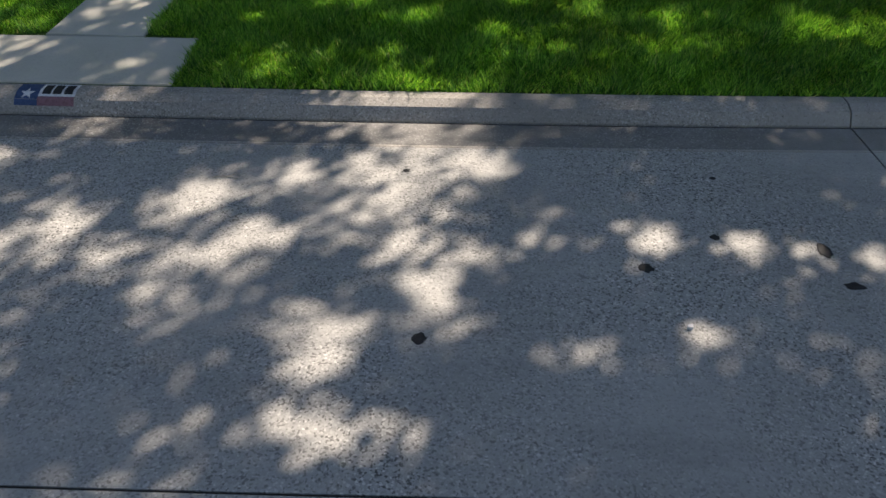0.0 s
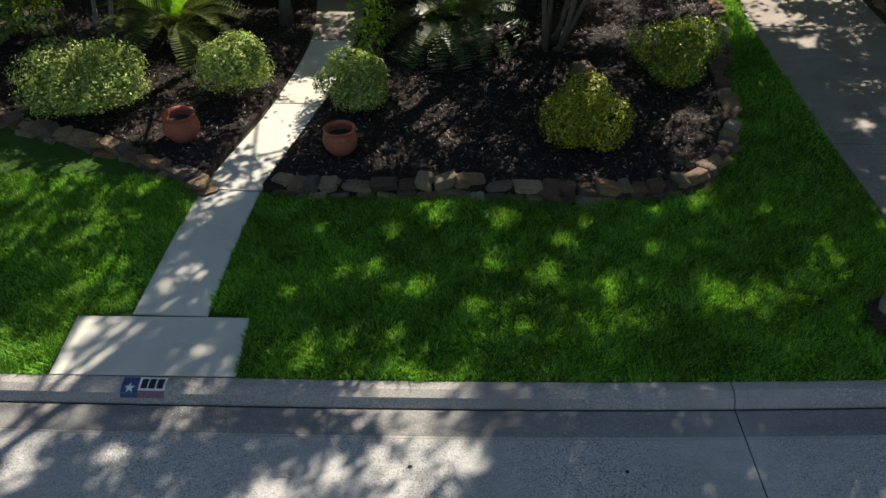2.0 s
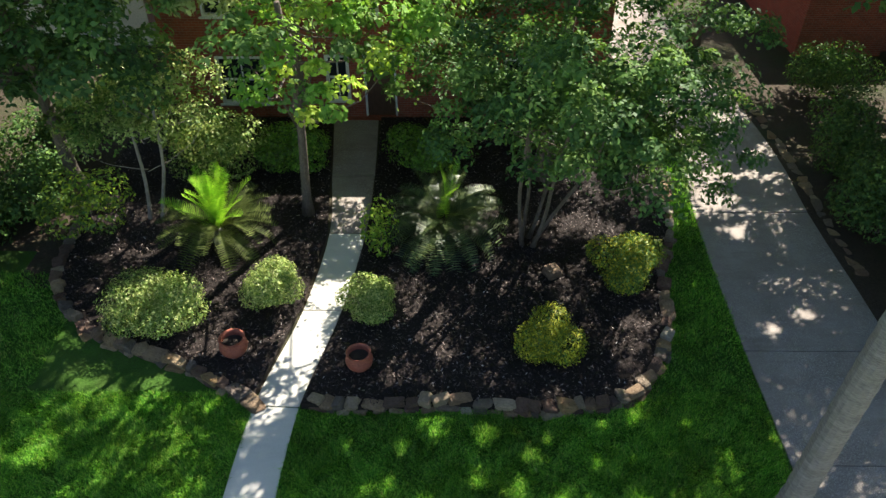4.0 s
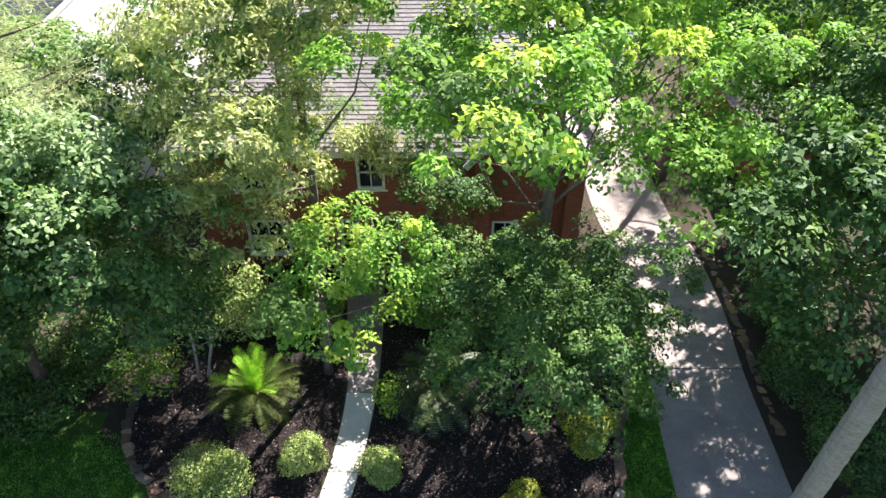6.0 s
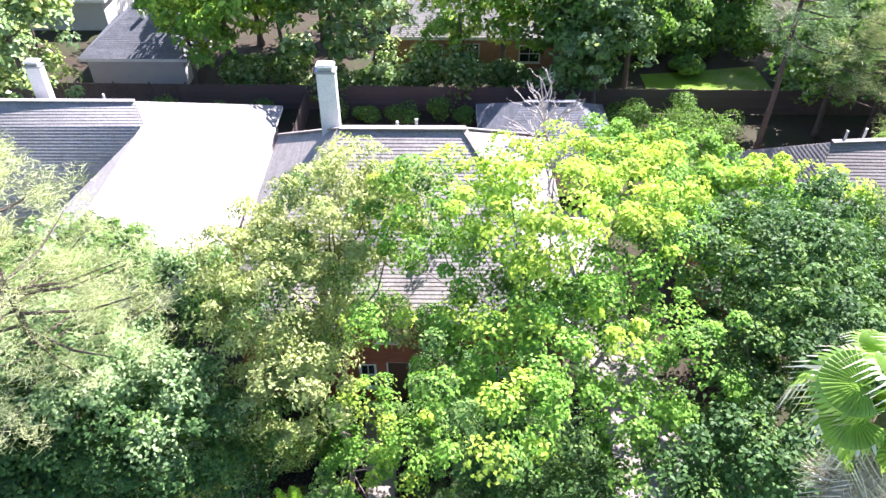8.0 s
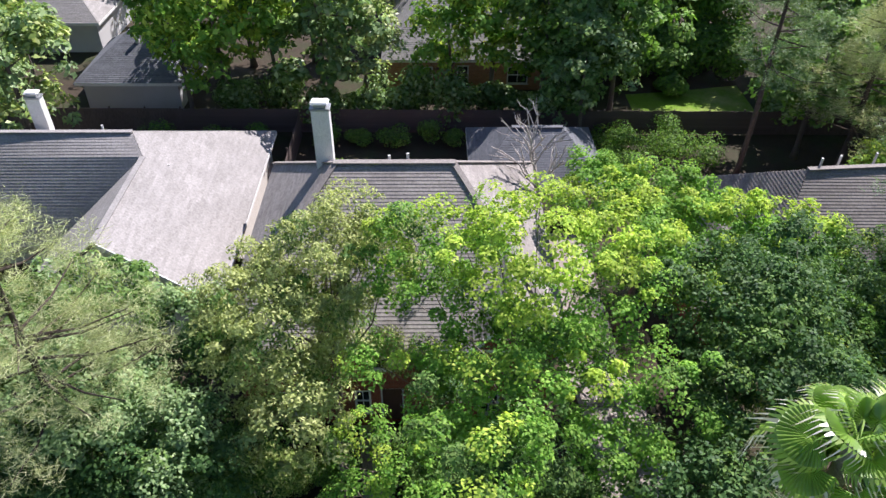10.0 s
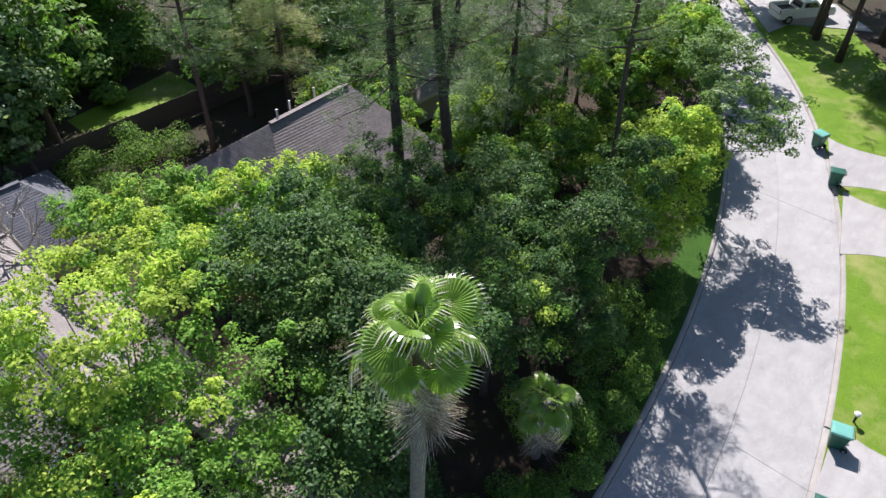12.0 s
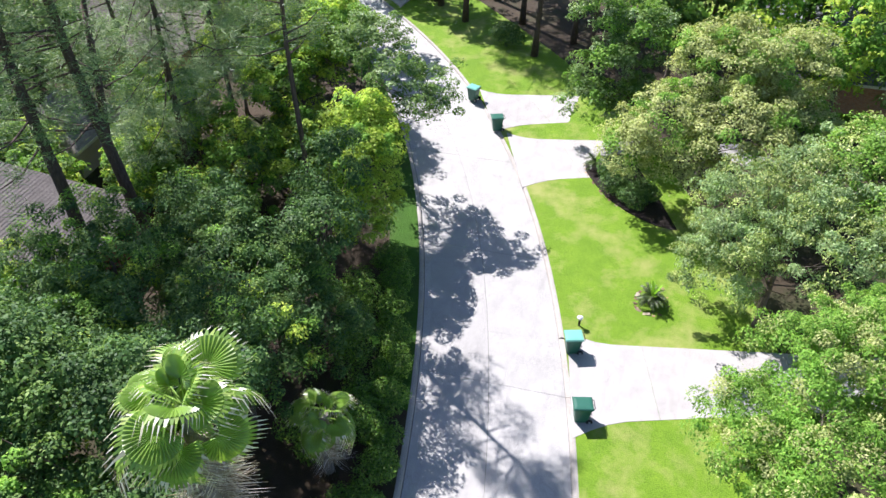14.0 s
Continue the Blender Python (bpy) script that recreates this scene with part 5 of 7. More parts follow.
def trees():
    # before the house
    tree(11, "tall broadleaf tree with lime-green topmost leaves over the front bed", (3.1, 16.6, 0.4), (3.0, 13.6, 12.0),
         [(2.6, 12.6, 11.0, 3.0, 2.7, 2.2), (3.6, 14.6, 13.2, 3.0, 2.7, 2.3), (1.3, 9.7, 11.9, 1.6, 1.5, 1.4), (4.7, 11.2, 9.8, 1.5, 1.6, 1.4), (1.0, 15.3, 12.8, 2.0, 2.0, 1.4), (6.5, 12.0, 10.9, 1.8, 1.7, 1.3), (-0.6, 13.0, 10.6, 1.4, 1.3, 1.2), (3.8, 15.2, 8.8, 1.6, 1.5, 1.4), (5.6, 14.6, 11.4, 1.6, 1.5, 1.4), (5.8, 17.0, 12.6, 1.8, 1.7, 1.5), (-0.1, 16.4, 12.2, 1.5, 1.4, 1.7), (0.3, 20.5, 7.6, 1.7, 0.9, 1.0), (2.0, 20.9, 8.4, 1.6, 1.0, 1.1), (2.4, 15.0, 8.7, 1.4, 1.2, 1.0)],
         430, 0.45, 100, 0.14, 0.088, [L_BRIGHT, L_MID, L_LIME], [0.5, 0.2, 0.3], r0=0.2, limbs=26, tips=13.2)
    tree(12, "pale olive-leaved oak rising before the house roof", (-3.4, 17.6, 0.4), (-2.9, 16.6, 10.6),
         [(-2.7, 17.4, 11.2, 2.3, 2.2, 2.2), (-4.4, 15.8, 9.6, 2.3, 2.4, 2.2), (-3.2, 12.6, 9.4, 1.2, 1.2, 1.1), (-1.0, 17.8, 11.4, 1.5, 1.4, 1.4), (-5.8, 18.0, 9.0, 2.0, 2.0, 2.2), (-5.0, 14.6, 6.2, 1.7, 1.5, 1.5), (-3.8, 15.6, 7.6, 1.6, 1.4, 1.4), (-2.4, 19.0, 9.6, 1.5, 0.9, 1.3), (-3.8, 18.5, 8.6, 1.7, 1.0, 1.5), (-2.6, 18.8, 5.6, 1.6, 0.8, 1.3), (-0.7, 18.9, 5.2, 1.3, 0.7, 1.0), (-4.8, 18.3, 5.2, 1.5, 0.9, 1.4)],
         500, 0.47, 85, 0.18, 0.075, [L_OLIVE, L_MID], [0.85, 0.15], r0=0.2, limbs=18, droop=0.6)
    tree(13, "slender young tree with fresh green leaves beside the path", (-2.87, 14.9, 0.38), (-2.6, 13.9, 6.2),
         [(-1.7, 12.4, 5.6, 1.6, 1.4, 1.6), (-0.4, 13.3, 5.8, 1.2, 1.2, 1.4), (-2.4, 12.0, 5.8, 1.1, 1.0, 1.3), (-2.2, 15.2, 5.3, 1.4, 1.0, 1.2)],
         84, 0.42, 80, 0.15, 0.09, [L_BRIGHT, L_LIME, L_MID], [0.45, 0.2, 0.35], BARK, 0.12, 0.06, limbs=14)
    tree(14, "multi-stemmed evergreen tree with small dark glossy leaves", (2.5, 13.8, 0.38), (2.9, 12.4, 4.8),
         [(2.6, 11.2, 5.0, 2.0, 1.9, 1.6), (4.1, 11.6, 4.9, 1.7, 1.8, 1.6), (1.6, 12.6, 4.7, 1.5, 1.6, 1.4), (3.2, 13.4, 5.6, 1.9, 1.8, 1.3), (4.6, 14.2, 3.4, 1.5, 1.3, 1.1), (0.9, 14.6, 3.6, 1.3, 1.2, 1.1), (2.6, 15.6, 3.4, 1.6, 1.2, 1.3), (4.2, 13.5, 2.9, 1.2, 1.0, 1.2), (2.9, 14.3, 3.2, 1.2, 1.0, 1.1), (0.6, 17.4, 4.7, 1.6, 1.0, 1.3), (0.5, 16.3, 3.7, 1.3, 1.0, 1.1), (4.7, 13.0, 3.0, 1.1, 1.0, 1.0), (3.3, 13.1, 3.3, 1.1, 0.9, 0.9), (5.3, 13.6, 4.2, 1.0, 1.0, 1.0), (6.0, 13.8, 5.0, 1.1, 1.0, 1.0)],
         410, 0.42, 95, 0.13, 0.07, [L_DARK, L_MID], [0.6, 0.4], BARK, 0.05, 0.028, 5, 0.9, 16, inner=0.45)
    # mostly L_DARK, standing in for the shadow of the taller trees
    tree(15, "dense tree at the edge of the lawn, leaves darkened for shade", (-8.9, 15.8, 0.4), (-8.2, 14.2, 7.6),
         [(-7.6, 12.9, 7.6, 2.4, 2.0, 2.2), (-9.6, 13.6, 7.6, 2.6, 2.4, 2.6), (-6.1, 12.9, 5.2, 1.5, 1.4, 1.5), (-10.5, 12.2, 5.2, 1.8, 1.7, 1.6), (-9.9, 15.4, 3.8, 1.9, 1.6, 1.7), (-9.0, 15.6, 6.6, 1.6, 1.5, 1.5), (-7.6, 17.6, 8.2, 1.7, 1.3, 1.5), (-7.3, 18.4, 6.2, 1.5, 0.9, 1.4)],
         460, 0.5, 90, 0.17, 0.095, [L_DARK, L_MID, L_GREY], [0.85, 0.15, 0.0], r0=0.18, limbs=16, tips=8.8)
    tree(16, "broad leafy tree beyond the west lawn", (-14.0, 17.5, 0.4), (-13.4, 16.6, 6.6),
         [(-13.2, 16.0, 7.0, 3.0, 2.8, 2.4), (-11.4, 18.4, 7.6, 2.6, 2.4, 2.2), (-15.5, 18.5, 6.6, 2.6, 2.5, 2.2)],
         200, 0.66, 70, 0.25, 0.15, [L_MID, L_GREY], [0.6, 0.4], r0=0.2, limbs=14)
    pine(17, "pine with pale needles at the west lawn", (-10.6, 13.6, 0.35), 15.4, 8.6, 3.9, 330, 0.18, (0.5, -0.3), per=100, needle=0.008, length=0.24, mat=L_PALE_PINE)
    tree(19, "shaded leafy tree at the edge of the west lawn", (-12.6, 14.2, 0.4), (-12.0, 13.2, 5.6),
         [(-11.4, 12.2, 6.0, 2.2, 1.9, 1.9), (-13.4, 12.0, 5.2, 2.2, 2.0, 1.9), (-10.2, 14.6, 5.0, 1.8, 1.8, 1.6), (-12.8, 10.4, 3.6, 1.6, 1.5, 1.4)], 210, 0.52, 75, 0.2, 0.12, [L_DARK, L_MID], [0.5, 0.5], r0=0.15, limbs=12)
    tree(18, "small dappled understorey tree in the west bed", (-6.6, 14.6, 0.4), (-6.2, 14.6, 3.6),
         [(-5.9, 15.2, 3.4, 1.4, 1.3, 0.9), (-7.2, 14.8, 3.2, 1.2, 1.1, 0.9)], 70, 0.42, 100, 0.11, 0.06, [L_PALE, L_MID], [0.7, 0.3], PALE_BARK, 0.05, 0.03, 2, 0.4, 10)
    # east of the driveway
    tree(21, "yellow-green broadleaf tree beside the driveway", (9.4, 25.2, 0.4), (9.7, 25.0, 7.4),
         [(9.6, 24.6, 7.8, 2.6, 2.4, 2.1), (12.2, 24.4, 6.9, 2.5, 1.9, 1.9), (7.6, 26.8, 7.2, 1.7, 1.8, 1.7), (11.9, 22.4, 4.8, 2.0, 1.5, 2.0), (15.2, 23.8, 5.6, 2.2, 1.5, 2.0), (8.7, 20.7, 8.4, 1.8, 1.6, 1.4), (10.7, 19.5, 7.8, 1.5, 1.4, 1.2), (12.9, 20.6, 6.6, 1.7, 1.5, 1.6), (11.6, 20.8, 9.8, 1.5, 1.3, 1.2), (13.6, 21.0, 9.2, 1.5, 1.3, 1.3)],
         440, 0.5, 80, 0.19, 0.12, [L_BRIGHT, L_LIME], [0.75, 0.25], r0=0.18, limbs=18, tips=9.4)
    east = "dark broadleaf trees east of the driveway"
    # the large L_DARK share paints this crown's shade into its leaves
    tree(30, "dense green tree arching over the driveway, leaves darkened as if shaded", (10.9, 11.6, 0.4), (10.2, 11.6, 9.2),
         [(8.3, 10.8, 9.7, 1.9, 1.7, 1.5), (9.8, 12.4, 11.0, 2.2, 2.0, 1.6), (11.6, 10.6, 9.8, 2.0, 1.7, 1.7), (8.0, 10.2, 7.4, 1.5, 1.4, 1.3), (11.8, 12.6, 8.6, 2.2, 2.0, 2.0), (10.6, 15.0, 9.6, 1.7, 1.6, 1.4), (9.6, 14.6, 11.8, 1.7, 1.6, 1.2), (8.6, 16.6, 10.6, 1.7, 1.6, 1.4), (11.2, 17.2, 11.2, 1.8, 1.7, 1.4), (11.0, 16.3, 8.2, 1.6, 1.4, 1.3), (9.9, 15.8, 6.5, 1.4, 1.6, 1.1), (12.6, 17.6, 8.6, 1.8, 1.6, 1.5), (10.2, 18.0, 7.2, 1.5, 1.5, 1.2), (7.0, 9.7, 10.4, 1.5, 1.2, 1.0), (5.7, 9.2, 9.8, 1.0, 0.9, 0.8), (8.6, 9.3, 9.6, 1.3, 1.0, 1.0)],
         660, 0.46, 72, 0.16, 0.1, [L_DARK, L_MID], [0.82, 0.18], r0=0.17, limbs=16, group=east)
    for k, (x, y, h, r, s) in enumerate(((13.2, 16.6, 10.2, 3.0, 32), (16.6, 13.0, 9.4, 3.0, 33), (17.4, 18.6, 10.2, 3.3, 34), (15.6, 20.4, 9.4, 2.5, 35), (21.6, 16.6, 8.6, 2.9, 36), (20.4, 12.2, 7.0, 2.5, 37))):
        tree(s, "dense dark-green broadleaf tree east of the driveway", (x, y, 0.4), (x + 0.3, y - 0.2, h - 2.2),
             [(x - 0.6, y - 0.7, h - 2.2, r * 0.85, r * 0.8, 1.9), (x + 1.0, y + 0.7, h - 1.9, r * 0.75, r * 0.8, 1.8), (x + 0.2, y - 1.4, h - 4.0, r * 0.8, r * 0.7, 1.7), (x - 1.0, y + 0.9, h - 3.4, r * 0.6, r * 0.6, 1.7)],
             215, 0.5, 90, 0.165, 0.08, [L_DARK, L_MID, L_BRIGHT, L_LIME], [0.72, 0.23, 0.05, 0.0] if s > 35 else [0.45, 0.35, 0.14, 0.06], r0=0.15, limbs=10, group=east)
    for k, (x, y, h, r, s) in enumerate(((30.5, 19.6, 6.6, 2.5, 91), (35.4, 18.6, 5.0, 2.2, 92), (27.6, 20.4, 5.6, 2.2, 93), (38.4, 21.0, 7.6, 2.8, 94), (33.6, 24.6, 7.6, 2.8, 95), (43.0, 20.6, 7.4, 2.6, 96), (29.8, 25.4, 6.4, 2.4, 97), (41.4, 25.4, 8.0, 2.8, 98), (27.6, 30.6, 5.0, 2.2, 151), (29.6, 33.6, 5.6, 2.4, 152), (26.6, 35.0, 5.4, 2.4, 153), (31.2, 27.2, 5.0, 2.1, 154), (36.6, 29.4, 6.0, 2.5, 155))):
        tree(s, "understorey tree beneath the pines", (x, y, 0.4), (x + 0.2, y, h - 2.0),
             [(x - 0.5, y - 0.6, h - 2.3, r * 0.9, r * 0.85, 1.8), (x + 0.9, y + 0.7, h - 2.6, r * 0.8, r * 0.8, 1.7), (x, y - 1.2, h - 4.0, r * 0.7, r * 0.7, 1.4)],
             130, 0.58, 64, 0.24, 0.14, [L_MID, L_BRIGHT, L_LIME], [0.3, 0.4, 0.3], r0=0.12, limbs=8, group="understorey trees beneath the pines")
    tree(41, "bright yellow-green tree leaning over the kerb", (30.2, 13.6, 0.4), (30.4, 12.9, 5.0),
         [(30.3, 12.6, 4.8, 2.3, 2.0, 2.8), (31.6, 13.2, 6.6, 2.0, 1.8, 1.8), (29.0, 12.4, 2.8, 1.6, 1.4, 1.6), (33.4, 13.0, 5.6, 1.7, 1.5, 1.6)], 230, 0.56, 90, 0.2, 0.12, [L_BRIGHT, L_LIME], [0.2, 0.8], r0=0.14, limbs=10)
    tree(45, "broad soft-needled pine with foliage near to the ground", (29.8, 22.8, 0.4), (29.9, 22.6, 15.5),
         [(28.9, 22.0, 9.8, 2.5, 2.3, 2.1), (31.2, 22.8, 12.4, 2.2, 2.2, 2.0), (28.4, 23.4, 6.4, 2.3, 2.1, 1.9), (32.2, 21.4, 7.4, 2.1, 2.0, 1.9), (30.0, 22.2, 14.8, 1.8, 1.8, 1.7), (34.2, 20.4, 9.6, 2.0, 1.8, 1.6), (26.6, 22.4, 11.8, 1.8, 1.6, 1.5)],
         330, 0.6, 100, 0.3, 0.03, [L_PINE], bark=PINE_BARK, r0=0.22, limbs=16, name="pine_tree", group="tall pines beside the street")
    tree(44, "bright lime-green tree beyond the oak", (43.5, 19.4, 0.4), (43.5, 19.0, 6.4),
         [(43.4, 18.6, 6.6, 2.4, 2.2, 1.9), (41.2, 19.4, 5.6, 2.0, 1.9, 1.7), (45.8, 19.6, 5.8, 2.1, 2.0, 1.7), (41.6, 21.8, 7.0, 1.9, 1.8, 1.6), (40.6, 18.4, 7.8, 1.6, 1.5, 1.3)], 280, 0.6, 70, 0.24, 0.14, [L_LIME, L_BRIGHT], [0.6, 0.4], r0=0.18, limbs=10)
    tree(42, "oak reaching out over the street", (39.5, 17.2, 0.4), (37.6, 14.8, 7.0),
         [(36.0, 12.4, 7.6, 2.4, 1.6, 1.0), (38.2, 14.6, 8.4, 2.6, 2.2, 1.2), (34.6, 10.8, 6.6, 1.3, 1.2, 0.8), (36.4, 9.9, 7.4, 1.5, 1.0, 0.7), (35.2, 9.2, 6.6, 0.9, 0.8, 0.6)], 165, 0.5, 62, 0.2, 0.11, [L_MID, L_GREY], [0.7, 0.3], r0=0.22, limbs=16)
    tree(43, "leafy tree in the planted strip by the street", (25.6, 13.8, 0.4), (25.8, 13.4, 4.4),
         [(25.8, 13.2, 4.6, 2.1, 1.9, 1.8), (23.6, 13.8, 4.0, 1.7, 1.6, 1.4), (22.4, 11.6, 7.4, 2.2, 1.6, 1.2), (26.6, 12.6, 7.6, 2.2, 1.6, 1.2)], 150, 0.58, 100, 0.18, 0.1, [L_DARK, L_MID], [0.75, 0.25], r0=0.12, limbs=10)
    for k, (x, y, h, f, rch, l) in enumerate(((20.4, 22.0, 22.0, 10.5, 4.2, (0.2, 0.1)), (23.3, 21.0, 22.0, 10.0, 4.4, (-1.4, 0.2)), (36.6, 23.4, 18.5, 7.0, 4.4, (-0.3, 0.3)), (37.6, 31.0, 20.0, 6.0, 4.4, (0.2, 0.4)), (41.0, 28.5, 18.0, 6.0, 4.6, (0, 0)), (18.6, 36.8, 18.0, 8.0, 3.8, (0.2, 0.2)), (28.5, 15.0, 19.5, 11.5, 3.2, (-0.3, -0.2)))):
        pine(50 + k, "tall pine with dark furrowed trunk and airy needles", (x, y, 0.4), h, f, rch, 220 if k > 5 else 330, 0.34 if k < 2 else 0.18, l, fork=(9.6, 1.5, 0.2, 5.5) if k == 1 else None)
    pine(160, "pine with pale grey-green needles behind the gardens", (25.6, 38.4, 0.4), 12.5, 3.4, 4.2, 330, 0.22, (0.2, 0.0), per=60, needle=0.014, length=0.34, mat=L_PALE_PINE)
    # across the street
    south = "trees along the far side of the street"
    tree(61, "broad olive-green tree spreading over a mulched bed", (40.0, -5.2, 0.3), (40.0, -5.8, 4.4),
         [(38.6, -2.6, 5.2, 3.0, 2.6, 2.2), (41.4, -5.4, 7.6, 3.4, 3.2, 2.4), (42.6, -8.8, 7.4, 3.2, 3.0, 2.3), (38.2, -6.6, 5.8, 3.2, 3.0, 2.2), (37.6, -0.8, 3.9, 1.9, 1.5, 1.5), (40.6, -9.6, 5.0, 2.8, 2.6, 2.2), (36.8, -4.4, 3.9, 1.8, 1.7, 1.4)],
         560, 0.66, 110, 0.19, 0.1, [L_OLIVE, L_BRIGHT], [0.78, 0.22], r0=0.26, limbs=20, group=south)
    tree(62, "dark green tree beside a driveway", (45.4, -0.6, 0.3), (45.2, -0.4, 5.0),
         [(44.8, 1.0, 5.0, 2.3, 2.2, 2.4), (46.4, -0.6, 6.8, 2.3, 2.3, 2.2), (44.0, 1.8, 2.8, 1.9, 1.9, 1.5), (46.6, 2.2, 8.0, 1.7, 1.7, 1.7), (44.2, -1.2, 3.4, 1.8, 1.6, 1.6)], 260, 0.58, 72, 0.22, 0.12, [L_MID, L_GREY, L_BRIGHT], [0.45, 0.25, 0.3], r0=0.18, limbs=12, group=south)
    tree(63, "grey-green fine-leaved tree at the lawn's edge", (28.6, -8.2, 0.3), (28.4, -7.8, 4.8),
         [(27.8, -5.4, 4.6, 2.6, 2.2, 2.1), (31.2, -6.4, 5.3, 2.6, 2.4, 2.2), (28.4, -9.8, 5.8, 3.2, 3.0, 2.3), (29.6, -4.7, 2.7, 1.5, 1.2, 1.3), (31.8, -9.0, 6.6, 2.4, 2.4, 2.0)],
         470, 0.5, 100, 0.17, 0.07, [L_GREY, L_PALE], [0.66, 0.34], r0=0.2, limbs=14, group=south, droop=0.7)
    tree(64, "bright green spreading tree beside the driveway", (19.2, -9.4, 0.3), (19.4, -8.6, 4.8),
         [(18.2, -6.2, 4.6, 2.6, 2.3, 2.0), (20.8, -8.6, 5.6, 3.2, 3.0, 2.2), (16.4, -8.4, 5.0, 2.7, 2.6, 2.1), (22.6, -10.6, 5.4, 3.0, 2.8, 2.2)],
         480, 0.5, 120, 0.17, 0.07, [L_BRIGHT, L_OLIVE, L_PALE], [0.74, 0.2, 0.06], PALE_BARK, r0=0.22, limbs=18, group=south, droop=0.5)
    tree(65, "leafy tree behind the olive-green one", (33.6, -13.0, 0.3), (33.6, -12.6, 5.4),
         [(33.4, -11.6, 6.8, 3.0, 2.8, 2.3), (35.6, -14.6, 6.0, 3.2, 3.0, 2.3), (29.8, -14.0, 6.2, 3.0, 3.0, 2.2)], 330, 0.6, 80, 0.19, 0.09, [L_BRIGHT, L_PALE, L_GREY], [0.5, 0.25, 0.25], r0=0.2, limbs=12, group=south)
    for k, (x, y) in enumerate(((56.0, 7.0), (59.0, 4.2), (62.0, 9.0), (54.6, 2.6))):
        pine(80 + k, "tall bare-trunked pine further up the street", (x, y, 0.3), 17 + k, 8.0, 3.6, 120, 0.24, (0, 0))


    # added pines, crowns out of view, placed to cast shade on the lawns
    for k, (x, y) in enumerate(((64.5, 17.0), (67.0, 12.6), (61.5, 14.0))):
        pine(90 + k, "tall pine shading the end of the lawns", (x, y, 0.3), 20, 10.0, 5.0, 330, 0.24, (0, 0), per=40, needle=0.03, length=0.4)


def far_woods():
    """Woods behind the gardens: a few tree forms, repeated and turned."""
    forms = []
    rng = np.random.default_rng(9)
    for k, mats in enumerate(([L_MID, L_BRIGHT], [L_MID, L_GREY], [L_BRIGHT, L_LIME], [L_GREY, L_PALE])):
        t = tree(100 + k, "leafy woodland tree beyond the gardens", (-6 + 9 * k, 72, 0.4), (-6 + 9 * k, 72, 8.5),
                 [(-6 + 9 * k, 72, 8.4, 3.0, 3.0, 3.2), (-4.6 + 9 * k, 71, 6.0, 2.4, 2.4, 2.6), (-7.8 + 9 * k, 72.6, 6.2, 2.4, 2.4, 2.6), (-6.3 + 9 * k, 70.6, 4.0, 2.3, 2.2, 1.9)],
                 115, 0.78, 34, 0.46, 0.26, mats, [0.6, 0.4], r0=0.2, limbs=8, group="woodland trees beyond the gardens")
        forms.append(t)
    spots = [(-33, 47), (-28, 44), (-14.2, 47.5), (-11.4, 50), (-7.2, 47.8), (-14.5, 55), (-9, 56), (-3.8, 48.2), (1.8, 47.6), (4.3, 49.2), (11.8, 47.0), (13.6, 52), (10.2, 48.8), (30, 47), (33, 43), (29.5, 54),
             (38, 37), (36, 45), (42, 45), (-20, 60), (-27, 66), (14, 62), (24, 62), (34, 58), (45, 54), (50, 46), (58, 38), (63, 44), (-36, 54), (-46, 50), (-40, 40), (-32, 30), (-30, 22), (-22, 20), (-24, 12), (64, 32), (70, 26), (52, 30), (46, 24),
             (50, -8), (50, -18), (58, -6), (64, 2), (68, 10), (72, -8), (46, -22), (36, -22), (26, -18), (18, -17), (12, -14), (60, -26), (74, 18), (10.5, 43.2), (24.0, 40.6), (30.5, 38.0), (-2.8, 62.5), (6, 66), (-17, 46.8), (-30, 52), (8.5, 47.4), (38, 50), (-24, 40), (-36, 22), (-20, 8), (-32, 10), (53, -3), (57, -13), (61, -3), (49, -13.5), (66, -14), (70, 3), (66, 18), (55, 24), (60, 30), (14.6, 57), (17.2, 58.5), (21.5, 59.5), (25.6, 58), (29, 49.5), (17.0, 58.0), (20.0, 57.4), (23.0, 57.0), (18.6, 62.0), (22.0, 61.0), (13.4, 46.2)]
    for i, (x, y) in enumerate(spots):
        t = copy_thing(forms[(i * 7 + i // 3) % 4], pose(x + rng.uniform(-0.6, 0.6), y + rng.uniform(-0.6, 0.6), 0.35, 0, 0, rng.uniform(0, 360)))
        s = rng.uniform(0.78, 1.2)
        t.scale = (s, s, s * rng.uniform(0.9, 1.15))


# ---- beds, lawn and small things ----
BED_R = [(-2.12, 8.93), (-1.0, 8.86), (0.6, 8.98), (2.0, 8.84), (3.0, 8.9), (4.0, 9.12), (4.75, 9.95), (5.25, 11.2), (5.42, 12.6), (5.9, 14.0), (6.35, 16.5), (6.5, 19.75), (-1.4, 19.75), (-1.3, 16.6), (-1.33, 14.1), (-1.6, 11.46)]
BED_L = [(-3.07, 9.03), (-3.9, 9.55), (-5.0, 10.1), (-6.0, 10.4), (-7.1, 11.05), (-8.0, 12.1), (-8.35, 13.2), (-8.4, 15.0), (-8.6, 19.75), (-2.86, 19.75), (-2.54, 16.6), (-2.29, 14.1), (-2.52, 11.46)]


def in_poly(P, poly):
    x, y = P[:, 0], P[:, 1]
    inside = np.zeros(len(P), bool)
    for (ax, ay), (bx, by) in zip(poly, poly[1:] + poly[:1]):
        c = (ay > y) != (by > y)
        with np.errstate(divide="ignore", invalid="ignore"):
            inside ^= c & (x < (bx - ax) * (y - ay) / (by - ay + 1e-12) + ax)
    return inside


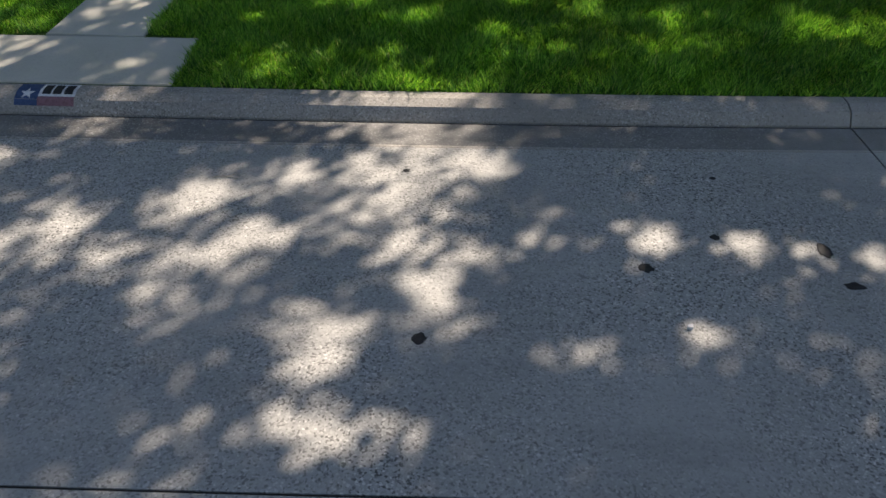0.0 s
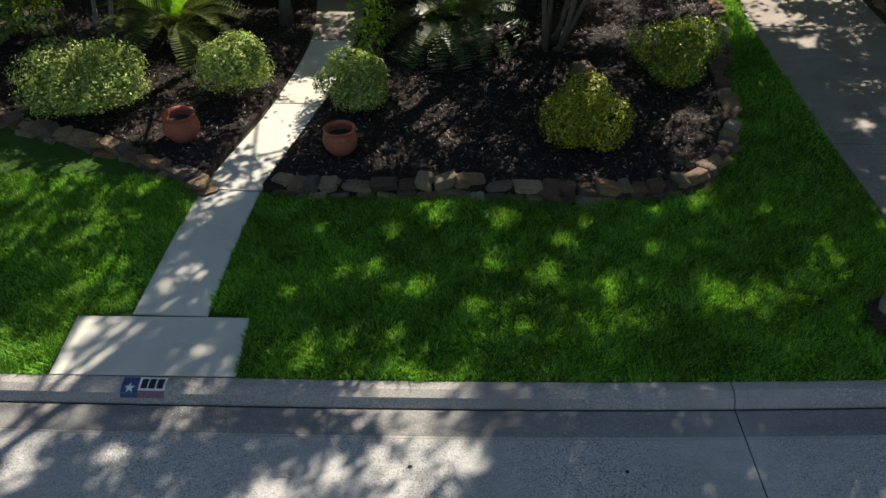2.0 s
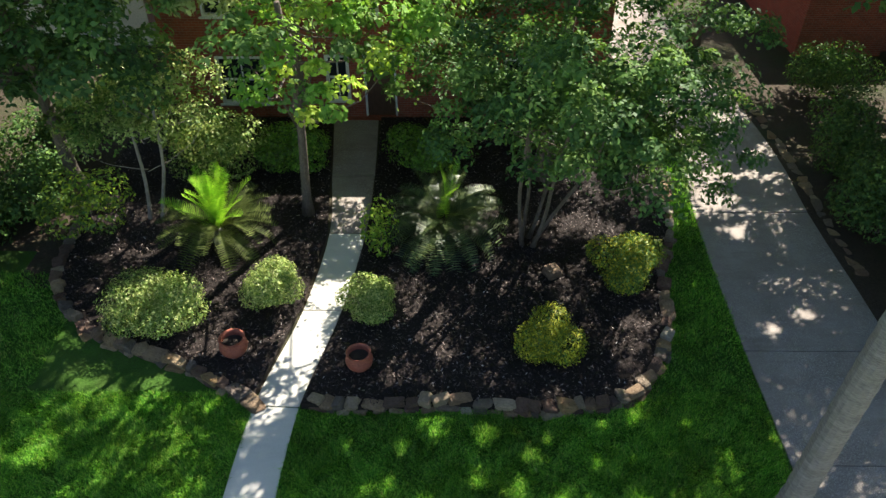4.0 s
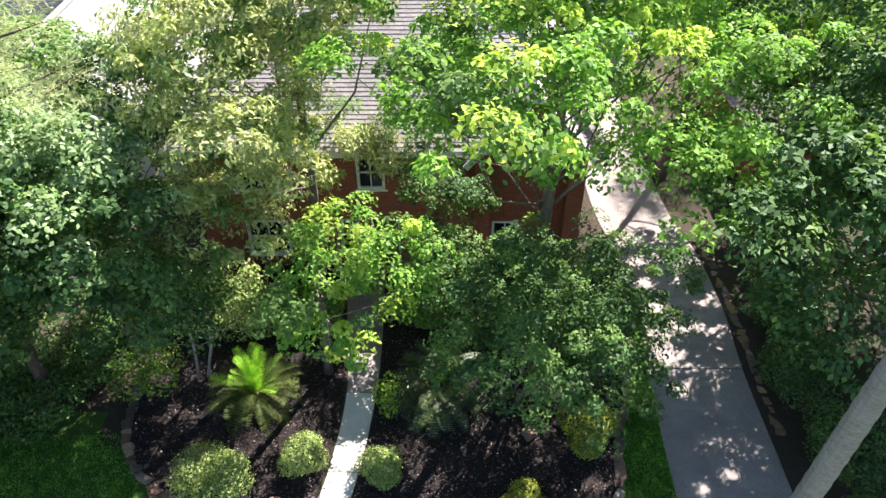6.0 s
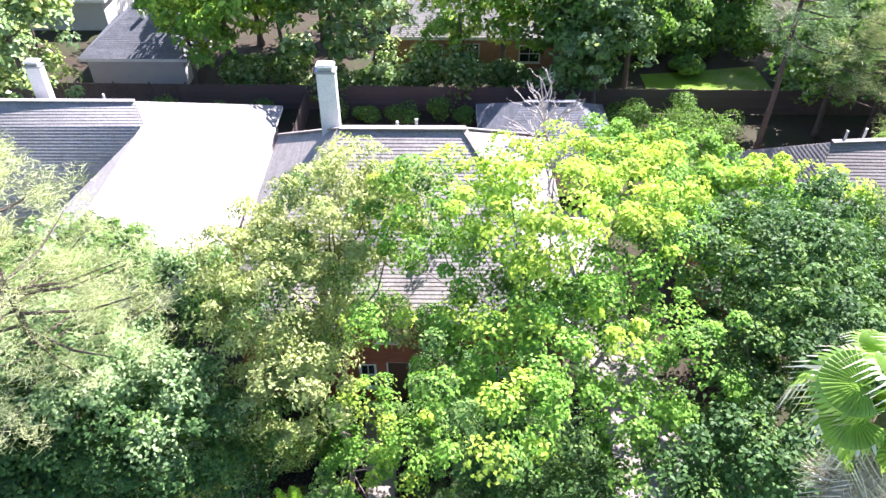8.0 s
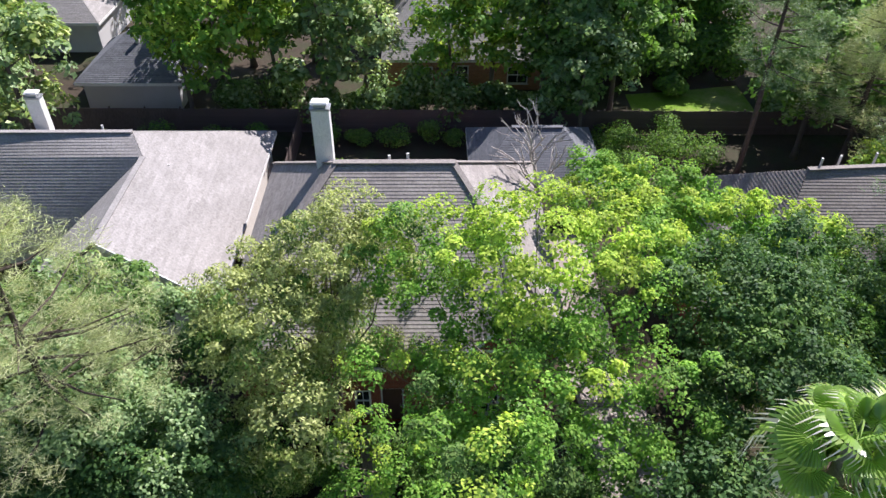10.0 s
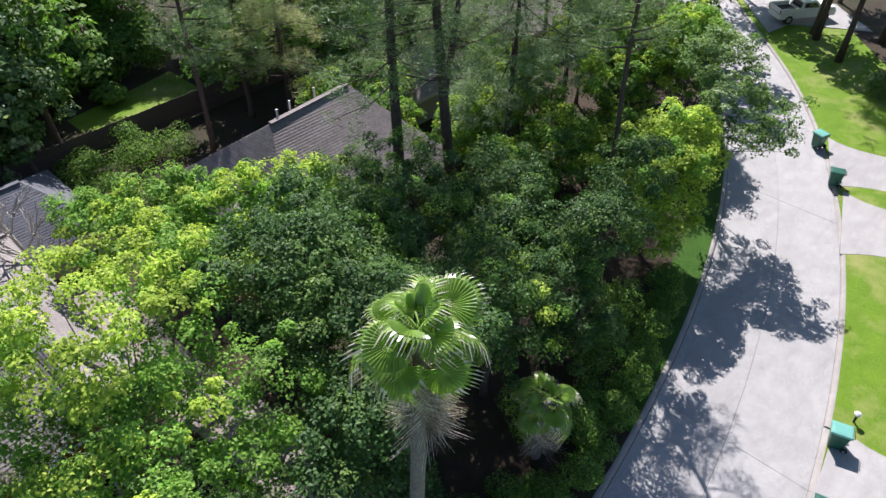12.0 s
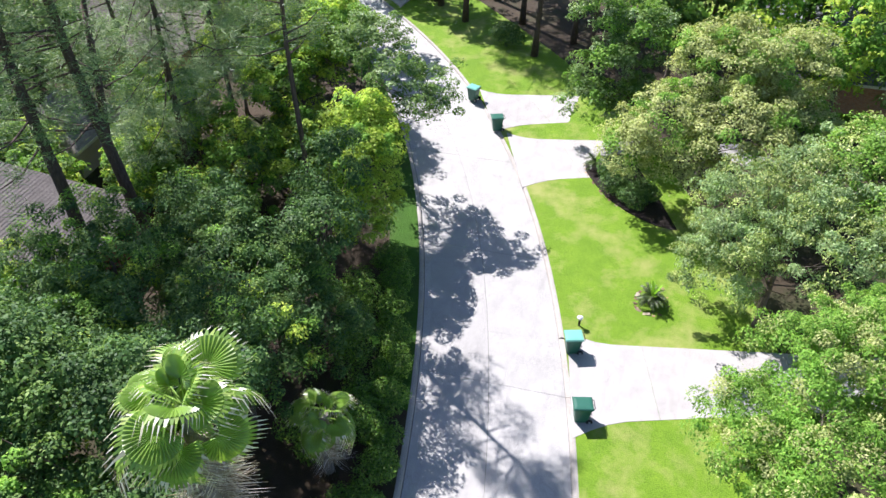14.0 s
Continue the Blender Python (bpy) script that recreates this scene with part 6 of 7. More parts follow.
def bed(name, poly, z, chips, seed):
    """A raised bed of dark mulch, with loose chips on it."""
    bm = bmesh.new()
    top = [bm.verts.new((x, y, z)) for x, y in poly]
    low = [bm.verts.new((x, y, 0.05)) for x, y in poly]
    bm.faces.new(top)
    for i in range(len(poly)):
        j = (i + 1) % len(poly)
        bm.faces.new((top[i], low[i], low[j], top[j]))
    bmesh.ops.recalc_face_normals(bm, faces=bm.faces)
    me = bpy.data.meshes.new(name)
    bm.to_mesh(me)
    bm.free()
    me.materials.append(MULCH)
    b = thing(name, "planting bed of dark shredded mulch", "planting bed", kind="structure", me=me)
    rng = np.random.default_rng(seed)
    xy = np.array(poly)
    P = rng.uniform(xy.min(0), xy.max(0), (chips * 2, 2))
    P = P[in_poly(P, poly)][:chips]
    P3 = np.c_[P, z + 0.016 + rng.uniform(0, 0.03, len(P))]
    N = np.c_[rng.normal(0, 0.45, (len(P), 2)), np.ones(len(P))]
    V = leaves_at(rng, P3, N, 0.07, 0.022, 0.3, 0.0)
    under("mulch_chips", cards("mulch_chips", V.reshape(-1, 3), CHIP), b, "loose dark mulch chips", kind="stuff")


def rock(seed, mat=None):
    """A rough angular stone: a chipped block with every corner pushed about."""
    rng = np.random.default_rng(seed)
    bm = bmesh.new()
    bmesh.ops.create_cube(bm, size=1)
    for v in bm.verts:
        v.co = Vector([c * f for c, f in zip(v.co, rng.uniform(0.62, 1.12, 3))])
    bmesh.ops.bevel(bm, geom=bm.edges[:], offset=rng.uniform(0.07, 0.13), segments=1, affect="EDGES")
    for v in bm.verts:
        v.co += Vector(rng.uniform(-0.04, 0.04, 3))
    me = bpy.data.meshes.new("stone")
    bm.to_mesh(me)
    bm.free()
    me.materials.append(mat or STONE)
    return me


def stone_border(line, label, seed, z0=0.24, courses_n=2):
    t = thing("stone_border", label, "stone edging")
    rng = np.random.default_rng(seed)
    rocks = [rock(seed * 20 + k) for k in range(12)]
    total = len(line) - 1
    for c in range(courses_n):
        s = 0.02 + 0.1 * c
        while s < total - 0.05:
            p = np.array(spline(line, s))
            q = np.array(spline(line, min(total, s + 0.05)))
            d = (q - p) / max(1e-6, np.linalg.norm(q - p))
            seg = np.linalg.norm(np.array(line[min(int(s) + 1, total)]) - np.array(line[int(s)]))
            w = rng.uniform(0.15, 0.32) if rng.uniform() < 0.72 else rng.uniform(0.32, 0.5)
            mid = p + d * w / 2
            h = rng.uniform(0.11, 0.16) if c == 0 else rng.uniform(0.08, 0.19)
            side = np.array([-d[1], d[0]]) * (rng.uniform(-0.03, 0.03) + 0.03 * c)
            m = pose(mid[0] + side[0], mid[1] + side[1], z0 + 0.15 * c + h / 2 - 0.02, rng.uniform(-16, 16), rng.uniform(-12, 12), math.degrees(math.atan2(d[1], d[0])) + rng.uniform(-16, 16) + (180 if rng.uniform() < 0.5 else 0)) @ Matrix.Diagonal((w * 1.12, rng.uniform(0.2, 0.34), h * 1.15, 1))
            under("stone", rocks[int(rng.integers(12))], t, m=m)
            s += (w + 0.006) / seg
    return t


def grass(name, label, areas, seed, keep_out, height=0.085):
    """Blades of grass over patches of lawn, in tufts of uneven length."""
    rng = np.random.default_rng(seed)
    P = np.concatenate([np.c_[rng.uniform(x0, x1, n), rng.uniform(y0, y1, n)] for x0, y0, x1, y1, n in areas])
    xs = np.linspace(-16, 12, 90)
    foot = np.interp(P[:, 0], xs, np.array([kerb_y(v) for v in xs]))
    ok = P[:, 1] > foot + 0.262
    for poly in keep_out:
        ok &= ~in_poly(P, poly)
    P, foot = P[ok], foot[ok]
    n = len(P)
    z = np.minimum(0.13 + 0.04 * (P[:, 1] - foot), 0.4) - 0.012
    B = np.c_[P, z]
    lean = rng.normal(0, 0.5, (n, 2)) + 0.35 * np.c_[np.sin(P[:, 0] * 7 + 3 * np.sin(P[:, 1] * 5)), np.cos(P[:, 1] * 8 + 2 * np.sin(P[:, 0] * 6))]
    patch = 0.9 + 0.3 * np.sin(P[:, 0] * 2.3 + np.sin(P[:, 1] * 3.1)) * np.sin(P[:, 1] * 1.9 + 1.3 * np.sin(P[:, 0] * 1.7)) + 0.2 * np.sin(P[:, 0] * 13 + 4 * np.sin(P[:, 1] * 9)) * np.sin(P[:, 1] * 15)
    h = height * rng.uniform(0.5, 1.3, n) * patch
    up = np.c_[lean, np.ones(n)] * h[:, None]
    w = rng.uniform(0, 2 * math.pi, n)
    s = np.c_[np.cos(w), np.sin(w), np.zeros(n)] * 0.0065
    V = np.stack([B - s, B + s, B + up], 1)
    thing(name, label, "grass", kind="stuff", me=cards(name, V.reshape(-1, 3), GRASS, c=3))


def pot(at, label, s=1.0):
    t = thing("terracotta_pot", label, "plant pot", pose(*at), "terracotta pots beside the path")
    prof = [(0.001, 0.0), (0.15, 0.0), (0.17, 0.02), (0.245, 0.12), (0.27, 0.22), (0.25, 0.3), (0.222, 0.345), (0.214, 0.365), (0.24, 0.395), (0.248, 0.415), (0.235, 0.425), (0.2, 0.41), (0.196, 0.35), (0.21, 0.28), (0.001, 0.275)]
    under("body", mesh_of("body", *lathe([(r * s, z * s) for r, z in prof]), TERRACOTTA, smooth=True), t)
    under("soil", mesh_of("soil", *lathe([(0.001, 0.3 * s), (0.12 * s, 0.295 * s), (0.204 * s, 0.285 * s)], 20), SOIL), t, "dark potting soil")
    return t


def wheeled_bin(at, turn, label, lid_mat, lid_label):
    """A wheeled rubbish cart with a tapered body."""
    t = thing("wheeled_bin", label, "rubbish bin", pose(*at, 0, 0, turn), "wheeled bins put out along the street")
    V = []
    rings = [(0.0, 0.25, 0.27), (0.05, 0.27, 0.29), (0.92, 0.33, 0.38), (0.925, 0.355, 0.405), (0.98, 0.355, 0.405)]
    for z, a, b in rings:
        c = 0.05
        for sx, sy in ((1, 1), (-1, 1), (-1, -1), (1, -1)):
            pts = [(a * sx, (b - c) * sy), ((a - c) * sx, b * sy)]
            V += [(px, py, z + 0.03) for px, py in (pts if sx * sy > 0 else pts[::-1])]
    F = []
    for i in range(len(rings) - 1):
        for k in range(8):
            F.append((i * 8 + k, i * 8 + (k + 1) % 8, (i + 1) * 8 + (k + 1) % 8, (i + 1) * 8 + k))
    F += [tuple(range(8))[::-1], tuple(range(32, 40))]
    under("body", mesh_of("body", V, F, BIN), t)
    L = [(0.37, 0.43, 1.012), (0.375, 0.435, 1.04), (0.33, 0.4, 1.085), (0.2, 0.28, 1.1)]
    V, F = [], []
    for a, b, z in L:
        V += [(a, b, z), (-a, b, z), (-a, -b, z), (a, -b, z)]
    for i in range(3):
        for k in range(4):
            F.append((i * 4 + k, i * 4 + (k + 1) % 4, (i + 1) * 4 + (k + 1) % 4, (i + 1) * 4 + k))
    F += [(3, 2, 1, 0), (12, 13, 14, 15)]
    under("lid", mesh_of("lid", V, F, lid_mat), t, lid_label)
    under("handle", mesh_of("handle", *joined([tube([(-0.24, 0.5, 1.0), (0.24, 0.5, 1.0)], [0.018, 0.018], 8), tube([(-0.24, 0.4, 0.97), (-0.24, 0.5, 1.0)], [0.02, 0.018], 6), tube([(0.24, 0.4, 0.97), (0.24, 0.5, 1.0)], [0.02, 0.018], 6)]), RUBBER), t)
    for sx in (-1, 1):
        w = under("wheel", mesh_of("wheel", *tube([(sx * 0.27, 0.34, 0.14), (sx * 0.33, 0.34, 0.14)], [0.14, 0.14], 18), RUBBER), t)
        under("hub", mesh_of("hub", *tube([(sx * 0.331, 0.34, 0.14), (sx * 0.345, 0.34, 0.14)], [0.06, 0.05], 12), CAP), w)
    return t


def pickup():
    """A white pickup on the driveway far up the street."""
    t = thing("pickup_truck", "white pickup truck parked on a shaded driveway", "truck", pose(67.6, 19.8, 0.34, 0, 0, -35))
    low = block(-2.7, -0.95, 0.45, 2.75, 0.95, 1.02, 0.08)
    hood = block(1.35, -0.92, 0.95, 2.7, 0.92, 1.18, 0.09)
    under("body", mesh_of("body", *joined([low, hood]), TRIM), t, "white painted body")
    V = [(-0.75, -0.9, 1.0), (1.5, -0.9, 1.05), (1.5, 0.9, 1.05), (-0.75, 0.9, 1.0), (-0.55, -0.72, 1.8), (0.75, -0.72, 1.82), (0.75, 0.72, 1.82), (-0.55, 0.72, 1.8)]
    under("cab", mesh_of("cab", V, [(0, 1, 5, 4), (1, 2, 6, 5), (2, 3, 7, 6), (3, 0, 4, 7), (4, 5, 6, 7)], TRIM), t)
    for s in (-1, 1):
        under("window", mesh_of("window", [(-0.45, s * 0.86, 1.15), (1.1, s * 0.86, 1.2), (0.65, s * 0.765, 1.7), (-0.42, s * 0.765, 1.68)], [(0, 1, 2, 3) if s < 0 else (3, 2, 1, 0)], GLASS), t)
        under("bed_side", mesh_of("bed_side", *block(-2.7, s * 0.93 - 0.05, 1.0, -0.8, s * 0.93 + 0.05, 1.4, 0.03), TRIM), t)
        for x in (-1.75, 1.75):
            w = under("wheel", mesh_of("wheel", *tube([(x, s * 0.72, 0.38), (x, s * 0.97, 0.38)], [0.38, 0.38], 20), RUBBER), t)
            under("rim", mesh_of("rim", *tube([(x, s * 0.971, 0.38), (x, s * 0.985, 0.38)], [0.22, 0.2], 14), CAP), w)
        under("tail_light", mesh_of("tail_light", *block(-2.74, s * 0.86 - 0.07, 0.95, -2.7, s * 0.86 + 0.07, 1.3), RED), t, "red tail light")
    under("windscreen", mesh_of("windscreen", [(1.36, -0.8, 1.2), (1.36, 0.8, 1.2), (0.82, 0.66, 1.74), (0.82, -0.66, 1.74)], [(0, 1, 2, 3)], GLASS), t)
    under("rear_window", mesh_of("rear_window", [(-0.71, 0.7, 1.25), (-0.71, -0.7, 1.25), (-0.6, -0.62, 1.7), (-0.6, 0.62, 1.7)], [(0, 1, 2, 3)], GLASS), t)
    under("load_bed", mesh_of("load_bed", *block(-2.64, -0.86, 1.03, -0.8, 0.86, 1.06), RUBBER), t, "dark bed liner")
    under("tailgate", mesh_of("tailgate", *block(-2.72, -0.9, 1.0, -2.64, 0.9, 1.4, 0.02), TRIM), t)


def garden_things():
    pickup()
    bed("planting_bed_east", BED_R, 0.43, 26000, 1)
    bed("planting_bed_west", BED_L, 0.43, 16000, 2)
    stone_border([(-2.05, 9.0), (-1.0, 8.9), (0.6, 9.0), (2.0, 8.86), (3.0, 8.92), (4.0, 9.14), (4.75, 9.95), (5.25, 11.2), (5.45, 12.6), (5.95, 14.0), (6.4, 16.4)], "dry-stacked brown fieldstones edging the east bed", 5)
    stone_border([(-8.35, 14.4), (-8.33, 13.2), (-8.0, 12.1), (-7.1, 11.02), (-6.0, 10.38), (-5.0, 10.06), (-3.9, 9.5), (-3.16, 9.06)], "dry-stacked brown fieldstones edging the west bed", 6)
    stone_border([(9.95, 12.6), (9.95, 14.5), (10.0, 16.5), (10.05, 18.6), (9.95, 20.6)], "low brown fieldstones along the driveway", 7, 0.3, 1)
    pot((-3.62, 10.2, 0.42), "round terracotta pot of bare soil on mulch", 1.05)
    pot((-1.1, 9.85, 0.42), "round terracotta pot with soil beside the path", 1.0)
    lone = thing("boulder", "tan fieldstone lying in the mulch", "rock", pose(2.95, 12.6, 0.5, 4, 6, 30), me=rock(91))
    lone.scale = (0.42, 0.34, 0.3)
    round_bushes = "clipped round bushes along the path"
    bush(201, "large clipped variegated bush, sunlit", (-5.3, 11.0, 0.41), (1.55, 1.2, 1.15), 0.05, 17000, [L_PALE, L_MID], (0.75,), round_bushes, 11)
    bush(202, "round clipped variegated bush beside the path", (-3.14, 11.62, 0.41), (0.98, 0.92, 1.0), 0.052, 9000, [L_PALE, L_MID], (0.8,), round_bushes)
    bush(203, "round clipped pale-green bush at the path's edge", (-1.06, 11.35, 0.41), (0.94, 0.86, 0.88), 0.052, 8000, [L_PALE, L_MID], (0.7,), round_bushes)
    bush(204, "rounded golden-leaved bush among mulch", (2.58, 10.2, 0.41), (1.05, 0.95, 1.0), 0.05, 9500, [L_GOLD, L_MID], (0.8,), "golden bushes in the east bed", 8, lobes=[(-0.26, -0.12, 0.5), (0.3, -0.16, 0.46), (0.04, 0.24, 0.62), (-0.05, 0.0, 0.4)])
    bush(205, "rounded golden-green bush near the stone edge", (4.46, 12.42, 0.41), (1.2, 1.1, 1.1), 0.055, 10500, [L_GOLD, L_MID], (0.42,), "golden bushes in the east bed", 9)
    bush(206, "loose leafy shrub beside the path", (-0.95, 13.45, 0.41), (0.7, 0.65, 1.1), 0.11, 520, [L_LIME, L_BRIGHT], (0.7,), "", 7, lobes=[(-0.2, 0.0, 0.75), (0.25, 0.1, 0.6), (0.0, -0.25, 0.35), (0.1, 0.2, 0.9), (-0.25, 0.2, 0.4)])
    bush(207, "green shrub below the window", (-3.6, 16.9, 0.41), (1.5, 1.1, 1.15), 0.1, 5600, [L_BRIGHT, L_MID], (0.7,), "shrubs against the house", 9)
    bush(208, "green shrub beside the porch path", (-0.3, 17.0, 0.41), (1.5, 1.1, 1.1), 0.1, 5000, [L_BRIGHT, L_MID], (0.6,), "shrubs against the house", 9)
    bush(209, "loose yellow-green shrub at the bed's end", (-8.0, 14.2, 0.41), (1.5, 1.2, 1.2), 0.12, 1300, [L_LIME, L_MID], (0.5,), "", 9, lobes=[(-0.3, -0.2, 0.4), (0.25, -0.1, 0.5), (0.0, 0.3, 0.7), (0.35, 0.25, 0.85), (-0.2, 0.1, 0.9)])
    bush(210, "sunlit pale-leaved shrub below the window", (-5.6, 16.6, 0.41), (2.2, 1.4, 2.0), 0.09, 9000, [L_PALE, L_MID], (0.75,), "shrubs against the house", 11)
    for k, (x, y, w) in enumerate(((-10.6, 13.4, 2.0), (-11.8, 15.2, 2.2), (-9.9, 15.0, 1.8), (-12.4, 13.2, 1.9), (-9.9, 17.2, 2.0))):
        bush(430 + k, "shaded shrub below the trees beside the west lawn", (x, y, 0.38), (w, w, w * 0.75), 0.12, 3000, [L_DARK, L_MID], (0.7,), "shrubs beside the west lawn", 9)
    bush(211, "dark evergreen shrub against the wall", (3.6, 18.4, 0.41), (2.6, 1.3, 1.5), 0.08, 8000, [L_DARK, L_MID], (0.8,), "shrubs against the house", 11)
    for k, (x, y, w, h) in enumerate(((11.0, 9.0, 1.6, 1.7), (10.9, 11.6, 1.5, 2.2), (10.9, 14.2, 1.7, 2.0), (11.1, 17.0, 1.6, 2.1), (11.9, 7.9, 1.5, 1.4), (12.6, 20.9, 2.0, 1.8), (11.6, 6.9, 1.3, 1.1))):
        bush(220 + k, "dark leafy shrub along the driveway", (x, y, 0.34), (w, w * 1.1, h), 0.1, 5200, [L_DARK, L_MID], (0.7,), "dark shrubs along the driveway", 10)
    for k, (x, y, w, h) in enumerate(((13.0, 8.7, 1.7, 1.3), (14.4, 7.9, 1.5, 1.1), (17.4, 9.2, 1.9, 1.6), (19.2, 9.0, 1.7, 1.3), (21.6, 10.4, 2.0, 1.7), (23.6, 10.8, 1.8, 1.4), (25.4, 11.4, 1.9, 1.6), (16.6, 10.6, 2.0, 2.0), (12.6, 7.3, 1.4, 1.0), (14.0, 7.2, 1.3, 0.9), (16.0, 7.6, 1.5, 1.1), (17.8, 7.7, 1.4, 1.0), (19.6, 8.1, 1.5, 1.1), (21.4, 8.5, 1.5, 1.2), (23.2, 9.0, 1.6, 1.2), (25.0, 9.5, 1.5, 1.1), (26.8, 10.0, 1.6, 1.3), (28.4, 10.6, 1.5, 1.2))):
        bush(260 + k, "dark leafy shrub in the strip by the kerb", (x, y, 0.3), (w, w * 0.95, h), 0.11, 3200, [L_MID, L_BRIGHT], (0.5,), "shrubs in the strip by the kerb", 9)
    sago_palm(301, "sago palm with a burst of bright new fronds", (-4.75, 13.75, 0.43), 1.6, 40, 24, "sago palms in the front beds", False, L_SAGO_OLD)
    sago_palm(302, "dark sago palm with drooping fronds", (0.5, 13.95, 0.43), 1.75, 60, 3, "sago palms in the front beds", True)
    sago_palm(303, "small sago palm in a stone-edged bed", (29.0, -3.05, 0.3), 0.95, 30, 6, "sago palms across the street")
    sago_palm(304, "small sago palm at a mulched bed's tip", (40.7, 0.75, 0.3), 1.0, 30, 2, "sago palms across the street")
    fan_palm(311, "tall fan palm with a skirt of dry fronds", (5.92, 6.55, 0.18), (7.55, 7.55, 15.3), 0.75, 0.96, 20, 40, 0.2, "fan palms by the kerb")
    fan_palm(312, "short fan palm in deep shade by the kerb", (15.6, 9.3, 0.25), (15.5, 9.1, 4.4), 0.72, 0.9, 13, 12, 0.2, "fan palms by the kerb")
    dead_tree()
    for k in range(17):
        x = -13.0 + 2.9 * k
        if not 12.5 < x < 24:
            bush(400 + k, "shaded leafy shrub behind the back fence", (x, 46.6 + 1.1 * math.sin(2.3 * k), 0.35), (2.6, 2.2, 3.0 + 1.2 * math.sin(1.7 * k)), 0.36, 1500, [L_MID, L_GREY], (0.6,), "shrubs behind the back fence", 8, 3)
    for k, (x, y, w, h) in enumerate(((14.2, 52.6, 3.4, 4.2), (16.6, 53.4, 3.6, 3.6), (19.2, 52.9, 3.2, 4.4), (21.6, 53.6, 3.6, 3.8), (24.2, 52.8, 3.6, 4.6), (17.6, 55.6, 3.4, 4.8), (22.8, 56.0, 3.6, 5.0), (26.4, 50.6, 3.4, 4.6), (18.4, 50.4, 1.6, 1.4))):
        bush(480 + k, "tall leafy shrub bordering a sunlit back lawn", (x, y, 0.35), (w, w, h), 0.34, 2600, [L_MID, L_BRIGHT], (0.6,), "shrubs bordering the back lawn", 10, 3)
    for k, (x, y, w, h) in enumerate(((-6.6, 42.6, 1.6, 1.5), (-4.6, 43.0, 1.3, 1.1), (-2.2, 42.9, 1.7, 1.3), (0.4, 43.1, 1.4, 1.7), (2.0, 42.8, 1.3, 1.0), (-5.6, 38.6, 1.5, 1.2), (-2.6, 37.4, 1.7, 1.5), (0.6, 38.4, 1.5, 1.1), (12.4, 38.6, 1.9, 1.7), (14.4, 36.4, 1.6, 1.3), (11.2, 40.6, 2.2, 1.8), (13.0, 41.6, 2.0, 1.6), (14.8, 40.4, 2.3, 2.0), (16.6, 41.8, 2.1, 1.7), (18.2, 40.4, 2.2, 1.9), (12.6, 43.0, 1.9, 1.5), (15.8, 43.2, 2.0, 1.8), (-14.0, 43.0, 1.7, 1.3), (-11.4, 42.9, 1.5, 1.4), (-18.0, 43.0, 1.8, 1.5))):
        bush(460 + k, "garden shrub before the back fence", (x, y, 0.38), (w, w, h), 0.15, 1400, [L_MID, L_BRIGHT], (0.65,), "garden shrubs before the back fence", 8, 3)
    walk_poly = [*[spline(WALK_L, 0.5 * k) for k in range(5)], *[spline(WALK_R, 0.5 * k) for k in range(4, -1, -1)]]
    drive_poly = [(5.95, 5.4), (6.55, 7.0), (6.6, 10.4), (6.64, 13.0), (6.8, 15.4), (7.2, 18.0), (12, 18), (12, 5.4)]
    grass("lawn_grass", "sunlit and shaded green lawn grass blades", [(-9.6, 5.5, 6.7, 9.3, 400000), (-13.5, 5.5, -7.4, 12.6, 80000), (4.2, 9.2, 7.0, 17.6, 70000)], 7, [BED_R, BED_L, [(-3.84, 5.4), (-1.77, 5.4), (-1.79, 6.46), (-2.3, 6.56), (-3.2, 6.56), (-3.84, 6.46)], walk_poly, drive_poly, [(-3.1, 9.06), (-2.1, 8.98), (-1.5, 11.5), (-1.2, 14.0), (-1.2, 18), (-2.9, 18), (-2.3, 14.0), (-2.62, 11.4)]])
    wheeled_bin((24.9, 0.52, 0.09), 196, "dark green wheeled bin with teal lid at the kerb", LID, "teal plastic lid")
    wheeled_bin((21.0, -0.3, 0.09), 193, "dark green wheeled bin beside a driveway", BIN, "")
    wheeled_bin((48.0, 10.4, 0.06), 160, "green wheeled bin at the corner of a lawn", LID, "teal plastic lid")
    wheeled_bin((44.2, 7.9, 0.06), 200, "green wheeled bin standing at a driveway's mouth", BIN, "")
    lamp = thing("garden_light", "low dark garden light with pale cap on the lawn", "garden light", pose(26.6, 0.35, 0.15))
    under("post", mesh_of("post", *tube([(0, 0, -0.05), (0, 0, 0.42)], [0.05, 0.05], 10), BLACK), lamp)
    under("lantern", mesh_of("lantern", *lathe([(0.001, 0.42), (0.1, 0.42), (0.12, 0.55), (0.001, 0.56)], 12), CAP), lamp)
    under("cap", mesh_of("cap", *lathe([(0.001, 0.66), (0.1, 0.62), (0.16, 0.565), (0.15, 0.561), (0.001, 0.561)], 12), WHITE), lamp, "pale conical cap")
    # gold-green flat stones and droppings of leaves on the road
    for k, (x, y) in enumerate(((25.7, -0.8), (25.55, -1.55), (30.4, -0.7))):
        s = thing("stepping_stone", "pale round stepping stone set in the lawn", "stepping stone", pose(x, y, 0.135), "stepping stones in the lawn")
        under("disc", mesh_of("disc", *lathe([(0.001, 0.03), (0.2, 0.03), (0.22, 0.02), (0.22, 0.0), (0.001, 0.0)], 18), WALK), s)
    ring = [(28.25, -2.5), (29.0, -2.3), (29.9, -2.6), (30.3, -3.3), (29.8, -3.9), (28.9, -3.95), (28.2, -3.4), (28.25, -2.5)]
    stone_border(ring, "low pale fieldstones round a sago palm", 8, 0.12, 1)
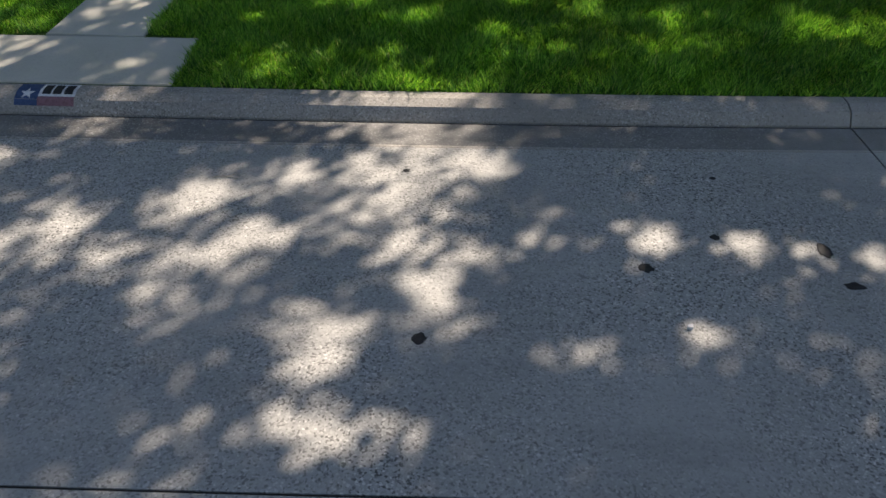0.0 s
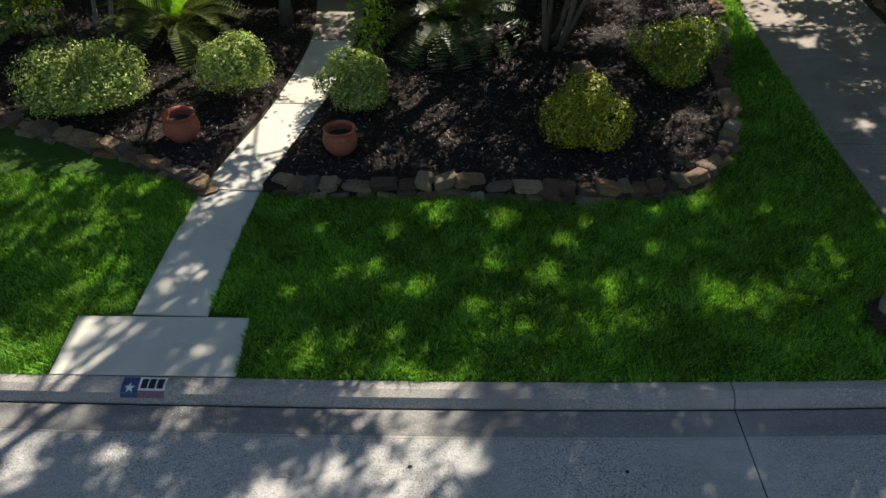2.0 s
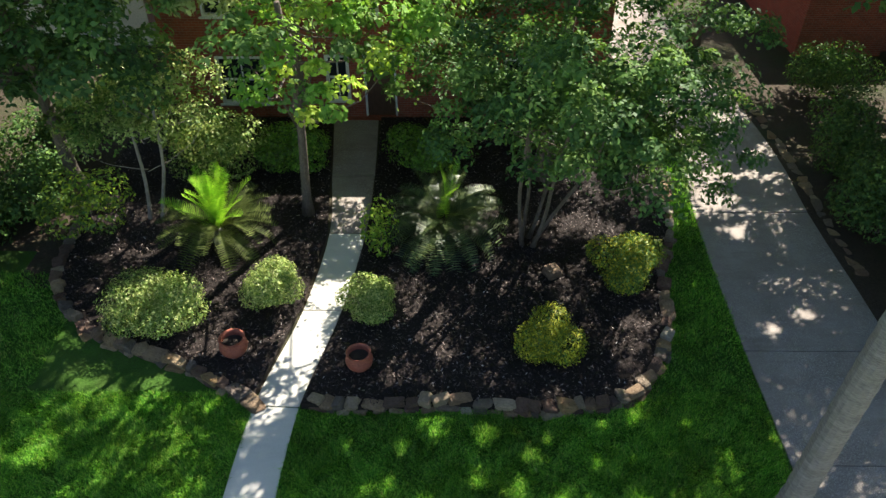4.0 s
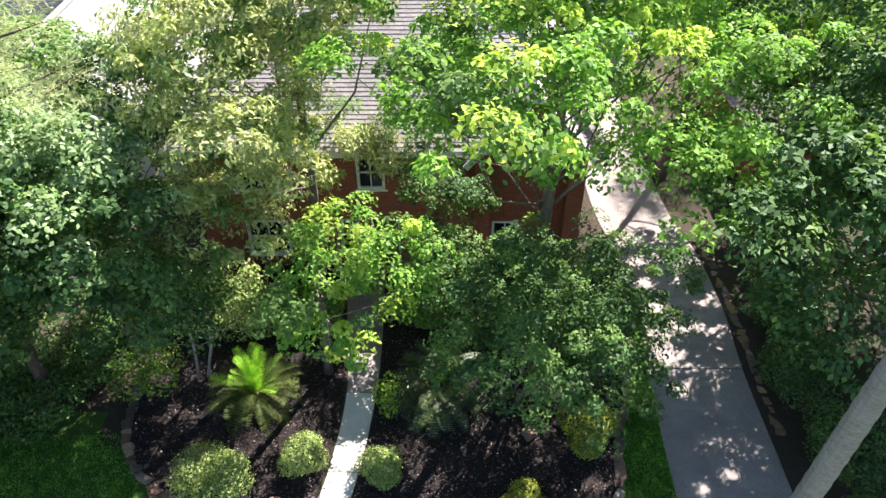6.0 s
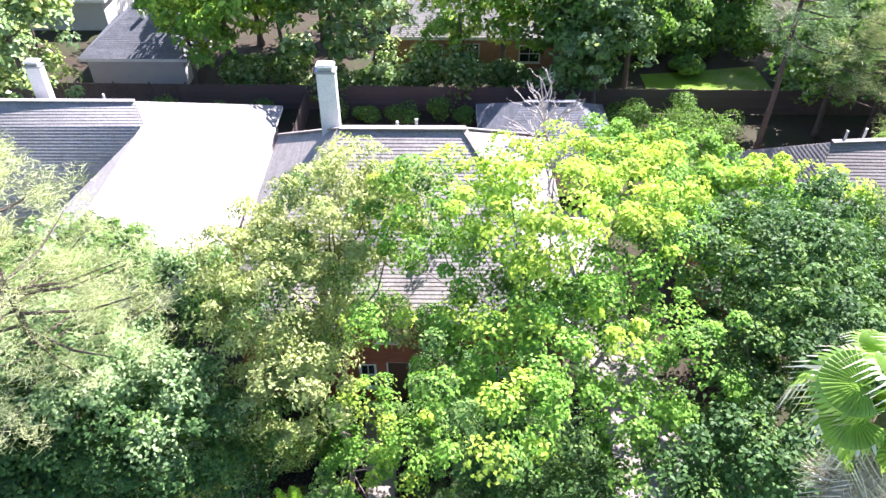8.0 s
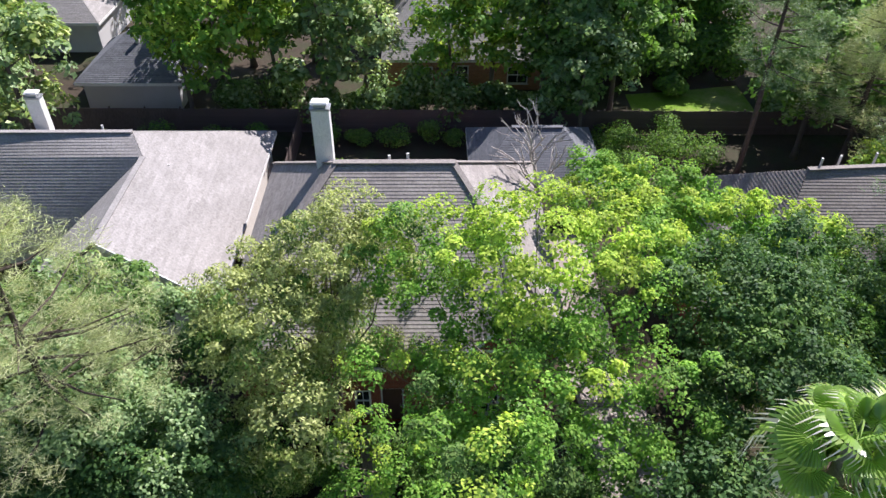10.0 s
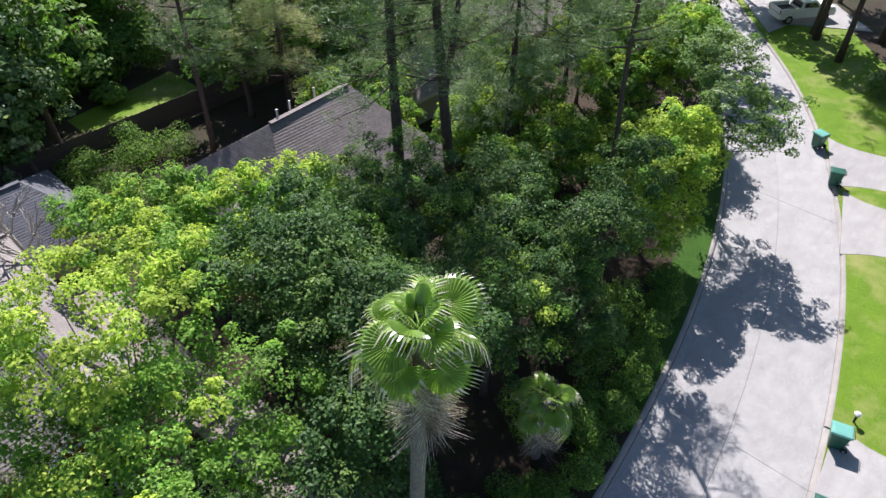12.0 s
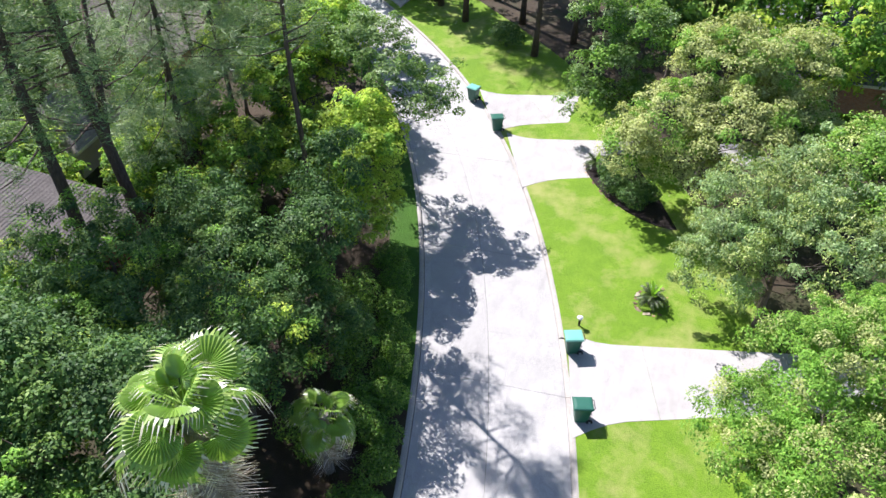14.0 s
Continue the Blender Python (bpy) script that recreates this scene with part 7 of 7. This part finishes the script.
    bed("planting_bed_ring", [(28.3, -2.55), (29.0, -2.35), (29.85, -2.65), (30.2, -3.3), (29.75, -3.85), (28.9, -3.9), (28.25, -3.4)], 0.2, 400, 4)
    SOUTH_EDGE = [(41.2, 1.5), (40.2, 1.3), (39.1, 0.7), (37.8, -0.1), (37.2, -0.7), (36.6, -1.4), (36.1, -2.1), (35.6, -3.1), (35.4, -4.0), (35.6, -5.0)]
    bed("planting_bed_south", SOUTH_EDGE + [(34.6, -6.4), (33.6, -8.6), (36, -11), (44, -10), (44, -3), (42.2, 0.6)], 0.3, 3000, 3)
    stone_border(SOUTH_EDGE, "low pale fieldstones along the mulched bed", 9, 0.12, 1)
    bush(240, "dark clipped shrub under the olive tree", (39.0, -0.5, 0.3), (2.2, 2.0, 1.7), 0.12, 4500, [L_DARK, L_MID], (0.75,), "dark shrubs across the street", 9)
    bush(241, "dark clipped shrub in the mulched bed", (37.6, -2.0, 0.3), (1.8, 1.8, 1.3), 0.12, 4500, [L_DARK, L_MID], (0.75,), "dark shrubs across the street", 9)
    bush(242, "round dark shrub among pine trunks", (57.2, 9.6, 0.3), (2.2, 2.2, 1.7), 0.14, 4500, [L_DARK, L_MID], (0.75,), "dark shrubs across the street", 9)
    rng = np.random.default_rng(17)
    # dark marks and litter on the street
    for k, (x, y, a, b) in enumerate(((1.70, 3.53, 0.045, 0.05), (0.38, 2.90, 0.042, 0.045), (2.195, 3.85, 0.032, 0.03), (0.21, 4.57, 0.024, 0.025), (2.37, 4.55, 0.026, 0.022), (2.835, 3.73, 0.045, 0.08), (2.885, 3.405, 0.06, 0.035))):
        n = 14
        V = [(a * math.cos(w) * f, b * math.sin(w) * f, 0) for w, f in ((2 * math.pi * q / n, rng.uniform(0.75, 1.2)) for q in range(n))]
        top = [(vx * 0.8, vy * 0.8, 0.003) for vx, vy, _ in V]
        me = mesh_of("tar_spot", V + top, [tuple(range(n, 2 * n))] + [(q, (q + 1) % n, n + (q + 1) % n, n + q) for q in range(n)], BLACK)
        thing("tar_spot", "small black tar spot on the street", "stain", pose(x, y, 0.001), "tar spots on the street", me=me)
    pebble = thing("pebble", "small white pebble on the street", "pebble", pose(1.834, 3.02, 0.012), me=rock(92, WHITE))
    pebble.scale = (0.035, 0.03, 0.028)
    twig = thing("twig", "dry twig with leaf scraps on the street", "twig", pose(-1.04, 4.42, 0.006))
    under("stick", mesh_of("stick", *joined([tube([(-0.1, 0, 0.004), (0.02, 0.015, 0.008), (0.13, -0.01, 0.004)], [0.004, 0.005, 0.003], 5), tube([(0.02, 0.015, 0.008), (0.09, 0.05, 0.01)], [0.004, 0.002], 5)]), DEAD_WOOD), twig)


ground()
street()
front_walk()
driveways()
address_plate()
houses()
fence()
garden_things()
trees()
far_woods()
